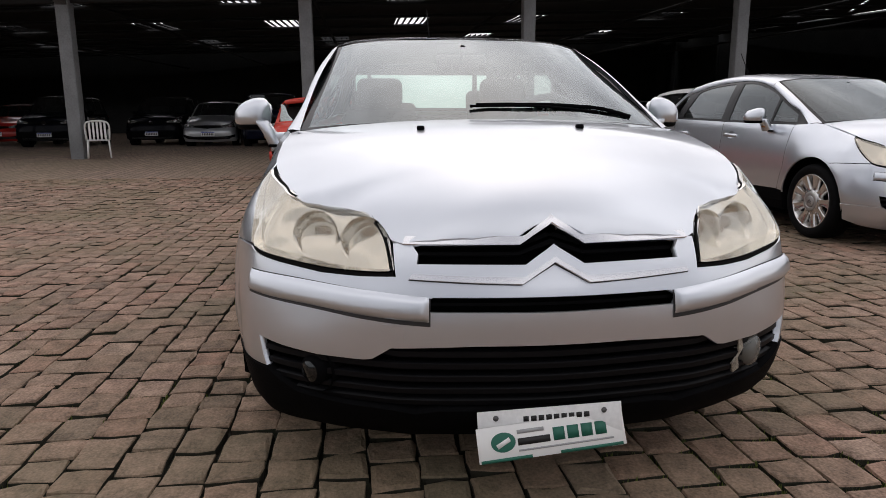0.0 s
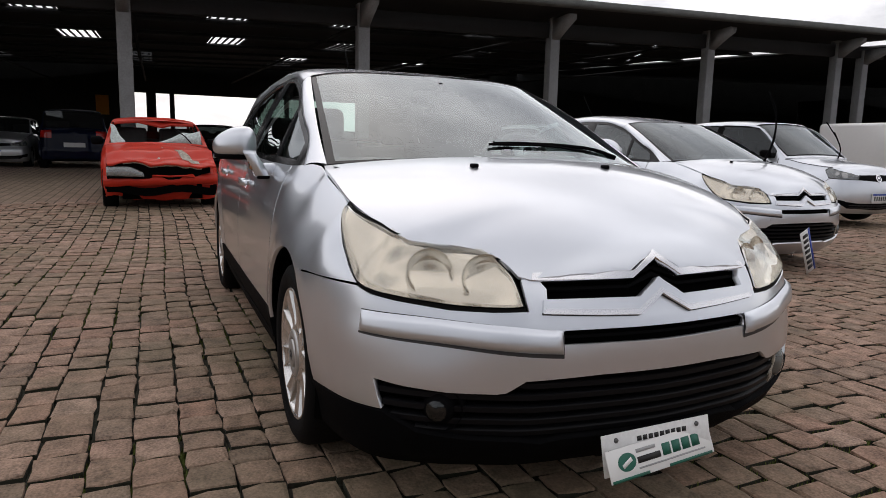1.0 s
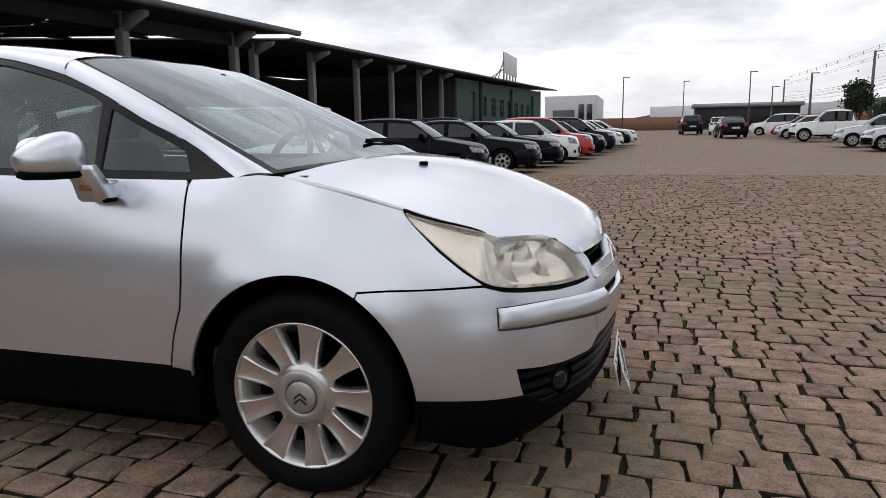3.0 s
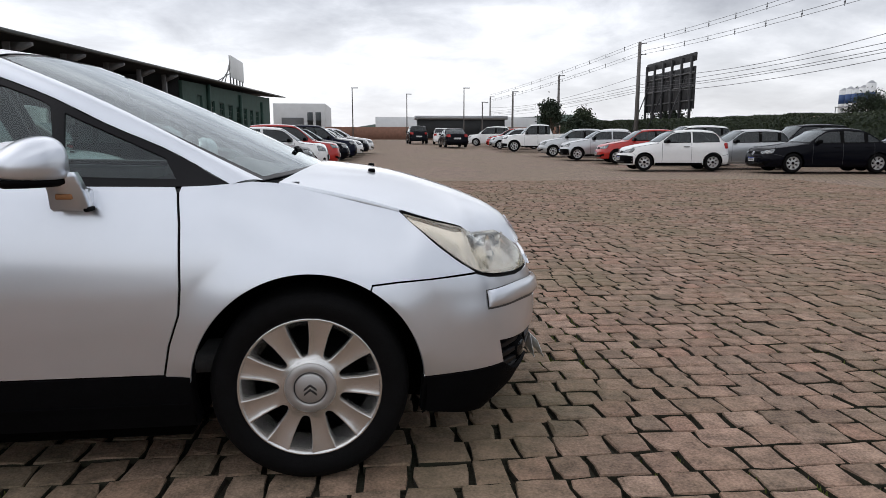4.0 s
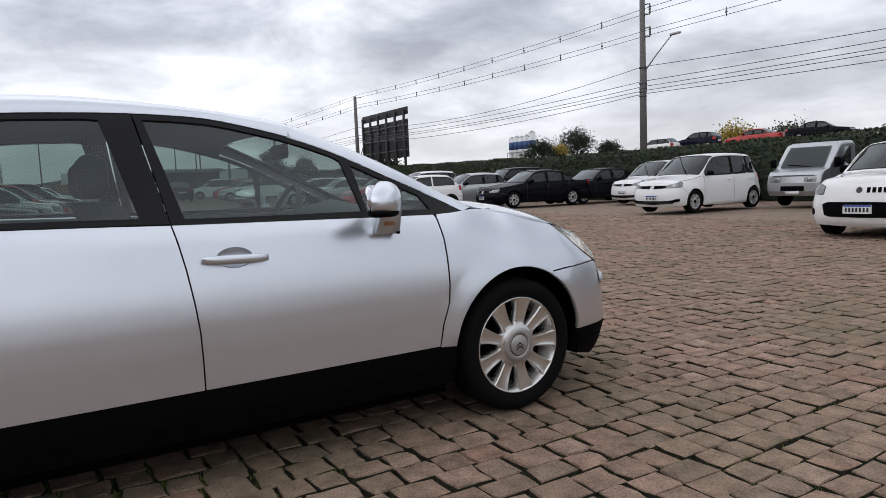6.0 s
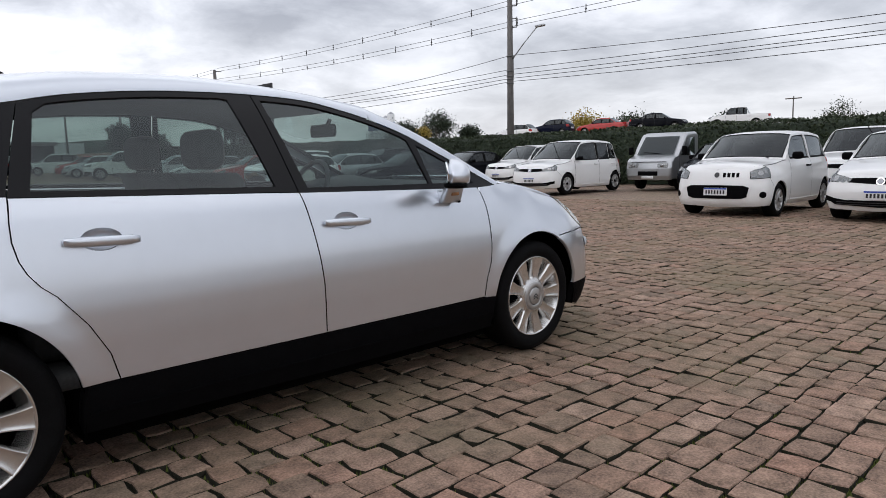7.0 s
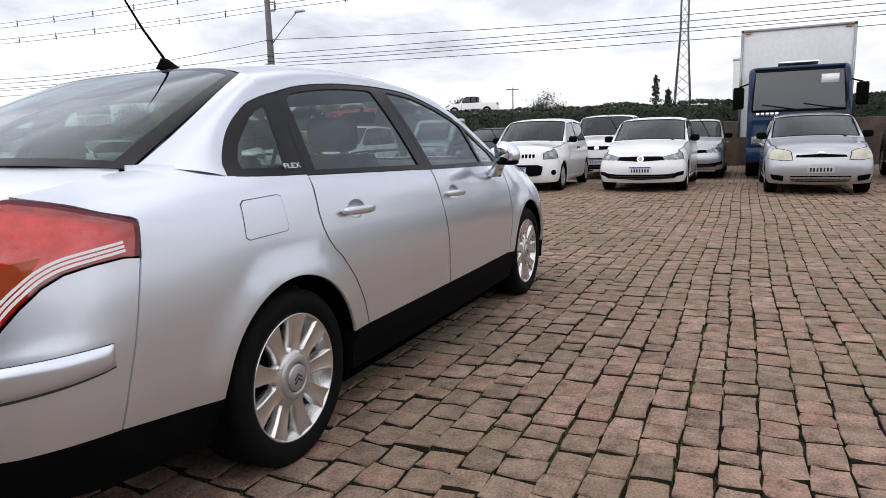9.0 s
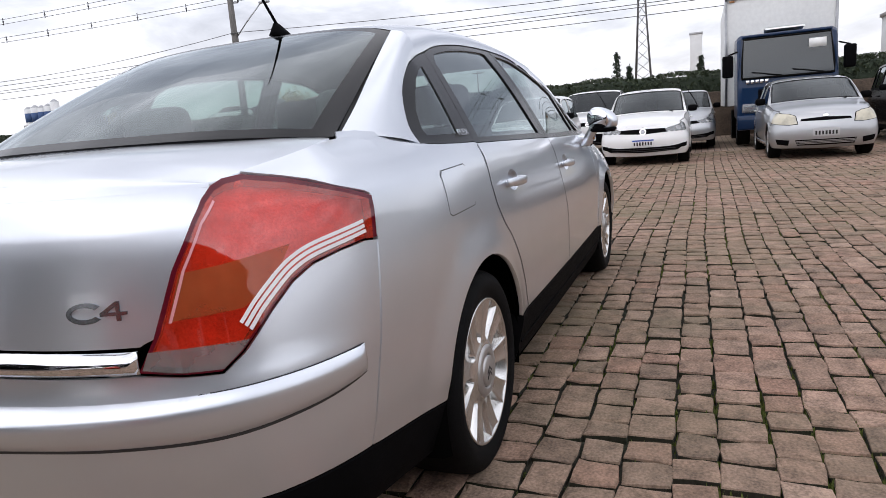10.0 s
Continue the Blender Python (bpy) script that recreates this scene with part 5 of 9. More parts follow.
    part("pane", panel_data(fr, hole, (), 0.1, 0, 0.08, flip=True), M["glass"], ws)
    bk = pane_map(BACK_LOW, BACK_TOP, 0.03)
    hole = [(-0.86, 0.05), (0, 0.045), (0.86, 0.05), (0.87, 0.5), (0.86, 0.94), (0, 0.95), (-0.86, 0.94), (-0.87, 0.5)]
    bw = part("back_window", panel_data(bk, ring, [hole], 0.1, 0.01, 0.06, flip=False), M["gloss_black"], car)
    part("pane", panel_data(bk, hole, (), 0.1, 0, 0.08, flip=False), M["back_glass"], bw)
    part("cowl", loft([[(1.33, y, 0.955), (1.24, y, 0.972 - 0.02 * abs(y)), (1.16, y * 1.02, 0.95)] for y in np.linspace(0.70, -0.70, 11)]), M["plastic"], car)
    # wipers, mirrors, aerial
    wip = smooth_line([(1.25, -0.045, 1.054), (1.24, 0.12, 1.056), (1.228, 0.30, 1.050), (1.215, 0.45, 1.038), (1.21, 0.57, 1.008)], 4)
    w = part("wiper", tube(wip, [0.006] * 6 + [0.008] * (len(wip) - 6), 6), M["plastic"], car)
    part("wiper_blade", tube(smooth_line([(1.258, -0.07, 1.048), (1.245, 0.2, 1.048), (1.235, 0.42, 1.026)], 4), 0.0055, 6), M["plastic"], w)
    part("wiper_blade", tube(smooth_line([(1.24, -0.60, 0.972), (1.262, -0.35, 0.984), (1.275, -0.12, 0.99)], 4), 0.007, 6), M["plastic"], w)
    mc, e1, e2 = Vector((0.622, -0.958, 1.018)), Vector((-0.66, -0.75, 0)), Vector((0.75, -0.66, 0))
    rows = []
    for a in np.linspace(0.02, math.pi - 0.02, 17):
        u = -math.cos(a)
        r = math.sin(a) ** (0.6 if u < 0 else 0.95)
        tall = 1.16 - 0.62 * (u + 1) / 2
        ring = []
        for b in np.linspace(0, 2 * math.pi, 24, endpoint=False):
            cb, sb = math.cos(b), math.sin(b)
            depth = 0.085 if cb > 0 else 0.022
            height = 0.090 * tall if sb > 0 else 0.046
            cc, ss = math.copysign(abs(cb) ** 0.8, cb), math.copysign(abs(sb) ** (0.85 if sb > 0 else 0.45), sb)
            ring.append(tuple(mc + e1 * (0.098 * u - 0.008) + e2 * (r * depth * cc) + Vector((0, 0, (r if sb > 0 else r ** 0.6) * height * ss))))
        rows.append(ring)
    shell = loft(rows, True, True)
    shell = (shell[0], [q[::-1] for q in shell[1]], None)
    oval = [(0.083 * math.copysign(abs(math.cos(a)) ** 0.7, math.cos(a)) - 0.008, 0.016 + 0.052 * math.copysign(abs(math.sin(a)) ** 0.7, math.sin(a))) for a in np.linspace(0, 2 * math.pi, 24, endpoint=False)]
    glass = prism(oval, lambda u, v: tuple(mc + e1 * u - e2 * (0.018 + 0.12 * v) + Vector((0, 0, v))), lambda u, v: tuple(mc + e1 * u - e2 * (0.026 + 0.12 * v) + Vector((0, 0, v))))
    foot = loft([[(x0, y, z), (x1, y, z), (x1, y + 0.05, z), (x0, y + 0.05, z)] for x0, x1, y, z in
                 ((0.650, 0.742, -0.874, 0.886), (0.646, 0.746, -0.884, 0.896), (0.652, 0.742, -0.905, 0.945), (0.650, 0.736, -0.93, 0.985), (0.655, 0.73, -0.935, 1.0))], True, True)
    arm = box(0.655, 0.74, -0.862, -0.80, 0.888, 0.95, 0.012)
    cap_low = loft([[tuple(mc + e1 * (0.09 * k * math.cos(a) - 0.008) + e2 * (0.015 + 0.058 * k * math.sin(a)) + Vector((0, 0, -0.034 - dz))) for a in np.linspace(0, 2 * math.pi, 20, endpoint=False)] for k, dz in ((1.0, 0.0), (0.99, 0.014), (0.8, 0.022), (0.3, 0.024))], True, True)
    for flip in (False, True):
        t = mirrored if flip else (lambda d: d)
        mir = part("door_mirror", t(shell), paint, car)
        part("mirror_glass", t(glass), M["mirror"], mir)
        part("mirror_foot", t(joined(fix(foot), arm)), paint, mir)
        part("mirror_underside", t(cap_low), M["plastic"], mir)
        part("repeater", t(box(0.670, 0.716, -0.905, -0.888, 0.922, 0.938, 0.004)), M["amber_dull"], mir)
        part("foot_cap", t(box(0.734, 0.750, -0.883, -0.83, 0.884, 0.898, 0.005)), M["plastic"], mir)
    base = part("aerial", loft([[(-0.975 + u * 0.075 - k * 0.03, v * 0.03 * (1 - 0.8 * k), 1.446 + 0.045 * k) for u, v in ellipse(0, 0, 1 - 0.75 * k, 1, 16)] for k in (0, 0.35, 0.7, 1)], True, True), M["plastic"], car)
    part("rod", tube([(-1.0, 0, 1.485), (-1.10, 0, 1.595), (-1.235, 0, 1.775)], [0.006, 0.005, 0.003], 6), M["plastic"], base)
    # wheels and underside
    for x, z in ((1.358, 0.315), (-1.357, 0.31)):
        for side in (-1, 1):
            wheel_part(car, (x, 0.850, z), side, M["alloy"], 0.315, 0.228)
    # near-black liners and block put shade into wheel wells and underside
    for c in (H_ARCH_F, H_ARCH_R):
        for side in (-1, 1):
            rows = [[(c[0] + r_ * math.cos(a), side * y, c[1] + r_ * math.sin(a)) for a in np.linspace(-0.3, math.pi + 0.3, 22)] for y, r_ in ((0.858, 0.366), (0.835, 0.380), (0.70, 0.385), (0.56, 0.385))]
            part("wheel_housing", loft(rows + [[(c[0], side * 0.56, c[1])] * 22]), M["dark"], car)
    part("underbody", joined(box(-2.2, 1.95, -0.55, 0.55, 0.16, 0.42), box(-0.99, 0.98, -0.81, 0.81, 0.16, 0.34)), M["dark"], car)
    # cabin
    cabin = part("cabin_floor", joined(box(-1.75, 1.1, -0.74, 0.74, 0.34, 0.40), *[box(x0, x1, sd * 0.75 - 0.015, sd * 0.75 + 0.015, z0, z1) for sd in (-1, 1) for x0, x1, z0, z1 in ((-1.75, 1.15, 0.73, 0.945), (-0.94, 0.95, 0.36, 0.726))], box(-1.85, -1.55, -0.64, 0.64, 0.9, 1.035, 0.02), box(1.0, 1.1, -0.54, 0.54, 0.3, 0.9), box(1.0, 1.1, -0.7, 0.7, 0.73, 0.897)), M["cabin"], car)
    part("dashboard", loft([[(1.24, y, 0.90), (1.2, y, 0.948), (0.95, y, 0.985 + 0.03 * math.exp(-((y - 0.36) / 0.2) ** 2)), (0.80, y, 0.955), (0.76, y, 0.87), (0.80, y, 0.6)] for y in np.linspace(0.70, -0.70, 15)]), M["cabin"], cabin)
    ring = [(0.66 + 0.075 * math.sin(a), 0.37 + 0.185 * math.cos(a), 0.93 + 0.17 * math.sin(a)) for a in np.linspace(0, 2 * math.pi, 33)]
    wheel = part("steering_wheel", tube(ring, 0.016, 8, False), M["cabin"], cabin)
    part("hub", joined(box(0.66, 0.72, 0.29, 0.45, 0.87, 0.97, 0.02), tube([(0.7, 0.37, 0.92), (0.85, 0.37, 0.88)], 0.03, 8), tube([(0.67, 0.2, 0.94), (0.68, 0.54, 0.94)], 0.014, 6)), M["cabin"], wheel)

    def seat(x, y, w, name, z_top, rests):
        s = part(name, joined(box(x - 0.25, x + 0.27, y - w, y + w, 0.42, 0.60, 0.05, 3)), M["seat"], car)
        sec = [(x - 0.20, 0.58), (x - 0.28, 0.80), (x - 0.36, z_top)]
        rows = []
        for px, pz in sec + [(sec[-1][0] - 0.03, z_top + 0.03)]:
            kw = w if pz < z_top else w * 0.82
            rows.append([(px + a, y + b * kw, pz) for a, b in ((0.06, -0.98), (0.085, -0.8), (0.07, 0), (0.085, 0.8), (0.06, 0.98), (-0.06, 0.95), (-0.07, 0), (-0.06, -0.95))])
        part("backrest", loft(rows, True, True), M["seat"], s)
        for ry in rests:
            part("headrest", box(sec[-1][0] - 0.07, sec[-1][0] + 0.04, ry - 0.135, ry + 0.135, z_top + 0.045, z_top + 0.215, 0.045, 3), M["seat"], s)
    for y in (-0.37, 0.37):
        seat(0.05, y, 0.26, "front_seat", 1.03, (y,))
    seat(-0.86, 0.0, 0.66, "rear_seat", 1.0, (-0.42, 0.42))
    mm = part("inner_mirror", box(0.53, 0.555, -0.12, 0.12, 1.235, 1.305, 0.02), M["plastic"], car)
    part("stalk", tube([(0.56, 0, 1.28), (0.59, 0, 1.335)], 0.012, 6), M["plastic"], mm)
    return car
# ---------- the parked cars ----------
def build_car(kind, name, label, base, length, width, height, wheelbase, fo, cowl, roof_f, roof_r, tail, belt=0.95, nose=0.72, hood=0.93, deck=1.0, r_tyre=0.3,
              windows=2, wheel_style="open", doors=True, tall=0.0, dark_bumper=False, rims="alloy_far", face="slim"):
    """A car for the middle distance. cowl, roof_f, roof_r, tail: x of the foot and top of the windscreen and of the back window, from the middle of the wheelbase."""
    car = thing(name, label, "car", "parked cars")
    xf, xr, w = wheelbase / 2 + fo, wheelbase / 2 + fo - length, width / 2
    hatch = tail < xr + 0.35
    plan = [(xf, 0), (xf - 0.012, w * 0.28), (xf - 0.045, w * 0.56), (xf - 0.11, w * 0.80), (xf - 0.23, w * 0.945), (xf - 0.45, w * 0.99), (wheelbase / 2 - 0.2, w), (0.5, w), (0, w), (-0.6, w), (-wheelbase / 2, w * 0.995),
            (xr + 0.45, w * 0.975), (xr + 0.22, w * 0.92), (xr + 0.09, w * 0.78), (xr + 0.03, w * 0.5), (xr, 0)]
    top = height - 0.09
    lean = (w - 0.66 * (width / 1.66)) / (top - belt + 0.03)
    up = [(belt + 0.02, 0.065), (top, 0.065 + (top - belt - 0.02) * lean * 0.86), (height, 0.08 + (height - belt) * lean * 0.9)]
    side_p = [(0.12, 0.12), (0.2, 0.05), (0.32, 0.008), (0.45, 0), (0.62, 0.0), (belt - 0.12, 0.018), (belt - 0.02, 0.05)] + up
    front_p = [(0.12, 0.16), (0.2, 0.06), (0.3, 0.012), (0.42, 0), (0.52, 0.005), (nose - 0.1, 0.05), (nose, 0.10), (nose + 0.08, 0.2), (hood + 0.1, 0.55)]
    mid_p = [(0.12, 0.14), (0.2, 0.05), (0.32, 0.008), (0.45, 0), (0.6, 0.004), (0.72, 0.03), (0.82, 0.08), (hood, 0.15), (hood + 0.1, 0.25)]
    rear_p = [(0.15, 0.14), (0.25, 0.03), (0.35, 0), (0.52, 0), (0.60, 0.02), (0.8, 0.045), (deck - 0.04, 0.075), (deck + 0.05, 0.13), (height, 0.5)]
    skin = make_skin(plan, [((xf, 0), front_p), ((xf - 0.27, w * 0.92), [(a, b * 0.9) for a, b in front_p]), ((wheelbase / 2 + 0.1, w), mid_p), ((cowl - 0.15, w), side_p), ((0, w), side_p), ((xr + 0.6, w * 0.98), side_p),
                            ((xr + 0.22, w * 0.92), rear_p), ((xr, 0), rear_p)])
    s_of = lambda x: skin.near(x, w)  # noqa: E731
    L = skin.length
    fa, ra = (wheelbase / 2, r_tyre), (-wheelbase / 2, r_tyre)
    ar = r_tyre + 0.045
    # top line of the lower body
    s_c = s_of(cowl)
    line = pchip([0, skin.near(xf - 0.27, w * 0.92), s_of(wheelbase / 2), s_c, s_of(0), s_of(xr + 0.6), skin.near(xr + 0.22, w * 0.92), L],
                 [nose, nose + 0.07, hood - 0.05, belt - 0.005, belt, belt + 0.03, deck if not hatch else belt + 0.03, deck if not hatch else belt + 0.03])
    bottom = 0.19 + tall
    out = [(float(s), float(line(s))) for s in np.linspace(0, L, 60)] + [(L, bottom + 0.06)]
    def arch(c):
        return [(s_of(c[0] + ar * math.cos(a)), c[1] + ar * math.sin(a)) for a in np.linspace(math.pi + 0.25, -0.25, 16)]
    out += [(s_of(ra[0] - ar - 0.08), bottom + 0.03)] + arch(ra) + [(s_of(ra[0] + ar + 0.08), bottom), (s_of(0), bottom), (s_of(fa[0] - ar - 0.08), bottom)] + arch(fa) + [(s_of(fa[0] + ar + 0.06), bottom + 0.02), (0, bottom - 0.01)]
    side = panel_data(lambda s, z: skin(s, z), out, (), 0.11, 0.02, 0.07, flip=True)
    shell = part("body", joined(side, mirrored(side)), base, car)

    def add(n, outline, m, off=0.004, flange=0.012, parent=shell, two=True, step=0.1, lab=""):
        d = panel_data(lambda s, z: skin(s, z, off), outline, (), step, flange, None, flip=True)
        part(n, d, m, parent, lab)
        if two:
            part(n, mirrored(d), m, parent, lab)

    def over(s_list, crown):
        rows = []
        for s in s_list:
            p = skin(float(s), float(line(s)))
            y = -p[1]
            rows.append([(p[0], -y * math.cos(t), p[2] + crown * min(1, y / 0.5) * (1 - math.cos(t) ** 2)) for t in np.linspace(0, math.pi, 11)])
        return rows
    fixd = lambda d: (d[0], [q[::-1] for q in d[1]], None)  # noqa: E731
    part("bonnet", fixd(loft(over(np.linspace(0.02, s_c + 0.02, 16), 0.055))), base, car)
    lid_s = np.linspace(s_of(tail + 0.02) if not hatch else s_of(xr + 0.5), L - 0.01, 10)
    part("boot_lid", fixd(loft(over(lid_s, 0.03))), base, car)
    # roof
    zr = height
    tw = pchip(*zip(*sorted({cowl: belt, roof_f: top - 0.01, (roof_f + roof_r) / 2: top + 0.025, roof_r: top - 0.015, tail: belt + 0.035}.items())))
    rows = []
    st = np.linspace(roof_f, roof_r, 14)
    for x in st:
        zw = float(tw(x))
        yw = -float(skin(s_of(x), zw)[1])
        k = (x - roof_r) / (roof_f - roof_r)
        zc = zr - 0.05 * abs(2 * k - 1) ** 2.5
        sec = [(yw * math.cos(a) ** 0.85, zw + (zc - zw) * math.sin(a) ** 0.85) for a in np.linspace(0, math.pi / 2, 9)]
        bow = 0.06 * max(0, 4 * k - 3)
        right = [(x + bow * (1 - (y / yw) ** 2), -y, z) for y, z in sec]
        rows.append(right + [(a, -b, c) for a, b, c in right[::-1][1:]])
    part("roof", fixd(loft(rows)), base, car)
    edge_f, edge_r = rows[0], rows[-1]
    # panes
    def screen(edge, foot_x, foot_z, bow, glass_name, flip):
        n = len(edge) // 2
        topc = [(-edge[i][1], edge[i][0], edge[i][2]) for i in range(n, -1, -1)][: n + 1]
        topc = [(abs(a), b, c) for a, b, c in topc]
        yb = -float(skin(s_of(foot_x), foot_z)[1])
        low = [(yb * k, foot_x + bow * (1 - k * k), foot_z + 0.03 * (1 - k * k)) for k in np.linspace(0, 1, 6)]
        f = pane_map(low, topc, 0.015)
        if foot_x < 0:
            f0 = f
            f = lambda u, v: f0(u, v)  # noqa: E731
        ring = [(-1, 0), (0, 0), (1, 0), (1, 1), (0, 1), (-1, 1)]
        hole = [(-0.92, 0.06), (0, 0.06), (0.92, 0.06), (0.91, 0.95), (0, 0.96), (-0.91, 0.95)]
        a = part(glass_name, panel_data(f, ring, [hole], 0.2, 0.0, 0.12, flip=flip), base, car)
        part("pane", panel_data(lambda u, v: f(u, v) - np.array([0.0, 0, 0.004]), hole, (), 0.2, 0.0, 0.15, flip=flip), M["far_glass"], a)
        part("rubber_seal", panel_data(lambda u, v: f(u, v) + np.array([0.0, 0, 0.003]), [(p[0] * 1.02, 0.5 + (p[1] - 0.5) * 1.03) for p in hole], [[(p[0] * 0.985, 0.5 + (p[1] - 0.5) * 0.97) for p in hole]], 0.3, 0.0, 0.15, flip=flip), M["gasket"], a)
    screen(edge_f, cowl, belt, 0.12, "windscreen", True)
    screen(edge_r, tail, belt + 0.035, -0.06, "back_window", False)
    # side glass
    house = [(cowl, belt - 0.008)] + [(x, float(tw(x))) for x in np.linspace(cowl - 0.02, tail + 0.02, 26)] + [(tail, belt + 0.02)] + [(x, float(line(s_of(x))) - 0.008) for x in np.linspace(tail, cowl, 10)[1:-1]]
    b_post = (roof_f + roof_r) / 2 + 0.12 if windows > 1 else roof_r - 0.1
    cuts = [cowl - 0.18, b_post, b_post - 0.62 * (b_post - tail - 0.1), tail + 0.1] if windows >= 3 else [cowl - 0.18, b_post, tail + 0.15]
    glass = []
    for i, (a, b) in enumerate(zip(cuts, cuts[1:])):
        if i >= windows:
            break
        a, b = a - (0.045 if i else 0), b + 0.045
        if a - b < 0.15:
            continue
        xs = np.linspace(a, b, 9)
        pts = [(x, float(line(s_of(x))) + 0.02) for x in (a, b)] + [(x, max(float(tw(x)) - 0.035, float(line(s_of(x))) + 0.03)) for x in xs[::-1]]
        glass.append([(s_of(x), z) for x, z in pts])
    posts = []
    for x in cuts[1:-1]:
        lo, hi = float(line(s_of(x))) + 0.02, float(tw(x)) - 0.035
        if hi > lo + 0.1:
            posts.append([(s_of(x + 0.05), lo), (s_of(x - 0.05), lo), (s_of(x - 0.05), hi), (s_of(x + 0.05), hi)])
    hs = [(s_of(x), z) for x, z in house]
    d = panel_data(lambda s, z: skin(s, z), hs, glass, 0.15, 0.01, 0.09, flip=True)
    for flip in (False, True):
        t = mirrored if flip else (lambda q: q)
        g = part("cabin_side", t(d), base, car)
        for q in posts if windows > 2 else ():
            part("post_trim", t(panel_data(lambda s, z: skin(s, z, 0.002), q, (), 0.3, 0.0, 0.15, flip=True)), M["gasket"], g)
        for q in glass:
            part("window", t(panel_data(lambda s, z: skin(s, z, -0.008), q, (), 0.25, 0.0, 0.15, flip=True)), M["far_glass"], g)
            mid = np.mean(q, 0)
            small = [(mid[0] + (u - mid[0]) * 0.985, mid[1] + (v - mid[1]) * 0.94) for u, v in q]
            big = [(mid[0] + (u - mid[0]) * 1.015, mid[1] + (v - mid[1]) * 1.05) for u, v in q]
            part("window_frame", t(panel_data(lambda s, z: skin(s, z, 0.003), big, [small], 0.3, 0.0, 0.15, flip=True)), M["gasket"], g)
    # lamps, grille, plates
    yl = w * 0.55
    s1, s2 = skin.near(xf - 0.07, yl), skin.near(xf - 0.34, w * 0.94)
    lamp = {"slim": [(s1 - 0.02, nose - 0.10), (s1 - 0.06, nose - 0.045), (s1 + 0.1, nose - 0.005), (s2 + 0.02, nose + 0.06), (s2 + 0.06, nose + 0.03), (s2 - 0.04, nose - 0.085)],
            "city": [(s1 + 0.1, nose - 0.15), (s1 + 0.09, nose - 0.035), (s1 + 0.17, nose - 0.005), (s2 + 0.03, nose + 0.045), (s2 + 0.07, nose + 0.01), (s2 + 0.02, nose - 0.13)],
            "old": [(s1 - 0.04, nose - 0.15), (s1 + 0.0, nose - 0.02), (s1 + 0.1, nose + 0.015), (s2 - 0.03, nose + 0.05), (s2 + 0.05, nose + 0.03), (s2 + 0.02, nose - 0.12), (s1 + 0.1, nose - 0.16)]}[face]
    add("lamp_surround", swell(lamp, 1.05, 1.09), M["gasket"], 0.001, 0.01, step=0.045)
    add("headlamp", lamp, M["lamp_old"] if face == "old" else M["lamp_far"], 0.007, 0.02, step=0.045)
    if face != "old":
        cx, cz = np.mean(lamp, 0)
        add("lamp_bowl", ellipse(cx - 0.05, cz - 0.012, 0.055, 0.042, 16), M["lamp_inner"], 0.0085, 0.0, step=0.05)
        add("lamp_bowl", ellipse(cx + 0.08, cz + 0.012, 0.042, 0.030, 14), M["lamp_inner"], 0.0085, 0.0, step=0.05)
    if face == "slim":
        add("grille", mirror_loop([(0, nose - 0.028), (s1 - 0.06, nose - 0.034), (s1 - 0.012, nose - 0.102), (0, nose - 0.128)]), M["plastic"], 0.005, 0.02, two=False)
        add("badge", ellipse(0, nose - 0.078, 0.062, 0.058, 20), M["chrome"], 0.012, 0.008, two=False, step=0.05)
        add("badge_field", ellipse(0, nose - 0.078, 0.046, 0.043, 18), M["badge_metal"], 0.0135, 0.0, two=False, step=0.05)
        add("lower_intake", mirror_loop([(0, 0.345), (w * 0.55, 0.35), (w * 0.9, 0.385), (w * 0.93, 0.36), (w * 0.75, 0.275), (0, 0.245)]), M["plastic"], 0.006, 0.02, two=False)
        for z in (0.275, 0.31):
            add("intake_slat", mirror_loop([(0, z + 0.006), (w * 0.72, z + 0.014), (w * 0.72, z + 0.004), (0, z - 0.004)]), M["trim_dark"], 0.010, 0.006, two=False)
        z_pl, plate_m = 0.43, "plate_white"
    elif face == "city":
        for k in range(4):
            c = -0.13 - 0.075 * k
            add("grille_slot", [(c - 0.025, nose - 0.05), (c + 0.025, nose - 0.05), (c + 0.022, nose - 0.125), (c - 0.022, nose - 0.125)], M["plastic"], 0.005, 0.01, two=False)
        add("badge", ellipse(0, nose - 0.085, 0.045, 0.045, 16), M["trim_dark"], 0.008, 0.006, two=False, step=0.05)
        add("lower_intake", mirror_loop([(0, 0.56), (w * 0.55, 0.555), (w * 0.66, 0.52), (w * 0.62, 0.36), (w * 0.52, 0.33), (0, 0.325)]), M["plastic"], 0.006, 0.02, two=False)
        add("fog_recess", ellipse(w * 0.93, 0.40, 0.06, 0.055, 12), M["plastic"], 0.005, 0.01, step=0.05)
        z_pl, plate_m = 0.45, "plate_white"
    else:
        add("grille", mirror_loop([(0, nose - 0.055), (s1 - 0.1, nose - 0.075), (s1 - 0.08, nose - 0.11), (0, nose - 0.115)]), M["plastic"], 0.005, 0.02, two=False)
        add("badge", ellipse(0, nose - 0.03, 0.05, 0.02, 16), M["chrome"], 0.010, 0.006, two=False, step=0.05)
        add("lower_intake", mirror_loop([(0, 0.335), (w * 0.55, 0.335), (w * 0.52, 0.24), (0, 0.235)]), M["plastic"], 0.006, 0.02, two=False)
        add("side_intake", [(w * 0.66, 0.335), (w * 0.93, 0.36), (w * 0.90, 0.27), (w * 0.68, 0.245)], M["plastic"], 0.006, 0.015)
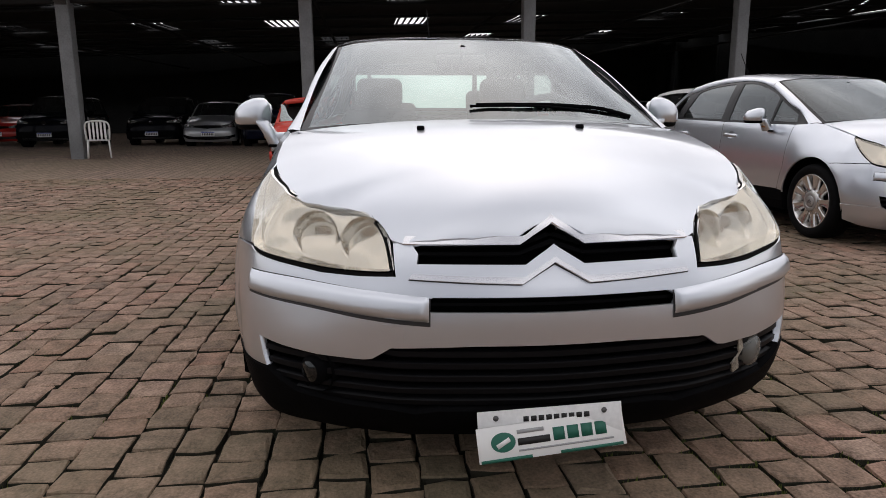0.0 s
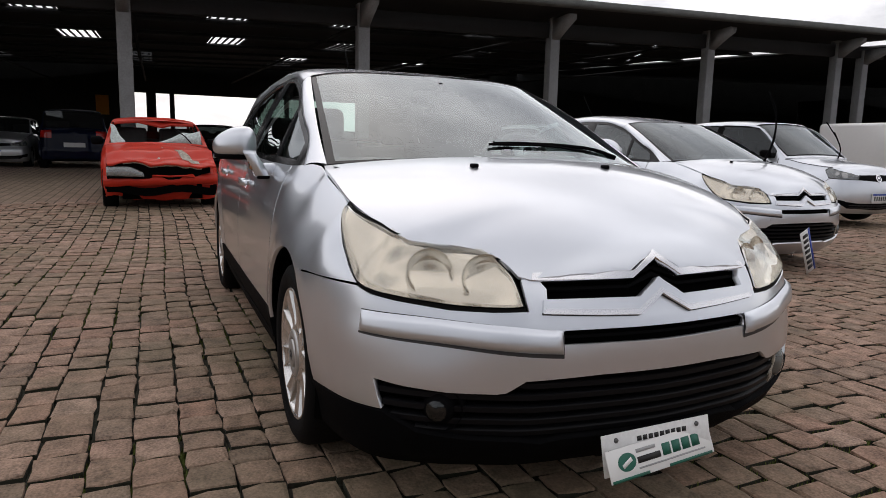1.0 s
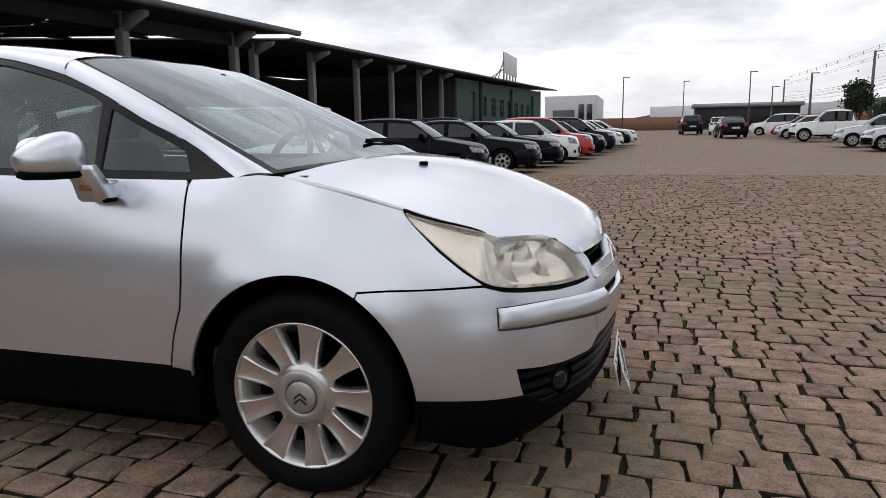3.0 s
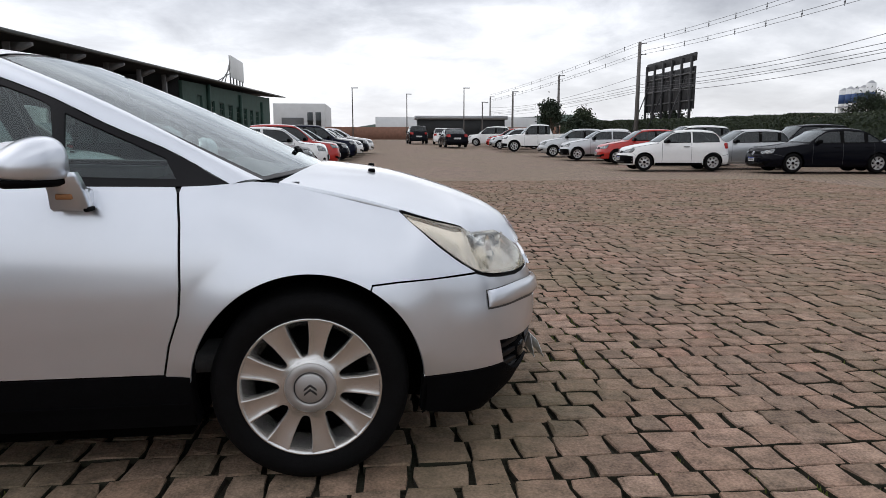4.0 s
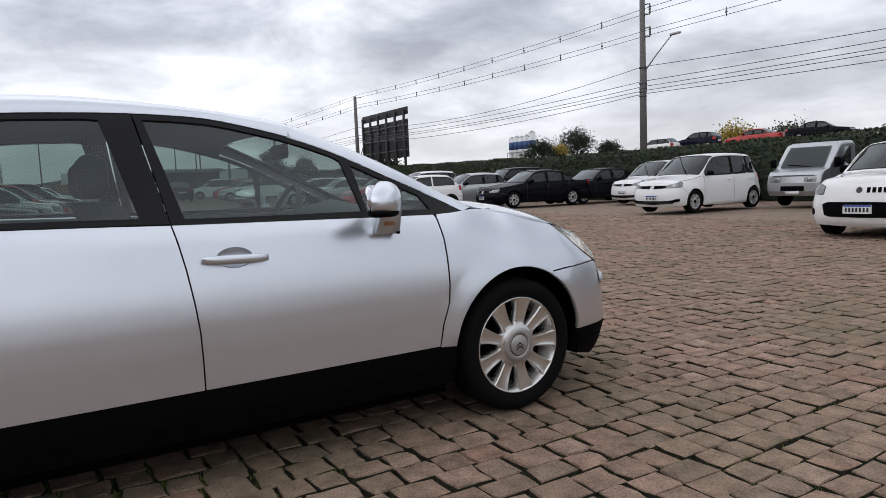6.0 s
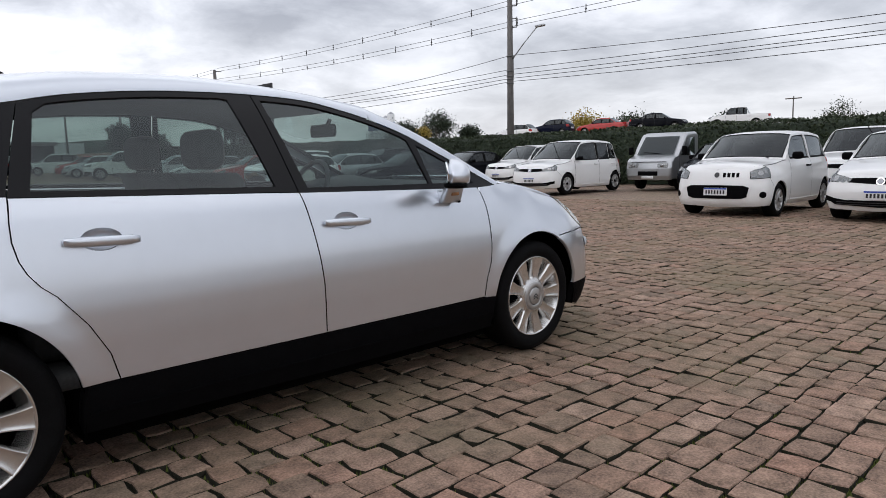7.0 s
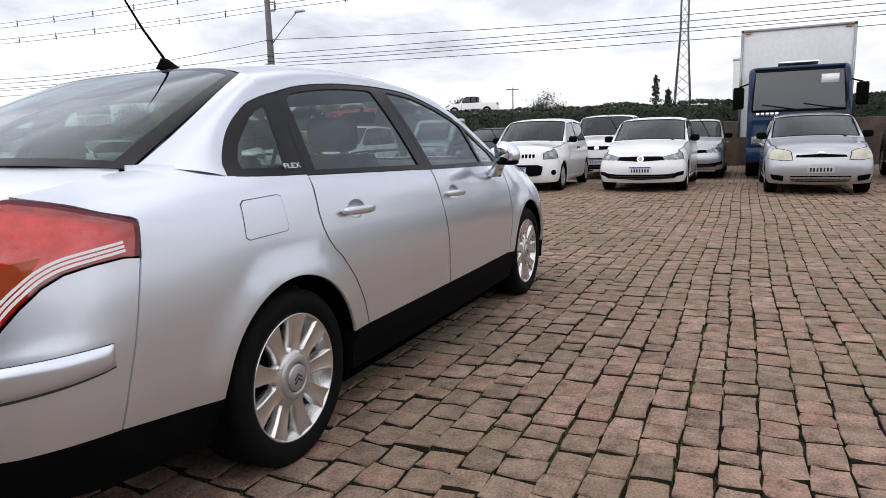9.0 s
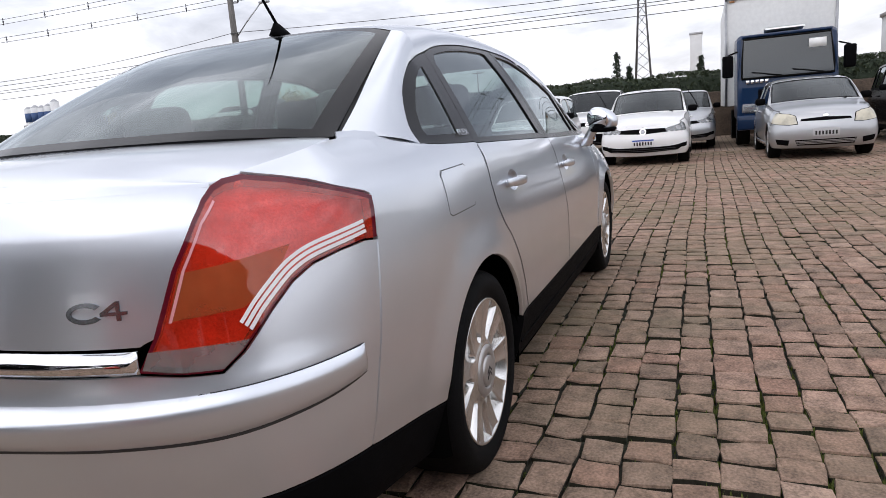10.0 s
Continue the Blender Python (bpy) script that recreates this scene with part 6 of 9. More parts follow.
        for z in (0.265, 0.288, 0.311):
            add("intake_slat", mirror_loop([(0, z + 0.005), (w * 0.53, z + 0.005), (w * 0.53, z - 0.005), (0, z - 0.005)]), base, 0.012, 0.006, two=False)
        z_pl, plate_m = 0.45, "plate_grey"
    add("number_plate", mirror_loop([(0, z_pl + 0.065), (0.2, z_pl + 0.065), (0.2, z_pl - 0.065), (0, z_pl - 0.065)]), M[plate_m], 0.02, 0.015, two=False)
    if plate_m == "plate_white":
        add("plate_band", mirror_loop([(0, z_pl + 0.063), (0.196, z_pl + 0.063), (0.196, z_pl + 0.038), (0, z_pl + 0.038)]), M["plate_blue"], 0.0215, 0.0, two=False)
    for k in range(7):
        c = -0.15 + 0.05 * k
        add("plate_bar", [(c - 0.014, z_pl + 0.023), (c + 0.014, z_pl + 0.023), (c + 0.014, z_pl - 0.04), (c - 0.014, z_pl - 0.04)], M["ink"], 0.0225, 0.0, two=False)
    # shut lines and sills
    ss = np.linspace(s2 - 0.02, s_c, 9)
    add("bonnet_seam", [(float(q), float(line(q)) - 0.003) for q in ss] + [(float(q), float(line(q)) - 0.013) for q in ss[::-1]], M["trim_dark"], 0.0018, 0.0)
    s_a = s_of(fa[0] + ar * 0.86)
    add("bumper_seam", [(s2 - 0.03, nose - 0.095), (s2 - 0.03, nose - 0.105), (s_a, r_tyre + 0.215), (s_a, r_tyre + 0.225)], M["trim_dark"], 0.0018, 0.0)
    s_b, s_r = s_of(ra[0] - ar * 0.86), skin.near(xr + 0.22, w * 0.92)
    add("bumper_seam", [(s_b, r_tyre + 0.225), (s_b, r_tyre + 0.215), (s_r + 0.2, 0.585), (s_r + 0.2, 0.595)], M["trim_dark"], 0.0018, 0.0)
    add("sill", [(s_of(fa[0] - ar - 0.02), bottom + 0.085), (s_of(ra[0] + ar + 0.02), bottom + 0.085), (s_of(ra[0] + ar + 0.02), bottom), (s_of(fa[0] - ar - 0.02), bottom)], M["plastic"] if dark_bumper else base, 0.008, 0.02)
    if face == "slim":
        add("fog_recess", [(w * 0.80, 0.385), (w * 1.0, 0.41), (w * 0.99, 0.335), (w * 0.83, 0.315)], M["plastic"], 0.004, 0.012, step=0.05)
    r1, r2 = skin.near(xr + 0.03, w * 0.6), skin.near(xr + 0.3, w * 0.95)
    hi = deck - 0.02 if not hatch else belt + 0.02
    add("tail_lamp", [(r1, hi - 0.2), (r1, hi), (r2 + 0.05, hi), (r2, hi - 0.04), (r2 + 0.05, hi - 0.2)], M["tail_far"], 0.006, 0.015)
    add("rear_plate", [(L - 0.26, 0.62), (L - 0.001, 0.62), (L - 0.001, 0.74), (L - 0.26, 0.74)], M["plate_grey"], 0.008, 0.01)
    if dark_bumper:
        add("bumper", mirror_loop([(0, 0.53), (w * 0.9, 0.53), (skin.near(fa[0] + ar + 0.05, w), 0.5), (skin.near(fa[0] + ar + 0.05, w), 0.25), (0, 0.24)]), M["plastic"], 0.004, 0.02, two=False)
    if doors:
        for x in ((cowl - 0.12, b_post, b_post - 1.0) if windows > 2 else (cowl - 0.12, b_post)):
            add("door_seam", [(s_of(x) - 0.005, float(line(s_of(x)))), (s_of(x) + 0.005, float(line(s_of(x)))), (s_of(x) + 0.005, bottom + 0.09), (s_of(x) - 0.005, bottom + 0.09)], M["trim_dark"], 0.0015, 0.0)
        for x in ((b_post + 0.18, b_post - 0.8) if windows > 2 else (b_post + 0.18,)):
            for sd in (-1, 1):
                y = -float(skin(s_of(x), belt - 0.12)[1])
                part("handle", box(x - 0.1, x + 0.1, sd * y - 0.028, sd * y + 0.028, belt - 0.135, belt - 0.105, 0.01), base if windows > 2 else M["plastic"], shell)
    for sd in (-1, 1):
        y = -float(skin(s_of(cowl - 0.3), belt + 0.05)[1]) + 0.11
        part("door_mirror", box(cowl - 0.36, cowl - 0.24, sd * y - 0.09, sd * y + 0.09, belt + 0.0, belt + 0.13, 0.045, 2), M["plastic"], car)
        for c in (fa, ra):
            wheel_part(car, (c[0], w - 0.035, r_tyre), sd, M[rims], r_tyre, r_tyre * 0.66, 7 if wheel_style == "open" else 9, 0.19, True, style="open")
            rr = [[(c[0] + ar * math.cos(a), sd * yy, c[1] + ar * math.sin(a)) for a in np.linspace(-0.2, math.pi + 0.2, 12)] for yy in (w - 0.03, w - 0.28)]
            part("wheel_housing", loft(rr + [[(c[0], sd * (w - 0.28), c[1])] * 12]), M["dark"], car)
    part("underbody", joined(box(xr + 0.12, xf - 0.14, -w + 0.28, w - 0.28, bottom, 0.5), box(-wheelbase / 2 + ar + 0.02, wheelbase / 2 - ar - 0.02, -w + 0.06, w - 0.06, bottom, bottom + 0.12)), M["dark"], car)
    part("cabin", joined(box(tail + 0.1, cowl - 0.02, -w + 0.13, w - 0.13, 0.5, belt - 0.05), box(roof_r + 0.1, roof_r + 0.3, -w + 0.2, w - 0.2, 0.6, belt + 0.12, 0.04), box(roof_f - 0.75, roof_f - 0.55, -w + 0.2, -0.1, 0.6, belt + 0.3, 0.05),
                         box(roof_f - 0.75, roof_f - 0.55, 0.1, w - 0.2, 0.6, belt + 0.3, 0.05)), M["cabin"], car)
    part("wiper", tube([(cowl + 0.06, 0.5, belt + 0.03), (cowl - 0.02, 0.1, belt + 0.07), (cowl + 0.02, -0.35, belt + 0.06)], 0.009, 5), M["plastic"], car)
    return car


def painted(car, old, fresh):
    """Gives one car another paint."""
    for o in car.children_recursive:
        for slot in o.material_slots if o.data else ():
            if slot.material == old:
                slot.link = "OBJECT"
                slot.material = fresh
    return car
# ---------- ground ----------
def ground_z(x, y):
    """Height of the yard: level round the saloon, rising gently far off and behind the hedge."""
    d = max(0.0, y - 22)
    z = 0.0165 * d if d < 60 else 0.99 + 0.004 * (d - 60)
    z += 0.022 * max(0.0, min(-4 - x, 14))
    if x > 25:
        t = min(1, (x - 25) / 14)
        z += 2.6 * t * t * (3 - 2 * t)
    return z


def sheet(name, xs, ys, material, lift=0.0):
    v = [(x, y, ground_z(x, y) + lift) for y in ys for x in xs]
    n = len(xs)
    q = [(j * n + i, j * n + i + 1, (j + 1) * n + i + 1, (j + 1) * n + i) for j in range(len(ys) - 1) for i in range(n - 1)]
    return part(name, (np.array(v), q, None), material)


def far_ground_material():
    m = mat("far_paving", (0.2, 0.165, 0.135), 0.9)
    nt = m.node_tree
    n, l = nt.nodes, nt.links
    p = n["Principled BSDF"]
    co, br, mp = n.new("ShaderNodeTexCoord"), n.new("ShaderNodeTexBrick"), n.new("ShaderNodeMapping")
    l.new(co.outputs["Object"], mp.inputs[0])
    l.new(mp.outputs[0], br.inputs["Vector"])
    br.inputs["Scale"].default_value = 1.0
    br.inputs["Brick Width"].default_value, br.inputs["Row Height"].default_value, br.inputs["Mortar Size"].default_value, br.inputs["Mortar Smooth"].default_value = 0.18, 0.144, 0.011, 0.4
    br.inputs["Color1"].default_value, br.inputs["Color2"].default_value, br.inputs["Mortar"].default_value = (0.335, 0.228, 0.172, 1), (0.205, 0.145, 0.11, 1), (0.03, 0.024, 0.015, 1)
    t1, t2, mx, mr = n.new("ShaderNodeTexNoise"), n.new("ShaderNodeTexNoise"), n.new("ShaderNodeMixRGB"), n.new("ShaderNodeMapRange")
    t1.inputs["Scale"].default_value, t1.inputs["Detail"].default_value = 0.35, 6
    l.new(co.outputs["Object"], t1.inputs["Vector"])
    mr.inputs[1].default_value, mr.inputs[2].default_value, mr.inputs[3].default_value, mr.inputs[4].default_value = 0.35, 0.65, 0.0, 0.55
    l.new(t1.outputs[0], mr.inputs[0])
    l.new(mr.outputs[0], mx.inputs[0])
    l.new(br.outputs[0], mx.inputs[1])
    mx.inputs[2].default_value = (0.20, 0.160, 0.098, 1)
    l.new(mx.outputs[0], p.inputs["Base Color"])
    b = n.new("ShaderNodeBump")
    b.inputs["Strength"].default_value, b.inputs["Distance"].default_value = 0.6, 0.015
    inv = n.new("ShaderNodeMath")
    inv.operation = "SUBTRACT"
    inv.inputs[0].default_value = 1.0
    l.new(br.outputs[1], inv.inputs[1])
    l.new(inv.outputs[0], b.inputs["Height"])
    l.new(b.outputs[0], p.inputs["Normal"])
    return m


far_ground_material()
axis_x = [-900, -400, -200, -100, -60, -40] + list(np.arange(-30, 50, 2.0)) + [52, 60, 80, 120, 200, 400, 900]
axis_y = [-900, -400, -200, -100, -60, -40] + list(np.arange(-30, 90, 2.0)) + [95, 110, 140, 200, 300, 500, 900]
ground = tagged(sheet("ground", axis_x, axis_y, M["far_paving"], -0.036), "cobbled yard of worn reddish-brown stone setts", "ground", kind="structure")
SETT_X, SETT_Y = (-8.0, 13.0), (-6.5, 14.5)
bed = sheet("joint_bed", list(np.linspace(SETT_X[0], SETT_X[1], 22)), list(np.linspace(SETT_Y[0], SETT_Y[1], 20)), M["joint"], -0.026)
bed.parent = ground

# ---------- the open shed ----------
SHED_X = -13.0
FLOOR_Z = 0.2


def eave_z(y):
    return 4.52 + 0.031 * y


def column(x, y, top, z0=FLOOR_Z, w=0.30, name="column"):
    c = part(name, box(x - w / 2, x + w / 2, y - w / 2, y + w / 2, z0 - 0.2, top, 0.02), M["column_paint"])
    return tagged(c, "light grey square concrete column of the open shed", "column", "shed columns", kind="structure")


for y in (-12.7, -7.2, -1.8, 3.58, 9.1, 14.8, 20.6):
    c = column(SHED_X, y, eave_z(y) - 0.1)
    part("bracket", loft([[(SHED_X + dx, y - 0.12, eave_z(y) - 0.16 + dz), (SHED_X + dx, y + 0.12, eave_z(y) - 0.16 + dz), (SHED_X + dx, y + 0.12, eave_z(y) - 0.16 - h + dz), (SHED_X + dx, y - 0.12, eave_z(y) - 0.16 - h + dz)] for dx, dz, h in ((0.1, 0, 0.55), (0.5, 0.03, 0.35), (0.95, 0.05, 0.14))], True, True), M["column_paint"], c)
for y in (21.95, 26.9, 32.1, 37.4, 42.8, 48.1):
    top = 4.15 + 0.031 * y
    c = column(SHED_X, y, top)
    part("bracket", loft([[(SHED_X + dx, y - 0.12, top), (SHED_X + dx, y + 0.12, top), (SHED_X + dx, y + 0.12, top - h), (SHED_X + dx, y - 0.12, top - h)] for dx, h in ((0.1, 0.5), (0.5, 0.32), (0.95, 0.12))], True, True), M["column_paint"], c)


def roof_slab(name, y0, y1, e0, e1, x_front, x_back, rise, label):
    """A pitched sheet roof with a front gutter and purlins."""
    r = part(name, loft([[(x_front, y0, e0), (x_front, y0, e0 + 0.07), (x_back, y0, e0 + rise + 0.07), (x_back, y0, e0 + rise)], [(x_front, y1, e1), (x_front, y1, e1 + 0.07), (x_back, y1, e1 + rise + 0.07), (x_back, y1, e1 + rise)]], True, True), M["roof_sheet"])
    tagged(r, label, "roof", kind="structure")
    part("gutter", loft([[(x_front - 0.02, y, e - 0.05), (x_front + 0.12, y, e - 0.03), (x_front + 0.13, y, e + 0.10), (x_front - 0.02, y, e + 0.10)] for y, e in ((y0 - 0.02, e0), (y1 + 0.02, e1))], True, True), M["eave"], r)
    # second sheet below the roof, coloured as its shaded underside
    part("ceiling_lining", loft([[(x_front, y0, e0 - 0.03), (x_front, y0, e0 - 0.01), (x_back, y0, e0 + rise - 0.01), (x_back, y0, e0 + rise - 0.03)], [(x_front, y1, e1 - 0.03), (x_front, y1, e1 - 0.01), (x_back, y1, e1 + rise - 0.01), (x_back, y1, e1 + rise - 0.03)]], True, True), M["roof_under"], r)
    return r


# translucent strips let daylight through real openings between roof bays
def shed_roof():
    x0, x1 = SHED_X + 1.3, -46.0
    rise = 1.6
    bays = []
    r = new("shed_roof")
    tagged(r, "dark sheet-metal roof of a long open shed with small skylights", "roof", kind="structure")
    y0, y1 = -40.0, 23.0
    sky = [(-18.0, y, 1.5, 0.62) for y in (-20.3, -15, -9.6, -4.3, 0.95, 4.8, 9.7, 15.0)] + [(-26.3, y, 2.2, 0.68) for y in (-20, -14.4, -9.0, -3.8, 1.6, 6.6, 12.8, 19.6)] + [(-37.0, y, 3.0, 0.75) for y in (-17.0, -9.0, -2.0, 6.0, 13.0)]
    outline = [(x1, y0), (x0, y0), (x0, y1), (x1, y1)]
    holes = [[(x - a, y - b), (x + a, y - b), (x + a, y + b), (x - a, y + b)] for x, y, a, b in sky]

    for k in range(8):
        a, b = (-17.2 - 1.2 * k, 16.6 + 0.70 * k), (-18.1 - 1.2 * k, 17.12 + 0.70 * k)
        holes.append([(a[0], a[1]), (b[0], b[1]), (b[0] + 0.09, b[1] + 0.16), (a[0] + 0.09, a[1] + 0.16)])

    def f(x, y, dz=0.0):
        return np.stack([x, y, eave_z(y) + 0.05 + (x0 - x) / (x0 - x1) * rise + dz], -1)
    part("roof_sheet", panel_data(f, outline, holes, 4.0, 0.0, 2.0), M["roof_sheet"], r)
    # underside sheet, with the shade inside the shed in its colour
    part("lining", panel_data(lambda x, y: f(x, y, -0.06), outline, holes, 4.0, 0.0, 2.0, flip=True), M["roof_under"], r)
    for x, y, a, b in sky:
        for k in range(5):
            yy = y - b + (k + 0.5) * 2 * b / 5
            p, p2 = (f(np.array([xx]), np.array([yy]))[0] for xx in (x - a, x + a * 0.4))
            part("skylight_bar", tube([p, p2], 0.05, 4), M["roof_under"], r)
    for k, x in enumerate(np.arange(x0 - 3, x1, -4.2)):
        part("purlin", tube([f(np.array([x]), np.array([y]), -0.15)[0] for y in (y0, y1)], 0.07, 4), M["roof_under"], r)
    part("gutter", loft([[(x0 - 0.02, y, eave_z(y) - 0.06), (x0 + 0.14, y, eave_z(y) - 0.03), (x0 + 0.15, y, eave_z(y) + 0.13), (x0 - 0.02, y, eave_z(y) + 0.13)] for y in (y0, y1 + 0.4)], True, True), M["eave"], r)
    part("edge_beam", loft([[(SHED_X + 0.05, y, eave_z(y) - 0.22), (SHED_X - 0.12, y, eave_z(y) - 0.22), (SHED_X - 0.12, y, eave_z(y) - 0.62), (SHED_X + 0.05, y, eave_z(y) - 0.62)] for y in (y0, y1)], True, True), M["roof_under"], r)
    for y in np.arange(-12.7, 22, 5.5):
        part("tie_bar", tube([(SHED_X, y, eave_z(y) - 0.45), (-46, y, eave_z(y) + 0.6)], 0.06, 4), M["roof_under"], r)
    return r


shed_roof()
second = roof_slab("lower_shed_roof", 23.3, 110.0, 4.32 + 0.031 * 23.3, 4.32 + 0.031 * 110, SHED_X + 1.0, -40.0, 1.6, "dark sheet roof of the lower long shed")
# the dimness of these walls is in their colour
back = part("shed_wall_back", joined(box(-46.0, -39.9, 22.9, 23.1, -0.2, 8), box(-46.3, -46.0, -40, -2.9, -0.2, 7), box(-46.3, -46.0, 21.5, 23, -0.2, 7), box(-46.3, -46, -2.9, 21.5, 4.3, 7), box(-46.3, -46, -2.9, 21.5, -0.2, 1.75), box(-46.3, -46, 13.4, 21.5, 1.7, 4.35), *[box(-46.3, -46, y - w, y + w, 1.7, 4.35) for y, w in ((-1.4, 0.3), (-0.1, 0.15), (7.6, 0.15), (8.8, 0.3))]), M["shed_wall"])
tagged(part("orange_board", box(-45.98, -45.9, -4.72, -3.95, 2.75, 4.0, 0.01), M["orange_sign"]), "orange board on the rear wall of the shed", "board")
tagged(back, "dim grey rear wall of the shed", "wall", kind="structure")
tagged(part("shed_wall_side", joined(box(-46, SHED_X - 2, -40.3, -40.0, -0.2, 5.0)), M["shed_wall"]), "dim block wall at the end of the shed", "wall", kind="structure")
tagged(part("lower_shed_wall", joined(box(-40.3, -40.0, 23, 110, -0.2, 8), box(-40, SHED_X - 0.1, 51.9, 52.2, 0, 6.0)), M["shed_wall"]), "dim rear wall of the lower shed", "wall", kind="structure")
low_wall = part("parapet_wall", box(SHED_X - 0.12, SHED_X + 0.12, 27.2, 51.9, 0.2, 1.75, 0.02), M["concrete"])
tagged(low_wall, "low weathered concrete wall between shed columns", "wall", kind="structure")
# added wall out of view, there only as a dark reflection for the cars
tagged(part("boundary_wall", box(-12.0, 24.0, -15.3, -15.0, -0.2, 1.1, 0.03), M["boundary"]), "added plain wall out of view that darkens reflections in the cars", "wall", kind="structure")
tagged(part("bank_wall", box(21.55, 21.85, -14.0, 0.6, -0.1, 1.45, 0.04), M["bank"]), "weathered brown earth and stone bank under the hedge", "wall", kind="structure")
green = thing("green_building", "dark green single-storey building with a row of small-paned windows", "building")
y_a, y_b = 51.9, 98.0
wins = [(60.5 + 4.2 * k + 0.2, 62.9 + 4.2 * k) for k in range(8)]
outline = [(y_a, 0.6), (y_b, 0.6), (y_b, 6.9), (y_a, 5.6)]
holes = [[(a, 2.7), (b, 2.7), (b, 4.6), (a, 4.6)] for a, b in wins] + [[(56.4, 1.2), (58.2, 1.2), (58.2, 4.8), (56.4, 4.8)]]
part("wall", panel_data(lambda y, z: np.stack([SHED_X + 0.2 + 0 * y, y, z], -1), outline, holes, 3, 0.25, 1.5), M["green_wall"], green)
part("door", box(SHED_X - 0.05, SHED_X + 0.02, 56.4, 58.2, 1.0, 4.8), M["green_wall"], green)
for a, b in wins:
    w = part("window", box(SHED_X - 0.06, SHED_X - 0.02, a, b, 2.7, 4.6), M["lamp_far"], green)
    part("window_frame", joined(*[box(SHED_X - 0.02, SHED_X + 0.06, a + k * (b - a) / 3 - 0.05, a + k * (b - a) / 3 + 0.05, 2.7, 4.6) for k in range(4)], *[box(SHED_X - 0.02, SHED_X + 0.06, a, b, z - 0.04, z + 0.04) for z in (2.74, 3.4, 4.0, 4.56)]), M["green_wall"], w)
for y in (60, 75, 90):
    part("pier", box(SHED_X + 0.2, SHED_X + 0.5, y - 0.2, y + 0.2, 0.6, 5.9), M["green_wall"], green)
part("base_course", box(SHED_X + 0.2, SHED_X + 0.35, y_a, y_b, 0.4, 1.7), M["brick_wall"], green)
part("end_wall", box(-32, SHED_X + 0.2, y_b, y_b + 0.3, 0.5, 7.0), M["green_wall"], green)

# sign on the green roof
sign = thing("roof_sign", "blank pale signboard on a dark steel frame on the roof", "sign")
part("board", box(-14.6, -14.45, 80.0, 88.0, 8.3, 10.8, 0.05), M["box_white"], sign)
for y in (80.2, 82, 84, 86, 87.8):
    part("post", box(-14.7, -14.55, y - 0.08, y + 0.08, 6.6, 10.8), M["steel"], sign)
for y in (74, 76.5, 79):
    part("brace", tube([(-14.6, 80.1, 10.0 - (79 - y) * 0.25), (-14.6, y - 3, 6.8)], 0.06, 5), M["steel"], sign)
house = thing("white_building", "plain white flat-roofed commercial building beyond the yard", "building")
part("wall", box(-16, -6.5, 125, 145, 0.5, 7.6, 0.05), M["white_wall"], house)
part("door", box(-14.5, -10.5, 124.8, 125, 0.8, 5.0), M["steel"], house)
for x in (-9.3, -7.8):
    part("window", box(x - 0.5, x + 0.5, 124.85, 125.02, 3.0, 6.0), M["far_glass"], house)
far_wall = part("far_wall", box(-5, 40, 100, 100.4, 0.8, 2.9), M["brick_wall"])
tagged(far_wall, "low brown boundary wall at the far end of the yard", "wall", kind="structure")
tagged(part("white_fence_wall", box(3, 40, 150, 150.5, 1.0, 6.0), M["white_wall"]), "long low pale building in the distance", "building", kind="structure")

# ---------- distance ----------
def hills(name, r, a0, a1, base, amp, seed):
    rows = [[], [], []]
    for a in np.linspace(a0, a1, 120):
        h = base + amp * (noise.noise(Vector((a * 0.06, seed, 0))) + 0.5 * noise.noise(Vector((a * 0.21, seed, 3))) + 0.12 * noise.noise(Vector((a * 1.9, seed, 5))))
        c, s = math.cos(radians(a)), math.sin(radians(a))
        rows[0].append((r * c, r * s, -5))
        rows[1].append((r * 1.02 * c, r * 1.02 * s, h * 0.7))
        rows[2].append((r * 1.06 * c, r * 1.06 * s, h))
    h = part(name, loft([r_[::-1] for r_ in rows]), M["hill"])
    return tagged(h, "hazy wooded hills along the horizon", "hills", kind="structure")


hills("backdrop", 520, -40, 110, 15, 11, 2.0)
# ---------- cars ----------
hero = build_saloon()
twin = copy_thing(hero, pose(-2.82, 4.07, 0, 0, 0, 1.5))
tagged(twin, "second silver saloon of the same model with a dangling number plate", "car")
for o in twin.children_recursive:
    if o.name.startswith("front_lip"):
        o.data = o.data.copy()
        o.data.materials[0] = M["silver"]
for o in list(twin.children_recursive):
    kind = o.name.split(".")[0]
    if kind in ("window", "pane"):
        o.material_slots[0].link = "OBJECT"
        o.material_slots[0].material = M["tint_dark"]
    if kind.startswith("wiper"):
        bpy.data.objects.remove(o)
raised = part("wiper", tube(smooth_line([(1.28, 0.50, 0.975), (1.31, 0.57, 1.18), (1.30, 0.60, 1.42), (1.25, 0.53, 1.68)], 5), [0.012] * 8 + [0.009] * 8, 6), M["plastic"], twin, "wiper arm standing up off the glass")
part("wiper_blade", tube(smooth_line([(1.305, 0.602, 1.36), (1.29, 0.585, 1.54), (1.242, 0.525, 1.70)], 4), 0.010, 5), M["plastic"], raised)
plate = thing("loose_number_plate", "white number plate with a blue edge hanging loose from a bumper", "number plate", m=pose(-0.43, 3.95, 0.22, 0, 0, 0))
pm = Matrix.Rotation(radians(97), 4, "Z") @ Matrix.Rotation(radians(90), 4, "X") @ Matrix.Rotation(radians(-66), 4, "Z")
part("plate", moved(box(-0.2, 0.2, -0.065, 0.065, -0.002, 0.002), pm), M["plate_white"], plate)
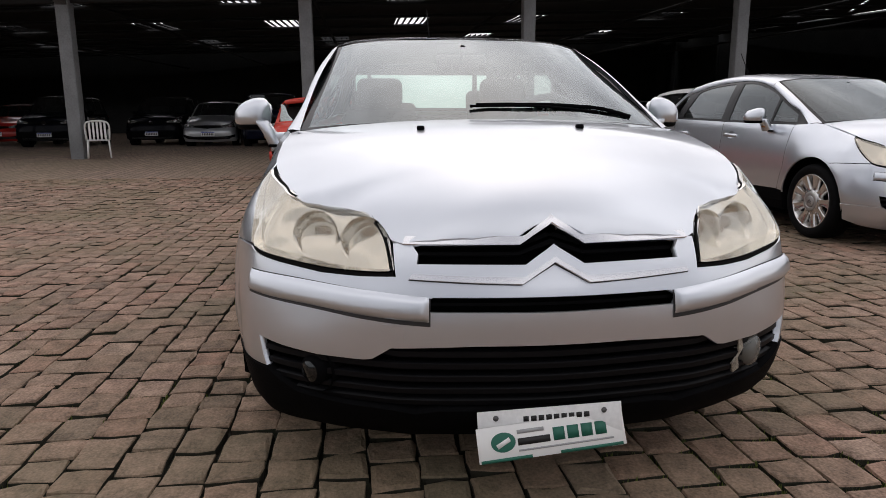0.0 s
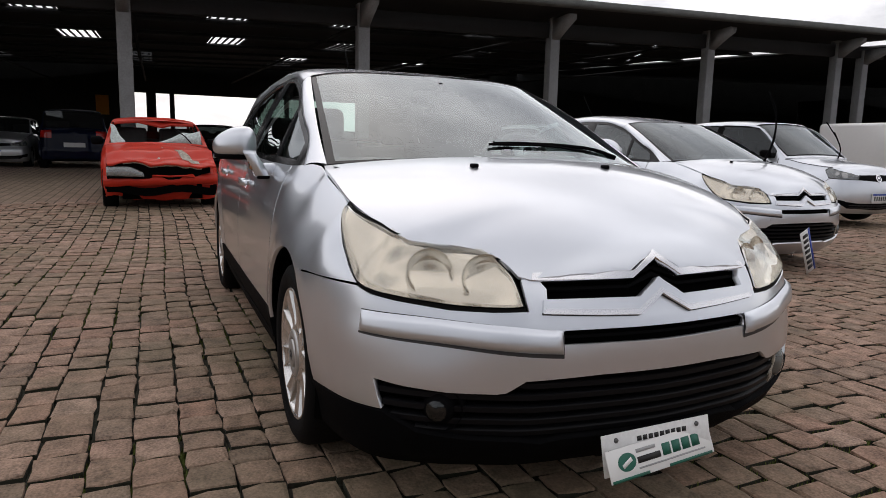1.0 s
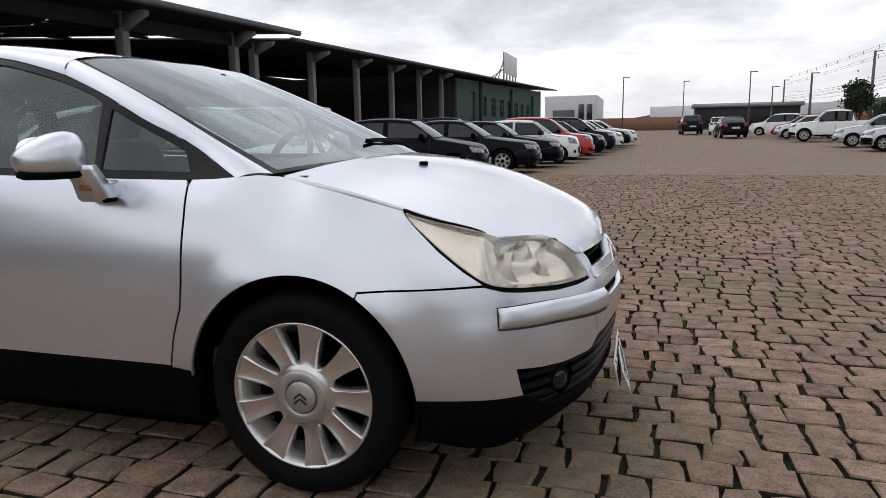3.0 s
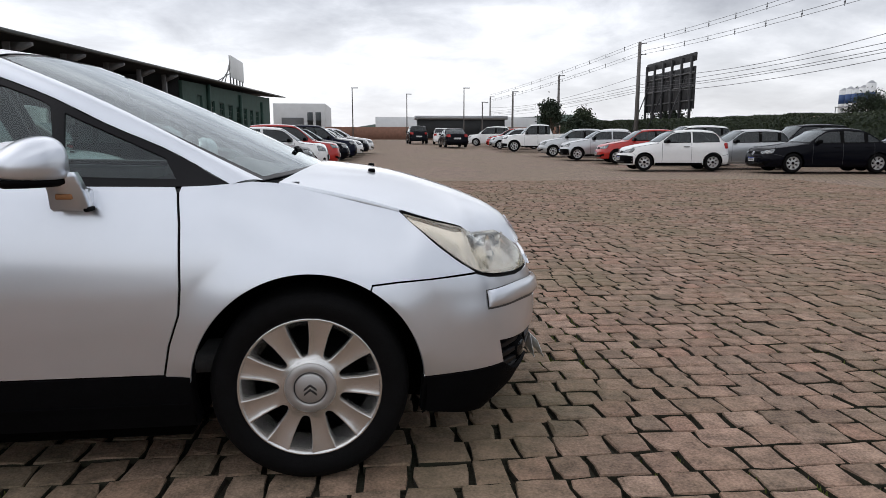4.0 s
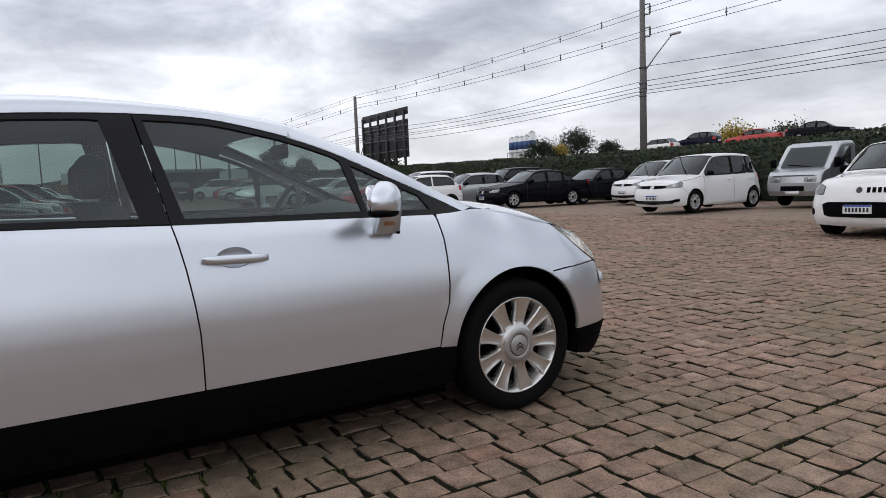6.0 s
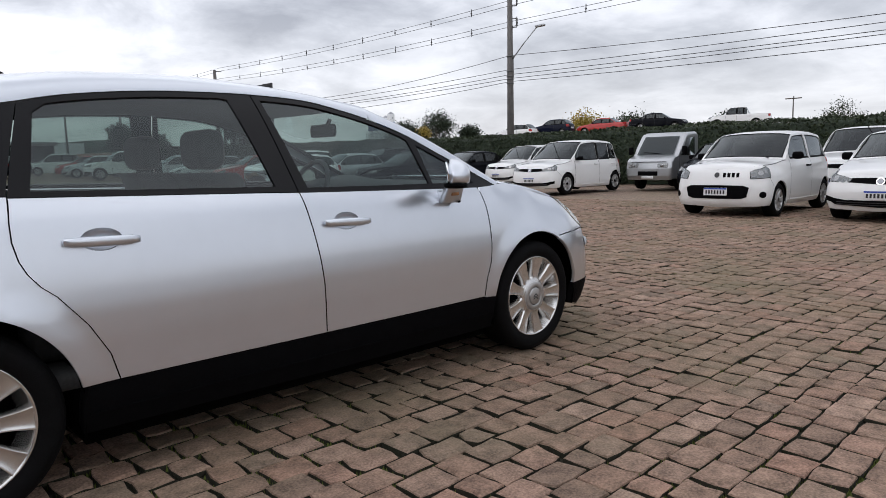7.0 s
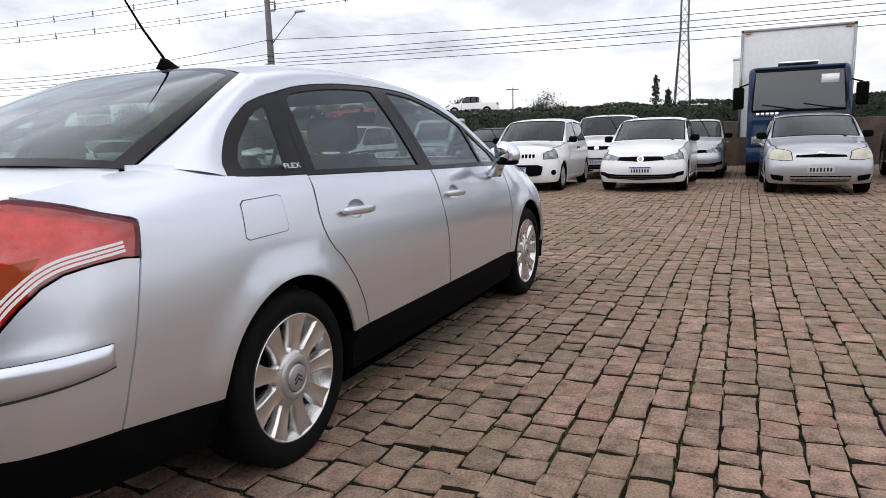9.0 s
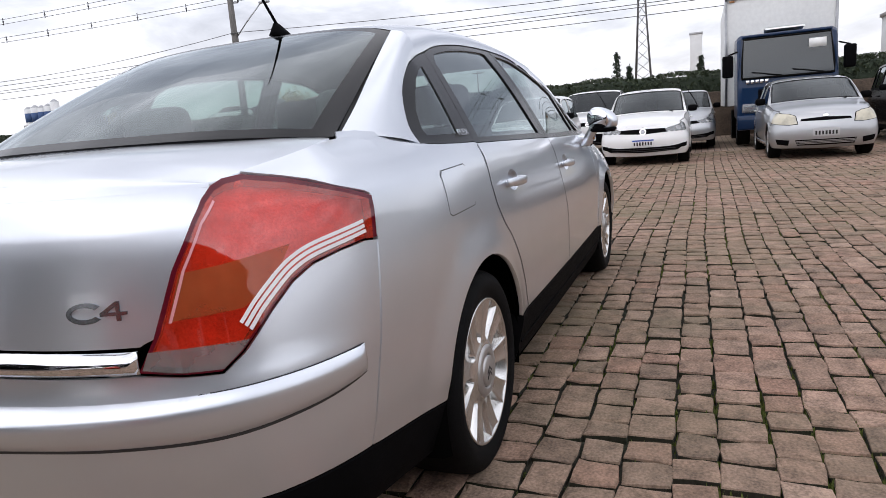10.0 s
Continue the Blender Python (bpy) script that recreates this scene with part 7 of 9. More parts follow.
part("blue_band", moved(box(-0.2, 0.2, 0.042, 0.065, 0.002, 0.004), pm), M["plate_blue"], plate)
for k in range(7):
    part("character_bar", moved(box(-0.165 + 0.05 * k, -0.135 + 0.05 * k, -0.04, 0.03, 0.002, 0.004), pm), M["ink"], plate)

# plate and paper board tied under the front bumper
board = thing("board_on_plate", "white board with green and grey print over a bent number plate", "sign", m=pose(2.225, -0.012, 0.280, 0, 0, 0) @ Matrix.Diagonal((0.94, 0.94, 0.94, 1)))
bm_ = Matrix.Rotation(radians(90), 4, "Z") @ Matrix.Rotation(radians(78), 4, "X") @ Matrix.Rotation(radians(1.5), 4, "Z")
part("number_plate", moved(box(-0.2, 0.2, -0.12, 0.0, -0.004, 0.0, 0.0015, 1), bm_), M["plate_white"], board)
for k in range(9):
    part("city_bar", moved(box(-0.075 + 0.021 * k, -0.060 + 0.021 * k, -0.034, -0.020, 0.0, 0.0015), bm_), M["ink"], board)
for k in range(3):
    part("character_bar", moved(box(-0.18 + 0.05 * k, -0.145 + 0.05 * k, -0.11, -0.045, 0.0, 0.0015), bm_), M["ink"], board)
for u in (-0.15, 0.15):
    part("bolt", moved(lathe([(0, 0.004), (0.007, 0.003), (0.008, 0)], 10, "z"), bm_ @ Matrix.Translation((u, -0.02, 0))), M["steel"], board)
bm2 = bm_ @ Matrix.Translation((-0.004, -0.074, 0.014)) @ Matrix.Rotation(radians(2.5), 4, "Z") @ Matrix.Rotation(radians(-10), 4, "X") @ Matrix.Rotation(radians(5), 4, "Y")
part("paper_board", moved(box(-0.205, 0.21, -0.048, 0.042, -0.002, 0.001, 0.0008, 1), bm2), M["paper"], board)
part("green_disc", moved(lathe([(0, 0.0015), (0.032, 0.0015), (0.034, 0.001)], 20, "z"), bm2 @ Matrix.Translation((-0.135, 0, 0.001)) @ Matrix.Diagonal((1, 0.75, 1, 1))), M["sign_green"], board)
part("disc_stroke", moved(box(-0.155, -0.115, -0.006, 0.006, 0.002, 0.003), bm2 @ Matrix.Rotation(radians(25), 4, "Z") @ Matrix.Translation((0.012, 0.055, 0))), M["paper"], board)
for u, v, a, b, m_ in ((-0.095, 0.022, 0.075, 0.010, "sign_grey"), (-0.095, -0.004, 0.09, 0.018, "ink"), (0.005, 0.004, 0.032, 0.034, "sign_green"), (0.045, 0.004, 0.032, 0.034, "sign_green"), (0.085, 0.004, 0.032, 0.034, "sign_green"),
                       (0.125, 0.004, 0.032, 0.034, "sign_green"), (-0.095, -0.026, 0.27, 0.005, "sign_grey"), (-0.2, -0.044, 0.14, 0.008, "sign_green"), (0.02, -0.044, 0.18, 0.008, "sign_green")):
    part("print_bar", moved(box(u, u + a, v - b / 2, v + b / 2, 0.0008, 0.0022), bm2), M[m_], board)

W_, K_, N_, R_, G_, S_ = (M[k] for k in ("white_paint", "black_paint", "navy_paint", "red_paint", "grey_paint", "silver_far"))
small = build_car("hatch", "hatchback_car", "white five-door hatchback parked on the setts", W_, 3.85, 1.66, 1.47, 2.44, 0.76, 0.78, 0.12, -1.22, -1.66, windows=3)
two = build_car("hatch2", "hatchback_car", "old white two-door hatchback with dark bumpers", W_, 3.78, 1.62, 1.43, 2.36, 0.74, 0.70, 0.1, -1.2, -1.6, windows=2, dark_bumper=True, rims="alloy_far")
tall = build_car("tall", "minivan_car", "white compact people carrier parked on the setts", W_, 4.04, 1.70, 1.63, 2.63, 0.80, 1.05, 0.32, -1.28, -1.58, belt=0.99, nose=0.80, hood=0.98, windows=3, r_tyre=0.31)
sedan = build_car("sedan", "sedan_car", "black four-door saloon parked on the setts", K_, 4.80, 1.82, 1.46, 2.74, 0.97, 0.88, 0.22, -0.86, -1.52, belt=0.95, deck=1.0, windows=3, r_tyre=0.32)
suv = build_car("suv", "suv_car", "white estate-style off-roader parked on the setts", W_, 4.3, 1.80, 1.68, 2.67, 0.82, 0.92, 0.32, -1.42, -1.72, belt=1.05, nose=0.86, hood=1.05, deck=1.08, windows=3, r_tyre=0.34, tall=0.05, dark_bumper=True)
pick = build_car("pickup", "pickup_truck", "white double-cab pickup parked in the row", W_, 4.95, 1.78, 1.74, 2.95, 0.82, 0.95, 0.42, -0.72, -0.95, belt=1.08, nose=0.9, hood=1.08, deck=1.08, windows=3, r_tyre=0.36, tall=0.1, dark_bumper=True)
uno = build_car("city", "hatchback_car", "white tall city hatchback with a black lower grille", W_, 3.77, 1.66, 1.52, 2.38, 0.72, 0.85, 0.25, -1.22, -1.62, belt=0.98, nose=0.82, hood=0.97, windows=2, r_tyre=0.29, face="city")
old = build_car("old", "hatchback_car", "silver hatchback with cloudy headlamps and a grey plate", S_, 3.92, 1.68, 1.44, 2.49, 0.78, 0.80, 0.15, -1.2, -1.6, nose=0.76, windows=3, face="old")
kinds = {"small": (small, W_), "two": (two, W_), "tall": (tall, W_), "sedan": (sedan, K_), "suv": (suv, W_), "pick": (pick, W_), "uno": (uno, W_), "old": (old, S_)}
used = set()


def park(kind, x, y, yaw, colour, label, z=None, wiper_up=False):
    src, base = kinds[kind]
    z = ground_z(x, y) if z is None else z
    m = pose(x, y, z, 0, 0, yaw)
    if kind in used:
        car = copy_thing(src, m)
        for o in car.children_recursive:
            for slot in o.material_slots if o.data else ():
                slot.link = "DATA"
    else:
        car = src
        car.matrix_basis = m
        used.add(kind)
    if colour != base:
        painted(car, base, colour)
    if wiper_up:
        for o in [o for o in car.children if o.name.startswith("wiper")]:
            xs = [v.co.x for v in o.data.vertices]
            zs = [v.co.z for v in o.data.vertices]
            x0, z0 = max(xs), min(zs)
            bpy.data.objects.remove(o)
            arm = part("wiper", tube(smooth_line([(x0, 0.42, z0), (x0 + 0.06, 0.36, z0 + 0.16), (x0 + 0.02, 0.22, z0 + 0.42)], 4), 0.011, 5), M["plastic"], car, "wiper arm standing up off the glass")
            part("wiper_blade", tube([(x0 + 0.034, 0.26, z0 + 0.34), (x0 - 0.05, 0.10, z0 + 0.58)], 0.009, 5), M["plastic"], arm)
    return tagged(car, label, "car", "parked cars")


# row facing the saloon
park("small", 11.95, -0.42, 180, W_, "white five-door hatchback with a slim black grille")
park("old", 11.68, -3.37, 181, S_, "silver hatchback with cloudy headlamps and a grey plate")
park("uno", 11.7, 2.02, 181, W_, "white tall city hatchback with a black lower grille")
park("suv", 16.4, 1.35, 182, W_, "white off-roader with a raised wiper behind a city car", wiper_up=True)
park("small", 16.3, -0.95, 180, S_, "silver hatchback with a raised wiper in the second row", wiper_up=True)
park("suv", 14.2, -6.0, 178, K_, "black off-roader beside a box truck")
park("small", 16.8, -6.6, 180, W_, "white hatchback in the second row")
park("tall", 16.0, 9.56, 181, W_, "white compact people carrier with a raised wiper", wiper_up=True)
park("small", 18.6, 5.7, 184, K_, "black hatchback with a raised wiper under the hedge", wiper_up=True)
park("small", 20.0, 12.3, 178, W_, "white hatchback under the hedge")
park("tall", 20.2, 14.6, 178, W_, "white people carrier under the hedge")
park("sedan", 20.0, 18.0, 176, G_, "grey saloon in the row under the hedge")
park("sedan", 16.7, 18.25, 173, K_, "black four-door saloon with bright wheels")
park("small", 15.6, 21.4, 174, S_, "silver hatchback in the row")
park("tall", 15.0, 24.3, 174, W_, "white people carrier in the row")
park("suv", 19.5, 23.5, 174, K_, "black off-roader behind the row")
park("two", 12.35, 20.2, 172, W_, "old white two-door hatchback with dark bumpers")
park("small", 13.4, 25.5, 172, R_, "red hatchback in the row")
park("two", 12.6, 28.6, 172, S_, "silver two-door estate with black plastic bumpers")
park("small", 12.6, 32.6, 170, S_, "silver hatchback in the row")
park("small", 15.5, 36.0, 170, W_, "white hatchback in the row")
park("pick", 12.4, 40.2, 170, W_, "white double-cab pickup with its wheels turned")
park("small", 12.2, 45.3, 170, S_, "silver hatchback far down the yard")
park("small", 12.6, 49.0, 165, R_, "red hatchback far down the yard")
park("tall", 12.0, 54.0, 165, W_, "white people carrier far down the yard")
park("sedan", 8.1, 50.0, 92, K_, "black saloon seen from behind")
park("small", 8.3, 60.0, 85, W_, "white hatchback far down the yard")
park("suv", 6.1, 62.0, 92, G_, "grey off-roader seen from behind at the far wall")
# row before the sheds
first = park("small", -3.25, 13.15, 5.9, K_, "black hatchback with bright alloy wheels")
for o in first.children_recursive:
    if o.name.startswith("rim"):
        o.material_slots[0].link = "OBJECT"
        o.material_slots[0].material = M["bright_rim"]
        o.scale = (1.14, 1.0, 1.14)
        o.location.y = -0.012
row_y = [16.1, 18.9, 21.6, 24.3, 27.1, 29.8, 32.5, 35.2, 37.9]
row = (("sedan", G_, "dark grey saloon"), ("sedan", K_, "black saloon"), ("uno", W_, "white hatchback"), ("tall", R_, "red people carrier"), ("small", K_, "black hatchback"), ("tall", N_, "dark blue people carrier"), ("small", W_, "white hatchback"), ("sedan", K_, "black saloon"), ("sedan", W_, "white saloon"))
for (kind, colour, what), y in zip(row, row_y):
    front = -0.8 + (y - 13) * 0.105
    reach = {"sedan": 2.34, "uno": 1.91, "tall": 2.11, "small": 1.98}[kind]
    park(kind, front - reach, y, 4, colour, what + " in the row before the sheds")
park("tall", -5.15, 8.65, 3, M["silver"], "silver people carrier between two parked rows")
park("small", -6.6, 5.4, 3, W_, "white hatchback behind the second saloon")
park("small", -7.0, 19.4, 8, K_, "dark hatchback behind the front row")
park("small", -8.0, 25.0, 8, W_, "white hatchback behind the front row")
park("suv", -7.0, 30.0, 8, K_, "dark off-roader behind the front row")
# inside the shed
for x, y, yaw, kind, colour, what in ((-22, -12.6, 0, "small", R_, "red hatchback"), (-20, -10.3, 5, "suv", K_, "black off-roader"), (-21, -7.3, 0, "suv", K_, "black off-roader"), (-19.5, -5.25, 0, "small", S_, "silver hatchback"),
                                      (-19.15, -3.45, 185, "suv", N_, "dark blue off-roader seen from behind"), (-21, 0.6, 0, "sedan", G_, "grey saloon"), (-24, 6.5, 0, "small", W_, "white hatchback"), (-23, 9.5, 0, "small", S_, "silver hatchback"), (-26, 13, 0, "suv", K_, "black off-roader")):
    park(kind, x, y, yaw, colour, what + " standing in the dim shed", z=0.22)
# on the bank beyond the hedge
park("small", 47.6, 34.4, 100, N_, "dark blue hatchback on the bank beyond the hedge", z=3.0)
park("sedan", 50.0, 30.8, 100, R_, "red saloon with an open door on the bank", z=3.0)
park("sedan", 50.6, 25.7, -70, K_, "black coupe on the bank beyond the hedge", z=3.15)
park("pick", 55.0, 21.1, 110, W_, "white pickup without a rear wheel on the bank", z=3.2)
park("small", 44.4, 36.0, 100, W_, "white hatchback on the bank beyond the hedge", z=2.6)

# the red wreck
wreck = build_car("wreck", "wrecked_car", "red wrecked hatchback with a crushed bonnet and broken windscreen", M["wreck_red"], 3.78, 1.64, 1.42, 2.36, 0.70, 0.72, 0.12, -1.2, -1.6, windows=2, rims="steel_wheel")
wreck.matrix_basis = pose(-8.72, -1.27, 0.02, 0, 0, 3)
for o in list(wreck.children_recursive):
    if o.name.split(".")[0] in ("number_plate", "plate_band", "plate_bar", "badge", "wiper", "rubber_seal", "lamp_bowl", "lamp_surround", "grille", "lower_intake", "bonnet", "headlamp", "intake_slat", "badge_field", "bonnet_seam", "bumper_seam"):
        bpy.data.objects.remove(o)
        continue
    if o.data and o.name.split(".")[0] in ("body", "roof", "windscreen", "cabin_side"):
        for v in o.data.vertices:
            p = v.co.copy()
            k = max(0, min(1, (p.x - 0.55) / 1.1)) if o.name[:4] != "roof" else 0.35 * max(0, min(1, (p.x + 0.4) / 0.5))
            n3 = Vector((noise.noise(p * 3.1), noise.noise(p * 3.1 + Vector((7, 0, 0))), noise.noise(p * 3.3 + Vector((0, 9, 0)))))
            fine = 0.03 * noise.noise(p * 8.0) * (1.0 if o.name[:4] in ("roof", "body") else 0.0)
            v.co += Vector((n3.x * 0.10 - 0.05 + fine, n3.y * 0.05, n3.z * 0.07 + fine)) * k
            if o.name[:4] == "body" and p.x > 1.0 and v.co.z > 0.62:
                v.co.z = min(v.co.z, 0.98 - 0.40 * (p.x - 0.72))
for o in list(wreck.children_recursive):
    if o.parent and o.parent.name.startswith("windscreen") and o.name.startswith("pane"):
        bpy.data.objects.remove(o)
for o in wreck.children_recursive:
    if o.name.startswith("pane") and o.parent and o.parent.name.startswith(("rear", "back", "tail")):
        o.data.materials[0] = M["tint_dark"]


def crushed_bonnet(u, v):
    """u from the windscreen to the lip, v across, both 0 to 1."""
    y = (-0.74 + 1.48 * v) * (1 - 0.03 * u)
    lip_x = 1.87 + 0.11 * math.cos(1.5 * y)
    lip_z = 0.745 - 0.075 * math.exp(-((y - 0.32) / 0.28) ** 2) - 0.03 * math.exp(-((y + 0.1) / 0.12) ** 2)
    x = 0.74 + (lip_x - 0.74) * u
    arc = 0.985 + (lip_z - 0.985) * u ** 1.7 - 0.05 * abs(y / 0.74) ** 4
    crease = 0.75 - 0.22 * v
    ridge = 0.05 * max(0.0, 1 - abs(u - crease) / 0.16) - 0.035 * max(0.0, 1 - abs(u - crease - 0.17) / 0.12)
    second = 0.03 * max(0.0, 1 - abs(v - 0.30 - 0.45 * u) / 0.10)
    p = Vector((x * 3.0, y * 3.0, 0.0))
    return (x + 0.02 * noise.noise(p * 1.3 + Vector((0, 0, 4))) * u, y, arc + ridge + second * u + 0.028 * noise.noise(p) + 0.014 * noise.noise(p * 3.0) * u)


rows = [[crushed_bonnet(u, v) for v in np.linspace(0, 1, 45)] for u in np.linspace(0, 1, 30)]
lip = [(x - 0.004, y, z - 0.030 - 0.014 * noise.noise(Vector((y * 8, 3, 1)))) for x, y, z in rows[-1]]
bonnet = part("bonnet", loft(rows + [[(x + 0.008, y, z - 0.008) for x, y, z in rows[-1]], lip]), M["wreck_red"], wreck, "buckled red bonnet with a folded lip")
edge = [[(x, y, z) for x, y, z in lip], [(x - 0.012, y, z - 0.016 - 0.010 * noise.noise(Vector((y * 9, 7, 2)))) for x, y, z in lip]]
part("bare_edge", loft([r_[6:-6] for r_ in edge]), M["torn"], bonnet, "bare bent metal edge")
rows = [[Vector(crushed_bonnet(u, 0.60 + 0.17 * (u - 0.55) / 0.4 + w * (0.10 + 0.06 * noise.noise(Vector((u * 9, w * 2, 0)))))) + Vector((0, 0, 0.005)) for w in np.linspace(0, 1, 7)][::-1] for u in np.linspace(0.94, 0.60, 9)]
part("bare_panel", loft([[tuple(p) for p in r_] for r_ in rows]), M["torn"], bonnet, "patch of bare metal")
for u, v, r_ in ((0.62, 0.28, 0.022), (0.45, 0.52, 0.016), (0.80, 0.47, 0.02), (0.35, 0.75, 0.014)):
    part("chip", loft([[tuple(Vector(crushed_bonnet(u + q * r_ * math.cos(a), v + q * r_ * (0.6 + 0.3 * math.sin(3 * a)) * math.sin(a))) + Vector((0, 0, 0.005))) for a in np.linspace(0, 2 * math.pi, 11)] for q in (1.0, 0.01)]), M["torn"], bonnet)
# dark sheet for the shaded space under the lip, narrowing to both sides
rows = []
for y in np.linspace(-0.73, 0.64, 25):
    x, _, z = crushed_bonnet(1.0, (y + 0.718) / 1.436)
    low = 0.49 + 0.03 * noise.noise(Vector((y * 5, 2, 8))) + 0.10 * max(0.0, (y - 0.35) / 0.3)
    rows.append([(1.86 + 0.1 * math.cos(1.5 * y) - 0.02, y, low + (z - low) * q) for q in (0, 0.35, 0.7, 1.0)])
part("engine_bay", loft(rows), M["dark"], wreck)
rows = []
for y in np.linspace(-0.74, -0.26, 12):
    q = (y + 0.74) / 0.48
    x = 1.90 + 0.09 * math.cos(1.5 * y)
    lo, hi = 0.525 - 0.012 * q, 0.655 + 0.01 * math.sin(3 * q) - 0.085 * max(0, (q - 0.55) / 0.45) ** 1.6
    rows.append([(x - 0.03, y, lo), (x + 0.012, y, lo + 0.012), (x + 0.02, y, (lo + hi) / 2), (x + 0.004, y, hi - 0.012), (x - 0.04, y, hi)])
part("headlamp", loft(rows, True, True), M["lamp_far"], wreck, "cloudy headlamp hanging under the lip")
# bent lower radiator frame and fallen red strips
part("radiator_frame", tube([(1.955, y, 0.53 + 0.03 * noise.noise(Vector((y * 6, 1, 1)))) for y in np.linspace(-0.15, 0.42, 9)], 0.014, 6), M["wreck_red"], wreck)
part("torn_wing", loft([[(1.84 - 0.10 * q, 0.56 + 0.10 * w + 0.02 * q, 0.50 + 0.22 * q + 0.03 * math.sin(5 * w)) for w in np.linspace(0, 1, 5)] for q in np.linspace(0, 1, 5)]), M["wreck_red"], wreck)
# remains of the windscreen and the bent front edge of the roof


def crazed(y0, y1, tops, sag):
    rows = []
    for q in np.linspace(0, 1, 9):
        y = y0 + (y1 - y0) * q
        h = float(np.interp(q, np.linspace(0, 1, len(tops)), tops))
        rows.append([(0.71 - 0.62 * h * w * 1.35 + sag * math.sin(math.pi * w), y + 0.02 * noise.noise(Vector((y * 9, w * 5, 0))), 0.985 + h * w) for w in (0, 0.33, 0.66, 1.0)])
    part("screen_remnant", loft(rows), M["crazed_glass"], wreck, "crazed remains of the windscreen")


crazed(-0.66, -0.46, (0.30, 0.27, 0.10, 0.03), 0.01)
crazed(-0.02, 0.66, (0.02, 0.05, 0.11, 0.19, 0.17, 0.22), 0.07)
part("wiper_arm", tube([(0.80, 0.50, 1.0), (0.72, 0.42, 1.10), (0.60, 0.25, 1.24)], 0.010, 5), M["plastic"], wreck)
rows = []
for y in np.linspace(-0.60, 0.60, 25):
    droop = 0.075 * math.exp(-((y - 0.10) / 0.30) ** 2) + 0.02 * noise.noise(Vector((y * 6, 3, 5)))
    crown = 1.425 - 0.06 * abs(y / 0.6) ** 3
    rows.append([(-0.32, y, crown), (-0.05, y, crown - 0.010 + 0.012 * noise.noise(Vector((y * 7, 1, 1)))), (0.10, y, crown - 0.045 - 0.5 * droop), (0.20, y, crown - 0.075 - droop), (0.18, y, crown - 0.10 - droop)])
part("roof_edge", loft(rows[::-1]), M["wreck_red"], wreck, "bent front edge of the roof")
# near-black strip puts shade below the bent bumper
part("bumper_gap", loft([[(1.90 - 0.22 * abs(y) ** 2.2 + 0.02, y, z + 0.03 * math.sin(7 * y)) for y in np.linspace(-0.74, 0.74, 13)][::-1] for z in (0.27, 0.34, 0.385)]), M["dark"], wreck)
for z0, dz, bow in ((0.47, 0.075, 0.03),):
    rows = []
    for y in np.linspace(-0.78, 0.78, 17):
        k = 0.035 * noise.noise(Vector((y * 4, z0 * 9, 1)))
        x = 1.93 - 0.22 * abs(y) ** 2.2 + k
        z = z0 + bow * y + 0.05 * noise.noise(Vector((y * 3, z0 * 5, 4)))
        rows.append([(x, y, z - dz), (x + 0.02, y, z), (x, y, z + dz), (x - 0.05, y, z + dz * 0.6), (x - 0.05, y, z - dz)])
    part("bent_bumper", loft(rows, True, True), M["wreck_red"], wreck)

def rounded_cab(sec, half, r):
    """A cab: its side outline drawn through from side to side, with rounded cheeks."""
    o = np.array(sec, float)
    mid = np.array([(o[:, 0].min() + o[:, 0].max()) / 2, (o[:, 1].min() + o[:, 1].max()) / 2])
    size = (o.max(0) - o.min(0)) / 2
    rows = []
    for a in np.linspace(-math.pi / 2, math.pi / 2, 9):
        y = math.copysign(half - r, a) + r * math.sin(a) if abs(a) > 1e-6 else 0.0
        k = 1 - r * 0.7 * (1 - math.cos(a)) / size
        rows.append([(mid[0] + (x - mid[0]) * k[0], y, mid[1] + (z - mid[1]) * k[1]) for x, z in o])
    n = len(sec)
    v, q, _ = loft(rows, True)
    return v, q + [tuple(range(n))[::-1], tuple(8 * n + i for i in range(n))], None


# ---------- box truck ----------
truck = thing("box_truck", "dark blue lorry with a plain white box body", "truck", m=pose(14.3, -3.28, 0, 0, 0, 180))
TB = M["truck_blue"]
sec = [(0.0, 0.55), (0.03, 0.9), (0.02, 1.35), (-0.06, 1.75), (-0.32, 2.5), (-0.42, 2.58), (-1.55, 2.62), (-1.6, 0.6)]
part("cab", rounded_cab(sec, 1.05, 0.16), TB, truck, smooth=False)
part("windscreen", loft([[(0.006, y, 1.57), (-0.03, y, 1.75), (-0.132, y * 0.98, 2.05), (-0.275, y * 0.95, 2.46)] for y in np.linspace(-0.94, 0.94, 7)]), M["truck_glass"], truck)
part("screen_frame", tube([(0.012, -0.95, 1.56), (-0.02, -0.95, 1.75), (-0.125, -0.935, 2.05), (-0.27, -0.90, 2.47), (-0.27, 0.90, 2.47), (-0.125, 0.935, 2.05), (-0.02, 0.95, 1.75), (0.012, 0.95, 1.56), (0.012, -0.95, 1.56)], 0.022, 5), M["gasket"], truck)
part("sun_visor", box(-0.40, -0.27, -0.93, 0.93, 2.50, 2.56, 0.02), TB, truck)
part("roof_vent", loft([[(-0.55 - 0.5 * k, y, 2.62 + 0.09 * math.sin(math.pi * min(1, k + 0.15))) for k in (0, 0.3, 0.7, 1)] for y in (-0.42, 0, 0.42)]), M["white_plastic"], truck)
part("paper_notice", box(-0.175, -0.16, 0.45, 0.80, 2.14, 2.34), M["paper"], truck)
for k in range(5):
    part("name_bar", box(0.03, 0.045, -0.86 + 0.1 * k, -0.79 + 0.1 * k, 1.44, 1.52), M["chrome"], truck)
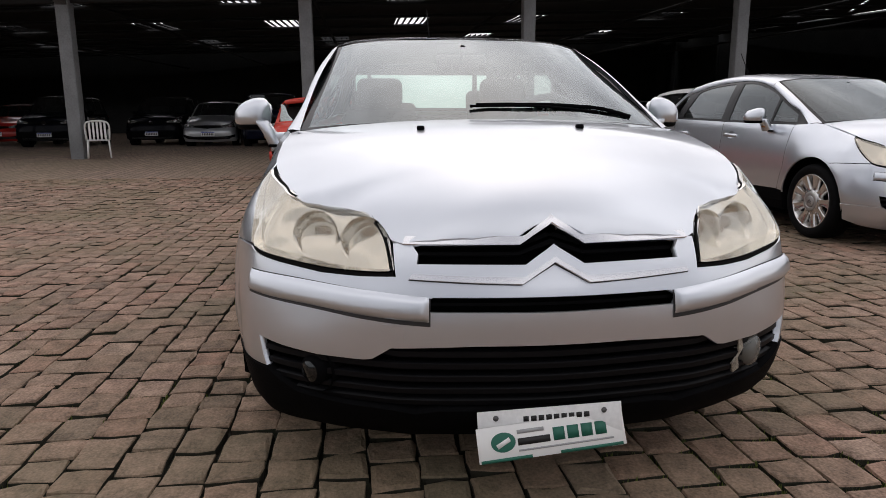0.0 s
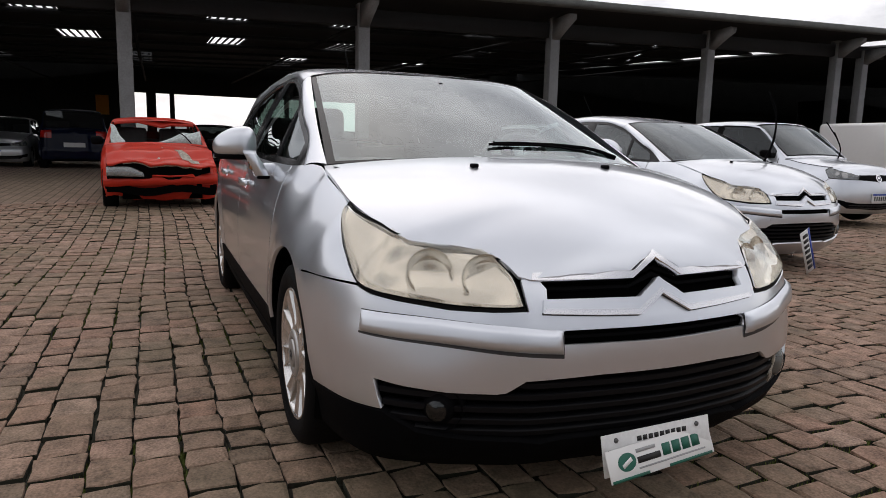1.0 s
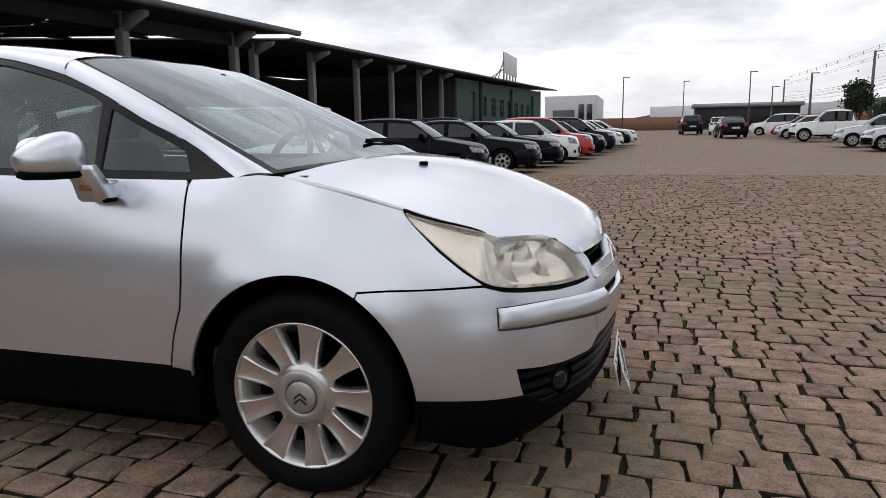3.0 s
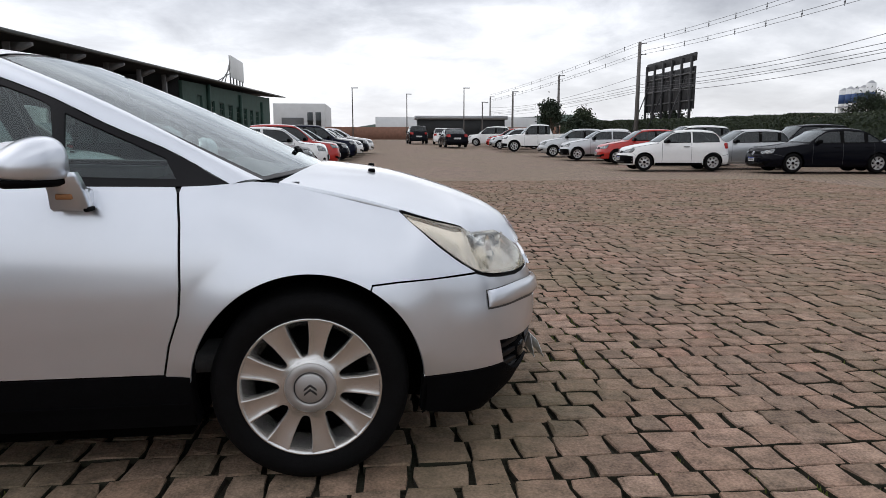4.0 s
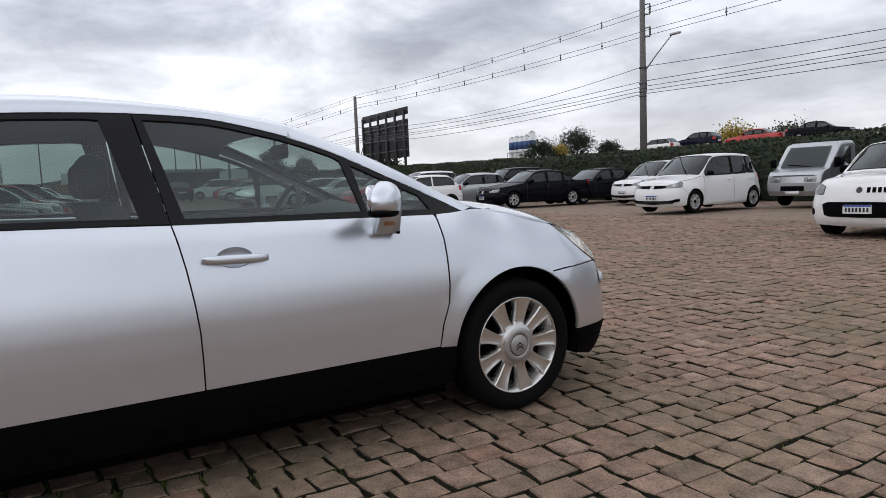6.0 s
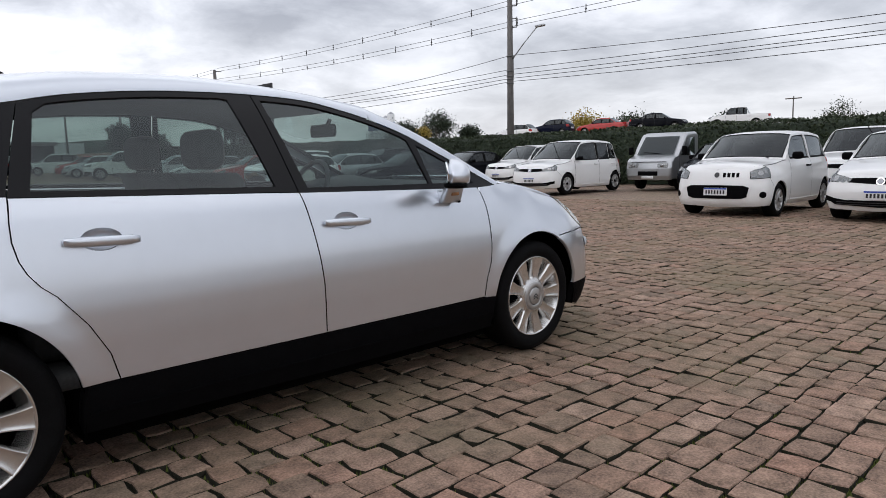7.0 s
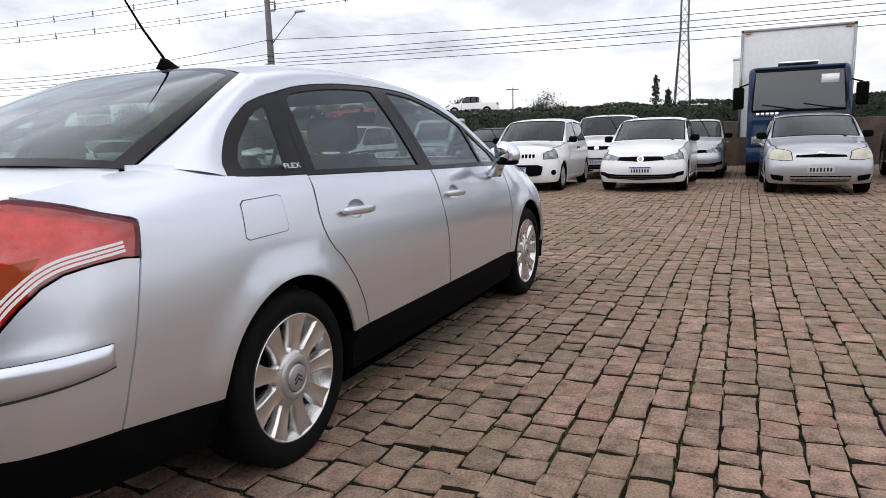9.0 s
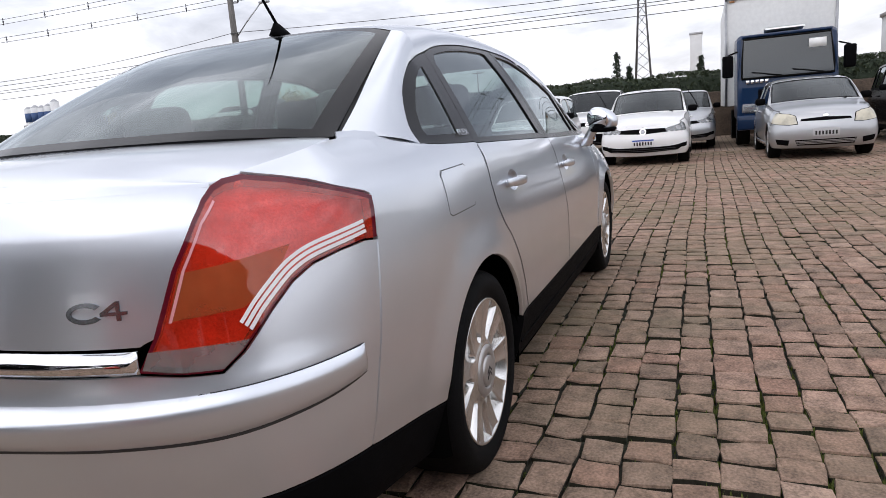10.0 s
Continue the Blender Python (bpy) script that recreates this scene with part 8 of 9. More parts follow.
for sd in (-1, 1):
    mm_ = part("mirror", box(-0.12, 0.02, sd * 1.25 - 0.12, sd * 1.25 + 0.12, 1.62, 2.12, 0.04), M["plastic"], truck)
    part("mirror_arm", tube([(-0.15, sd * 1.04, 2.2), (-0.05, sd * 1.25, 2.12)], 0.02, 6), M["plastic"], truck)
    part("headlamp", box(0.0, 0.05, sd * 0.78 - 0.16, sd * 0.78 + 0.16, 0.78, 0.98, 0.03), M["lamp_far"], truck)
    part("wiper", tube([(0.03, sd * 0.42 + 0.32, 1.58), (0.0, sd * 0.42 - 0.1, 1.66), (-0.005, sd * 0.42 - 0.32, 1.70)], 0.012, 5), M["plastic"], truck)
    for x in (-0.75, -4.1):
        wheel_part(truck, (x, 1.02, 0.42), sd, M["steel_wheel"], 0.42, 0.26, 7, 0.28, True, style="open")
part("bumper", box(-0.05, 0.1, -1.05, 1.05, 0.38, 0.72, 0.04), TB, truck)
part("grille", box(0.02, 0.045, -0.6, 0.6, 0.85, 1.3, 0.01), M["plastic"], truck)
bx = part("box_body", box(-6.6, -1.75, -1.26, 1.26, 0.95, 3.62, 0.02), M["box_white"], truck)
for sd in (-1, 1):
    part("edge_rail", box(-1.76, -1.72, sd * 1.24 - 0.03, sd * 1.24 + 0.03, 0.95, 3.62), M["galvanised"], bx)
    part("marker_lamp", box(-1.74, -1.71, sd * 1.1 - 0.06, sd * 1.1 + 0.06, 3.52, 3.56), M["amber_dull"], bx)
part("top_rail", box(-1.76, -1.72, -1.27, 1.27, 3.57, 3.63), M["galvanised"], bx)
part("chassis", box(-6.3, -0.3, -0.45, 0.45, 0.5, 0.9), M["dark"], truck)

# ---------- small silver cargo truck ----------
mini = thing("mini_truck", "silver small cab-over flatbed truck under the hedge", "truck", m=pose(17.6, 7.75, 0, 0, 0, 181))
sec = [(-0.03, 0.32), (0.03, 0.45), (0.03, 0.68), (-0.02, 0.88), (-0.12, 0.99), (-0.42, 1.08), (-0.66, 1.38), (-0.93, 1.70), (-1.02, 1.78), (-1.2, 1.82), (-1.7, 1.84), (-1.83, 1.76), (-1.88, 0.9), (-1.88, 0.4)]
part("cab", rounded_cab(sec, 0.78, 0.14), S_, mini, smooth=False)
part("windscreen", loft([[(-0.412, y, 1.115), (-0.645, y * 0.98, 1.405), (-0.895, y * 0.95, 1.69)] for y in np.linspace(0.62, -0.62, 5)]), M["far_glass"], mini)
part("wiper", tube([(-0.40, 0.3, 1.12), (-0.44, -0.1, 1.17), (-0.46, -0.4, 1.19)], 0.01, 5), M["plastic"], mini)
for sd in (-1, 1):
    part("headlamp", box(-0.10, 0.045, sd * 0.50 - 0.17, sd * 0.50 + 0.17, 0.70, 0.85, 0.03), M["lamp_far"], mini)
    part("lamp_bowl", box(-0.02, 0.048, sd * 0.50 - 0.08, sd * 0.50 + 0.04, 0.73, 0.82, 0.02), M["lamp_inner"], mini)
    part("door_mirror", box(-0.62, -0.5, sd * 0.92 - 0.07, sd * 0.92 + 0.07, 1.12, 1.36, 0.03), M["plastic"], mini)
    part("door_seam", box(-0.52, -0.51, sd * 0.782 - 0.004, sd * 0.782 + 0.004, 0.5, 1.05), M["trim_dark"], mini)
    part("side_window", prism([(-0.62, 1.08), (-0.98, 1.62), (-1.5, 1.66), (-1.55, 1.08)], lambda a, b: (a, sd * 0.77, b), lambda a, b: (a, sd * 0.784, b)), M["far_glass"], mini)
    for x in (-0.78, -3.0):
        wheel_part(mini, (x, 0.76, 0.28), sd, M["alloy_far"], 0.28, 0.18, 7, 0.17, True, style="open")
part("grille", box(0.0, 0.04, -0.34, 0.34, 0.46, 0.60, 0.015), M["plastic"], mini)
part("bonnet_seam", box(-0.03, 0.022, -0.6, 0.6, 0.89, 0.90), M["trim_dark"], mini)
part("number_plate", box(0.03, 0.045, -0.2, 0.2, 0.36, 0.45), M["plate_white"], mini)
part("bed", joined(box(-4.2, -1.95, -0.8, 0.8, 0.62, 0.70)), M["plastic"], mini)
for sd in (-1, 1):
    part("bed_side", box(-4.2, -1.95, sd * 0.8 - 0.02, sd * 0.8 + 0.02, 0.70, 1.0), S_, mini)
part("chassis", box(-3.9, -0.4, -0.35, 0.35, 0.35, 0.62), M["dark"], mini)

# ---------- white panel van ----------
van = thing("panel_van", "white panel van with a high cargo box", "van", m=pose(-7.84, 16.96, 0.02, 0, 0, 8))
part("cargo_box", box(-2.0, 0.35, -0.84, 0.84, 0.35, 1.97, 0.10, 3), W_, van)
sec = [(1.95, 0.3), (2.0, 0.6), (1.9, 0.82), (1.1, 1.02), (0.45, 1.52), (0.3, 1.55), (0.3, 0.3)]
part("cab", rounded_cab(sec, 0.81, 0.12), W_, van, smooth=False)
part("windscreen", loft([[(1.09, y, 1.045), (0.47, y * 0.93, 1.52)] for y in np.linspace(0.70, -0.70, 5)]), M["far_glass"], van)
for sd in (-1, 1):
    part("side_window", prism([(1.0, 1.02), (0.52, 1.40), (0.36, 1.42), (0.36, 1.0)], lambda a, b: (a, sd * 0.795, b), lambda a, b: (a, sd * 0.81, b)), M["far_glass"], van)
    part("headlamp", box(1.85, 1.97, sd * 0.6 - 0.16, sd * 0.6 + 0.16, 0.66, 0.80, 0.03), M["lamp_far"], van)
    for x in (1.2, -1.3):
        wheel_part(van, (x, 0.80, 0.29), sd, M["steel_wheel"], 0.29, 0.19, 7, 0.17, True, style="open")

# ---------- white plastic chair ----------
chair = thing("plastic_chair", "white plastic garden chair beside a column", "chair", m=pose(-13.0, -6.75, 0.18, 0, 0, 200))
part("seat", box(-0.22, 0.22, -0.23, 0.23, 0.40, 0.43, 0.015), M["white_plastic"], chair)
part("back_rail", tube(smooth_line([(-0.2, -0.24, 0.42), (-0.27, -0.25, 0.75), (-0.3, -0.15, 0.85), (-0.3, 0.15, 0.85), (-0.27, 0.25, 0.75), (-0.2, 0.24, 0.42)], 4), 0.02, 6), M["white_plastic"], chair)
for k in range(5):
    part("back_slat", box(-0.275, -0.255, -0.16 + 0.08 * k - 0.022, -0.16 + 0.08 * k + 0.022, 0.43, 0.85, 0.004), M["white_plastic"], chair)
for a, b in ((0.2, 0.22), (0.2, -0.22), (-0.2, 0.22), (-0.2, -0.22)):
    part("leg", tube([(a * 1.15, b * 1.1, 0.0), (a, b, 0.42)], [0.018, 0.024], 6), M["white_plastic"], chair)
    if a > 0:
        part("arm", tube([(a, b * 1.1, 0.42), (a * 0.9, b * 1.15, 0.64), (-0.24, b * 1.12, 0.66)], 0.02, 6), M["white_plastic"], chair)

# ---------- hedge, trees ----------
def leaves(count, place, size, seed, flat=0.6):
    """Many small leaf clumps: place(rng) gives a centre."""
    rng = random.Random(seed)
    v, q = [], []
    for _ in range(count):
        c = Vector(place(rng))
        s = size * rng.uniform(0.55, 1.35)
        a = Vector((rng.uniform(-1, 1), rng.uniform(-1, 1), rng.uniform(-1, 1))).normalized()
        b = a.cross(Vector((rng.uniform(-1, 1), rng.uniform(-1, 1), rng.uniform(-1, 1)))).normalized()
        k = len(v)
        v += [c - a * s, c + b * s * flat, c + a * s, c - b * s * flat]
        q.append((k, k + 1, k + 2, k + 3))
    return np.array([tuple(p) for p in v]), q, None


def hedge(name, pts, width, height, n, label):
    """A clipped hedge along a line: a dark core with leaves over its faces."""
    h = thing(name, label, "hedge")
    p = np.array(pts, float)
    rows = []
    for i, (x, y) in enumerate(p):
        z = ground_z(x, y)
        hh = height + 0.08 * noise.noise(Vector((x, y, 0)) * 0.7)
        rows.append([(x + 0.5 * width * a, y, z + b * hh) for a, b in ((-0.92, 0), (-0.95, 0.9), (-0.75, 0.965), (0.75, 0.965), (0.95, 0.9), (0.92, 0))])
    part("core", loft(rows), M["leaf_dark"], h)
    seg = np.r_[0, np.cumsum(np.hypot(*np.diff(p, axis=0).T))]

    def place(rng):
        s = rng.uniform(0, seg[-1])
        x, y = np.interp(s, seg, p[:, 0]), np.interp(s, seg, p[:, 1])
        hh = height + 0.12 * noise.noise(Vector((x, y, 0)) * 0.7)
        k = rng.random()
        if k < 0.62:
            a, b = -0.5 * width - rng.uniform(-0.05, 0.09), rng.uniform(0.03, 1) * hh
        else:
            a, b = rng.uniform(-0.5, 0.5) * width, hh + rng.uniform(-0.06, 0.07)
        return (x + a, y, ground_z(x, y) + b)
    lv = part("foliage", leaves(n, place, 0.058, 4), M["leaf"], h)
    lv["kind"] = "stuff"
    return h


hedge("hedge", [(22.6, y) for y in np.linspace(-40, 14, 28)] + [(22.8 + 0.05 * (y - 14), y) for y in np.linspace(16, 80, 24)], 1.4, 2.15, 100000, "long clipped dark green hedge along the edge of the yard")


def tree(name, x, y, z, h, spread, n, material, seed, label, leaf=0.2, trunk=0.12):
    t = thing(name, label, "tree", m=pose(x, y, z))
    rng = random.Random(seed)
    part("trunk", tube([(0, 0, -0.2), (0.04 * h * rng.uniform(-1, 1), 0.03 * h, h * 0.35), (0.03 * h, 0.0, h * 0.75)], [trunk, trunk * 0.7, trunk * 0.25], 7), M["bark"], t)
    tips = []
    for k in range(7):
        a, up = rng.uniform(0, 2 * math.pi), rng.uniform(0.45, 0.95)
        r = spread * rng.uniform(0.35, 0.8) * (1.15 - 0.5 * up)
        tip = (r * math.cos(a), r * math.sin(a), h * up)
        tips.append(tip)
        part("limb", tube([(0.02 * h, 0, h * up * 0.5), (tip[0] * 0.5, tip[1] * 0.5, h * up * 0.8), tip], [trunk * 0.4, trunk * 0.25, trunk * 0.1], 5), M["bark"], t)
    tips.append((0.02 * h, 0, h * 0.95))

    def place(r2):
        c = r2.choice(tips)
        g = spread * 0.36
        return (c[0] + r2.gauss(0, g * 0.55), c[1] + r2.gauss(0, g * 0.55), max(h * 0.22, c[2] + r2.gauss(0, g * 0.5)))
    lv = part("crown", leaves(n, place, leaf, seed + 1), M[material], t)
    lv["kind"] = "stuff"
    return t


for i, (x, y, z0, top, s, m_, what) in enumerate(((18.8, 60, 0.4, 4.5, 1.7, "leaf_dark", "dark young tree behind the parked row"), (22.4, 62, 0.5, 3.9, 1.7, "leaf", "round green tree behind the parked row"), (20.5, 58, 0.4, 3.0, 1.2, "leaf_dark", "small dark tree behind the parked row"),
                                                     (27, 53, 0.4, 3.3, 2.4, "leaf_dark", "low bushy tree under the billboard"), (51.5, 60, 2.0, 5.2, 2.4, "leaf_dark", "dark broad tree beyond the hedge"), (57.5, 61, 2.0, 6.7, 3.2, "leaf_dark", "tall dark tree beyond the hedge"),
                                                     (53.6, 59, 2.0, 4.9, 1.4, "leaf_yellow", "small tree in yellow flower beyond the hedge"), (60.5, 58, 2.0, 5.0, 2.0, "leaf_dark", "dark tree beyond the hedge"), (58, 38, 2.6, 5.0, 3.0, "leaf_yellow", "broad yellow-green tree on the bank"),
                                                     (61, 34, 2.6, 4.9, 2.8, "leaf", "broad green tree on the bank"), (64, 26, 2.6, 4.6, 2.0, "leaf_dark", "low dark tree on the bank"), (102, 27, 3.0, 7.4, 3.4, "leaf", "round tree on the skyline"))):
    tree("tree", x, y, z0 - 0.2, top - z0, s, 4200, m_, 20 + i, what, 0.115)



def conifer(x, y, z, h, r, seed, label):
    """A slim conifer: a straight trunk with drooping tiers of dense foliage."""
    t = thing("conifer_tree", label, "tree", m=pose(x, y, z))
    part("trunk", tube([(0, 0, -0.2), (0, 0, h)], [0.14, 0.02], 7), M["bark"], t)
    tiers = []
    rng = random.Random(seed)
    for k in range(26):
        up = 0.1 + 0.86 * k / 26
        a = 2.4 * k + rng.uniform(-0.4, 0.4)
        reach = r * (1 - up) ** 0.6 * rng.uniform(0.7, 1.15) + 0.1
        tip = (reach * math.cos(a), reach * math.sin(a), h * up + 0.15)
        tiers.append((tip, h * up))
        part("limb", tube([(0, 0, h * up), tip], [0.035, 0.012], 4), M["bark"], t)

    def place(r2):
        tip, z0 = r2.choice(tiers)
        k = r2.uniform(0.1, 1.05)
        return (tip[0] * k + r2.gauss(0, 0.1), tip[1] * k + r2.gauss(0, 0.1), z0 + r2.gauss(0.1, 0.16))
    lv = part("crown", leaves(2000, place, 0.13, seed + 1), M["leaf_dark"], t)
    lv["kind"] = "stuff"
    return t


conifer(106, 10.9, 2.8, 7.2, 1.1, 61, "slim dark conifer on the skyline")
conifer(107, 9.2, 2.8, 5.0, 0.9, 62, "small conifer on the skyline")
conifer(106, -1.2, 2.8, 5.4, 0.9, 63, "thin tree on the skyline")

# ---------- poles, lines, billboard, tower ----------
def pole(name, x, y, top, r, label, arms=True, z0=0.0):
    p = thing(name, label, "pole", "poles", m=pose(x, y, 0))
    part("shaft", tube([(0, 0, z0 - 0.3), (0, 0, top)], [r, r * 0.62], 10), M["pole_concrete"], p)
    return p


near_pole = pole("utility_pole", 25.0, 19.88, 9.44, 0.2, "tall dark concrete power pole with insulators and a lamp arm")
for z, out in ((9.2, 0.42), (8.72, 0.42), (8.1, 0.42), (7.68, 0.42)):
    part("insulator_arm", tube([(0, 0, z), (0.05, -out, z - 0.03)], 0.03, 5), M["steel"], near_pole)
for z in (8.72, 7.68):
    part("insulator", lathe([(0, 0.5), (0.03, 0.42), (0.06, 0.30), (0.03, 0.26), (0.06, 0.18), (0.03, 0.12), (0.055, 0.03), (0.02, 0.0)], 8, "z"), M["steel"], near_pole).location = (0.05, -0.42, z)
part("lamp_arm", tube([(0, 0, 5.95), (0.08, -0.75, 6.72), (0.14, -1.62, 7.48)], 0.03, 6), M["galvanised"], near_pole)
part("lamp_head", box(0.06, 0.24, -2.1, -1.55, 7.46, 7.56, 0.03), M["galvanised"], near_pole)
part("cable_box", tube([(0.2, 0, 5.2), (0.2, 0, 6.3)], 0.05, 6), M["steel"], near_pole)
for z in (4.9, 5.1, 5.25, 5.5, 6.25):
    part("clamp", lathe([(0.15, -0.04), (0.19, -0.03), (0.19, 0.03), (0.15, 0.04)], 10, "z"), M["steel"], near_pole).location = (0, 0, z)
far_pole = pole("utility_pole", 23.1, 50.0, 8.7, 0.2, "pale concrete power pole beside a billboard", z0=0.2)
for z in (8.6, 7.75):
    part("insulator_arm", tube([(0.1, 0, z), (0.5, -0.2, z)], 0.03, 5), M["steel"], far_pole)
for x, y, top, r in ((19.3, 80, 6.9, 0.16), (25.1, 80, 8.9, 0.2), (13.2, 80, 7.3, 0.09), (15.5, 80, 5.6, 0.1), (-0.4, 80, 7.2, 0.09), (7.0, 95, 7.5, 0.09), (21.5, 108, 8.0, 0.15)):
    p = pole("street_pole", x, y, top, r, "thin distant lamp pole", z0=0.5)
    part("head", box(-0.1, 0.7, -0.1, 0.1, top - 0.08, top + 0.02), M["galvanised"], p)
wide_pole = pole("utility_pole", 70.0, 22.0, 6.6, 0.09, "distant wooden power pole on the bank", z0=2.0)
part("cross_arm", box(-0.05, 0.05, -0.75, 0.75, 6.35, 6.45), M["bark"], wide_pole)


def wire(points, sag, r=0.016):
    """A hanging cable through the given supports."""
    out = []
    for a, b in zip(points, points[1:]):
        a, b = Vector(a), Vector(b)
        for k in range(14):
            t = k / 14
            p = a.lerp(b, t)
            p.z -= 4 * sag * t * (1 - t)
            out.append(tuple(p))
    out.append(tuple(points[-1]))
    return tube(out, r, 4, False)


# two lines of twin conductors held apart by spacers
for z, far_z in ((8.72, 8.6), (7.68, 7.75)):
    spans = [((25.05, 19.46, z), (28.5, -32, z + 1.5), 0.25, 13), ((25.05, 19.46, z), (23.5, 49.8, far_z), 0.3, 10), ((23.5, 49.8, far_z), (21.5, 108, far_z - 0.6), 0.4, 14)]
    w = None
    for lift in (0.30, 0.05):
        rows = [(28.5, -32, z + 1.5 + lift), (25.05, 19.46, z + lift), (23.5, 49.8, far_z + lift), (21.5, 108, far_z - 0.6 + lift)]
        w = tagged(part("power_cable", wire(rows, 0.25, 0.012), M["cable"]), "thin dark overhead power cable with spacers", "cable", "overhead cables")
    for a, b, sag, count in spans:
        a, b = Vector(a), Vector(b)
        for k in range(1, count):
            t = k / count
            p = a.lerp(b, t) - Vector((0, 0, 4 * 0.25 * t * (1 - t) - 0.05))
            part("spacer", joined(box(p.x - 0.014, p.x + 0.014, p.y - 0.016, p.y + 0.016, p.z - 0.06, p.z + 0.33), box(p.x - 0.03, p.x + 0.03, p.y - 0.05, p.y + 0.05, p.z + 0.08, p.z + 0.16, 0.015, 1)), M["cable"], w)
for z, s in ((6.3, 0.8), (5.6, 0.32), (5.35, 0.34), (5.15, 0.27), (5.0, 0.47)):
    tagged(part("phone_cable", wire([(28.5, -32, z + 0.6), (25.0, 19.88, z), (23.1, 50, z - 0.2), (21.5, 108, z)], s, 0.014), M["cable"]), "sagging dark telephone cable between the poles", "cable", "overhead cables")

bill = thing("billboard", "back of a long dark steel billboard on posts", "billboard", m=pose(25.2, 48.9, 0, 0, 0, 90))
for k in range(8):
    part("panel", box(-4.3 + 1.075 * k + 0.015, -3.225 + 1.075 * k - 0.015, -0.06, 0.06, 3.3, 6.35, 0.02), M["dark_steel"], bill)
part("top_panel", box(-4.35, 4.35, -0.05, 0.05, 6.72, 7.32, 0.02), M["dark_steel"], bill)
for k in range(6):
    part("post", box(-4.0 + 1.6 * k - 0.08, -4.0 + 1.6 * k + 0.08, 0.1, 0.26, 0, 7.1), M["dark_steel"], bill)
for z in (3.9, 4.9, 5.9):
    part("rail", box(-4.3, 4.3, 0.06, 0.16, z - 0.05, z + 0.05), M["steel"], bill)
for k in range(3):
    part("brace", tube([(-3.2 + 3.2 * k, 0.2, 5.6), (-3.2 + 3.2 * k, 2.2, 0.3)], 0.05, 5), M["dark_steel"], bill)
tower = thing("lattice_tower", "distant galvanised steel lattice tower", "tower", m=pose(106, 7, 3))
for a, b in ((-1, -1), (1, -1), (1, 1), (-1, 1)):
    part("leg", tube([(a * 1.25, b * 1.25, 0), (a * 0.55, b * 0.55, 13), (a * 0.5, b * 0.5, 26)], 0.09, 4), M["steel"], tower)
for k in range(16):
    z0, z1 = 1.7 * k, 1.7 * (k + 1)
    r0, r1 = (1.25 - 0.054 * min(z0, 13) - 0.004 * max(0, z0 - 13), 1.25 - 0.054 * min(z1, 13) - 0.004 * max(0, z1 - 13))
    for (a, b), (c, d) in (((-1, -1), (1, -1)), ((1, -1), (1, 1)), ((1, 1), (-1, 1)), ((-1, 1), (-1, -1))):
        part("brace", tube([(a * r0, b * r0, z0), (c * r1, d * r1, z1)], 0.05, 3), M["steel"], tower)
slab = thing("pale_tower", "distant pale square water tower", "tower", m=pose(150, -0.2, 2))
part("shaft", box(-1.2, 1.2, -1.2, 1.2, 0, 13.2, 0.05), M["white_wall"], slab)
part("cap", box(-1.3, 1.3, -1.3, 1.3, 13.2, 13.6, 0.05), M["galvanised"], slab)
silo = thing("silo_group", "cluster of white storage silos with a blue band", "silos", m=pose(139, 179, 2))
for k in range(5):
    y_s, top_s = -5.2 + 2.7 * k, 13.2 + (1.3 if k == 0 else 0.25 * (k % 2))
    s = part("silo", tube([(2.2, y_s, 1.0), (2.2, y_s, top_s)], 1.22, 14), M["white_wall"], silo)
    part("blue_band", tube([(2.2, y_s, 9.4), (2.2, y_s, 12.0)], 1.26, 14), M["silo_blue"], s)
    part("cone", lathe([(1.22, top_s), (0.4, top_s + 0.7), (0.0, top_s + 0.8)], 14, "z"), M["galvanised"], s).location = (2.2, y_s, 0)
part("gantry", joined(box(0.6, 1.0, -6.6, 6.8, 8.3, 8.6), *[box(0.6, 0.8, y - 0.1, y + 0.1, 0, 8.4) for y in np.arange(-6.4, 7, 2.6)]), M["galvanised"], silo)
part("depot", box(-1, 3, -9, 9, 0, 2.6), M["shed_wall"], silo)
low = thing("distant_roof", "long low shed roof in the distance", "building", m=pose(13, 92, 1.2))
part("roof", box(-5, 8, -1, 3, 2.6, 3.1), M["galvanised"], low)
part("wall", box(-4.6, 7.6, -0.8, 2.8, 0, 2.6), M["shed_wall"], low)
far_h = thing("apartment_block", "pale flat-roofed building behind the hedge", "building", m=pose(60, -26, 1))
part("wall", box(0, 12, -9, 9, 0, 6.6), M["white_wall"], far_h)
for k in range(6):
    part("window", box(-0.06, 0.05, -7.4 + 2.7 * k, -6.0 + 2.7 * k, 4.0, 5.4), M["far_glass"], far_h)
part("cornice", box(-0.3, 12, -9.2, 9.2, 6.6, 6.9), M["concrete"], far_h)
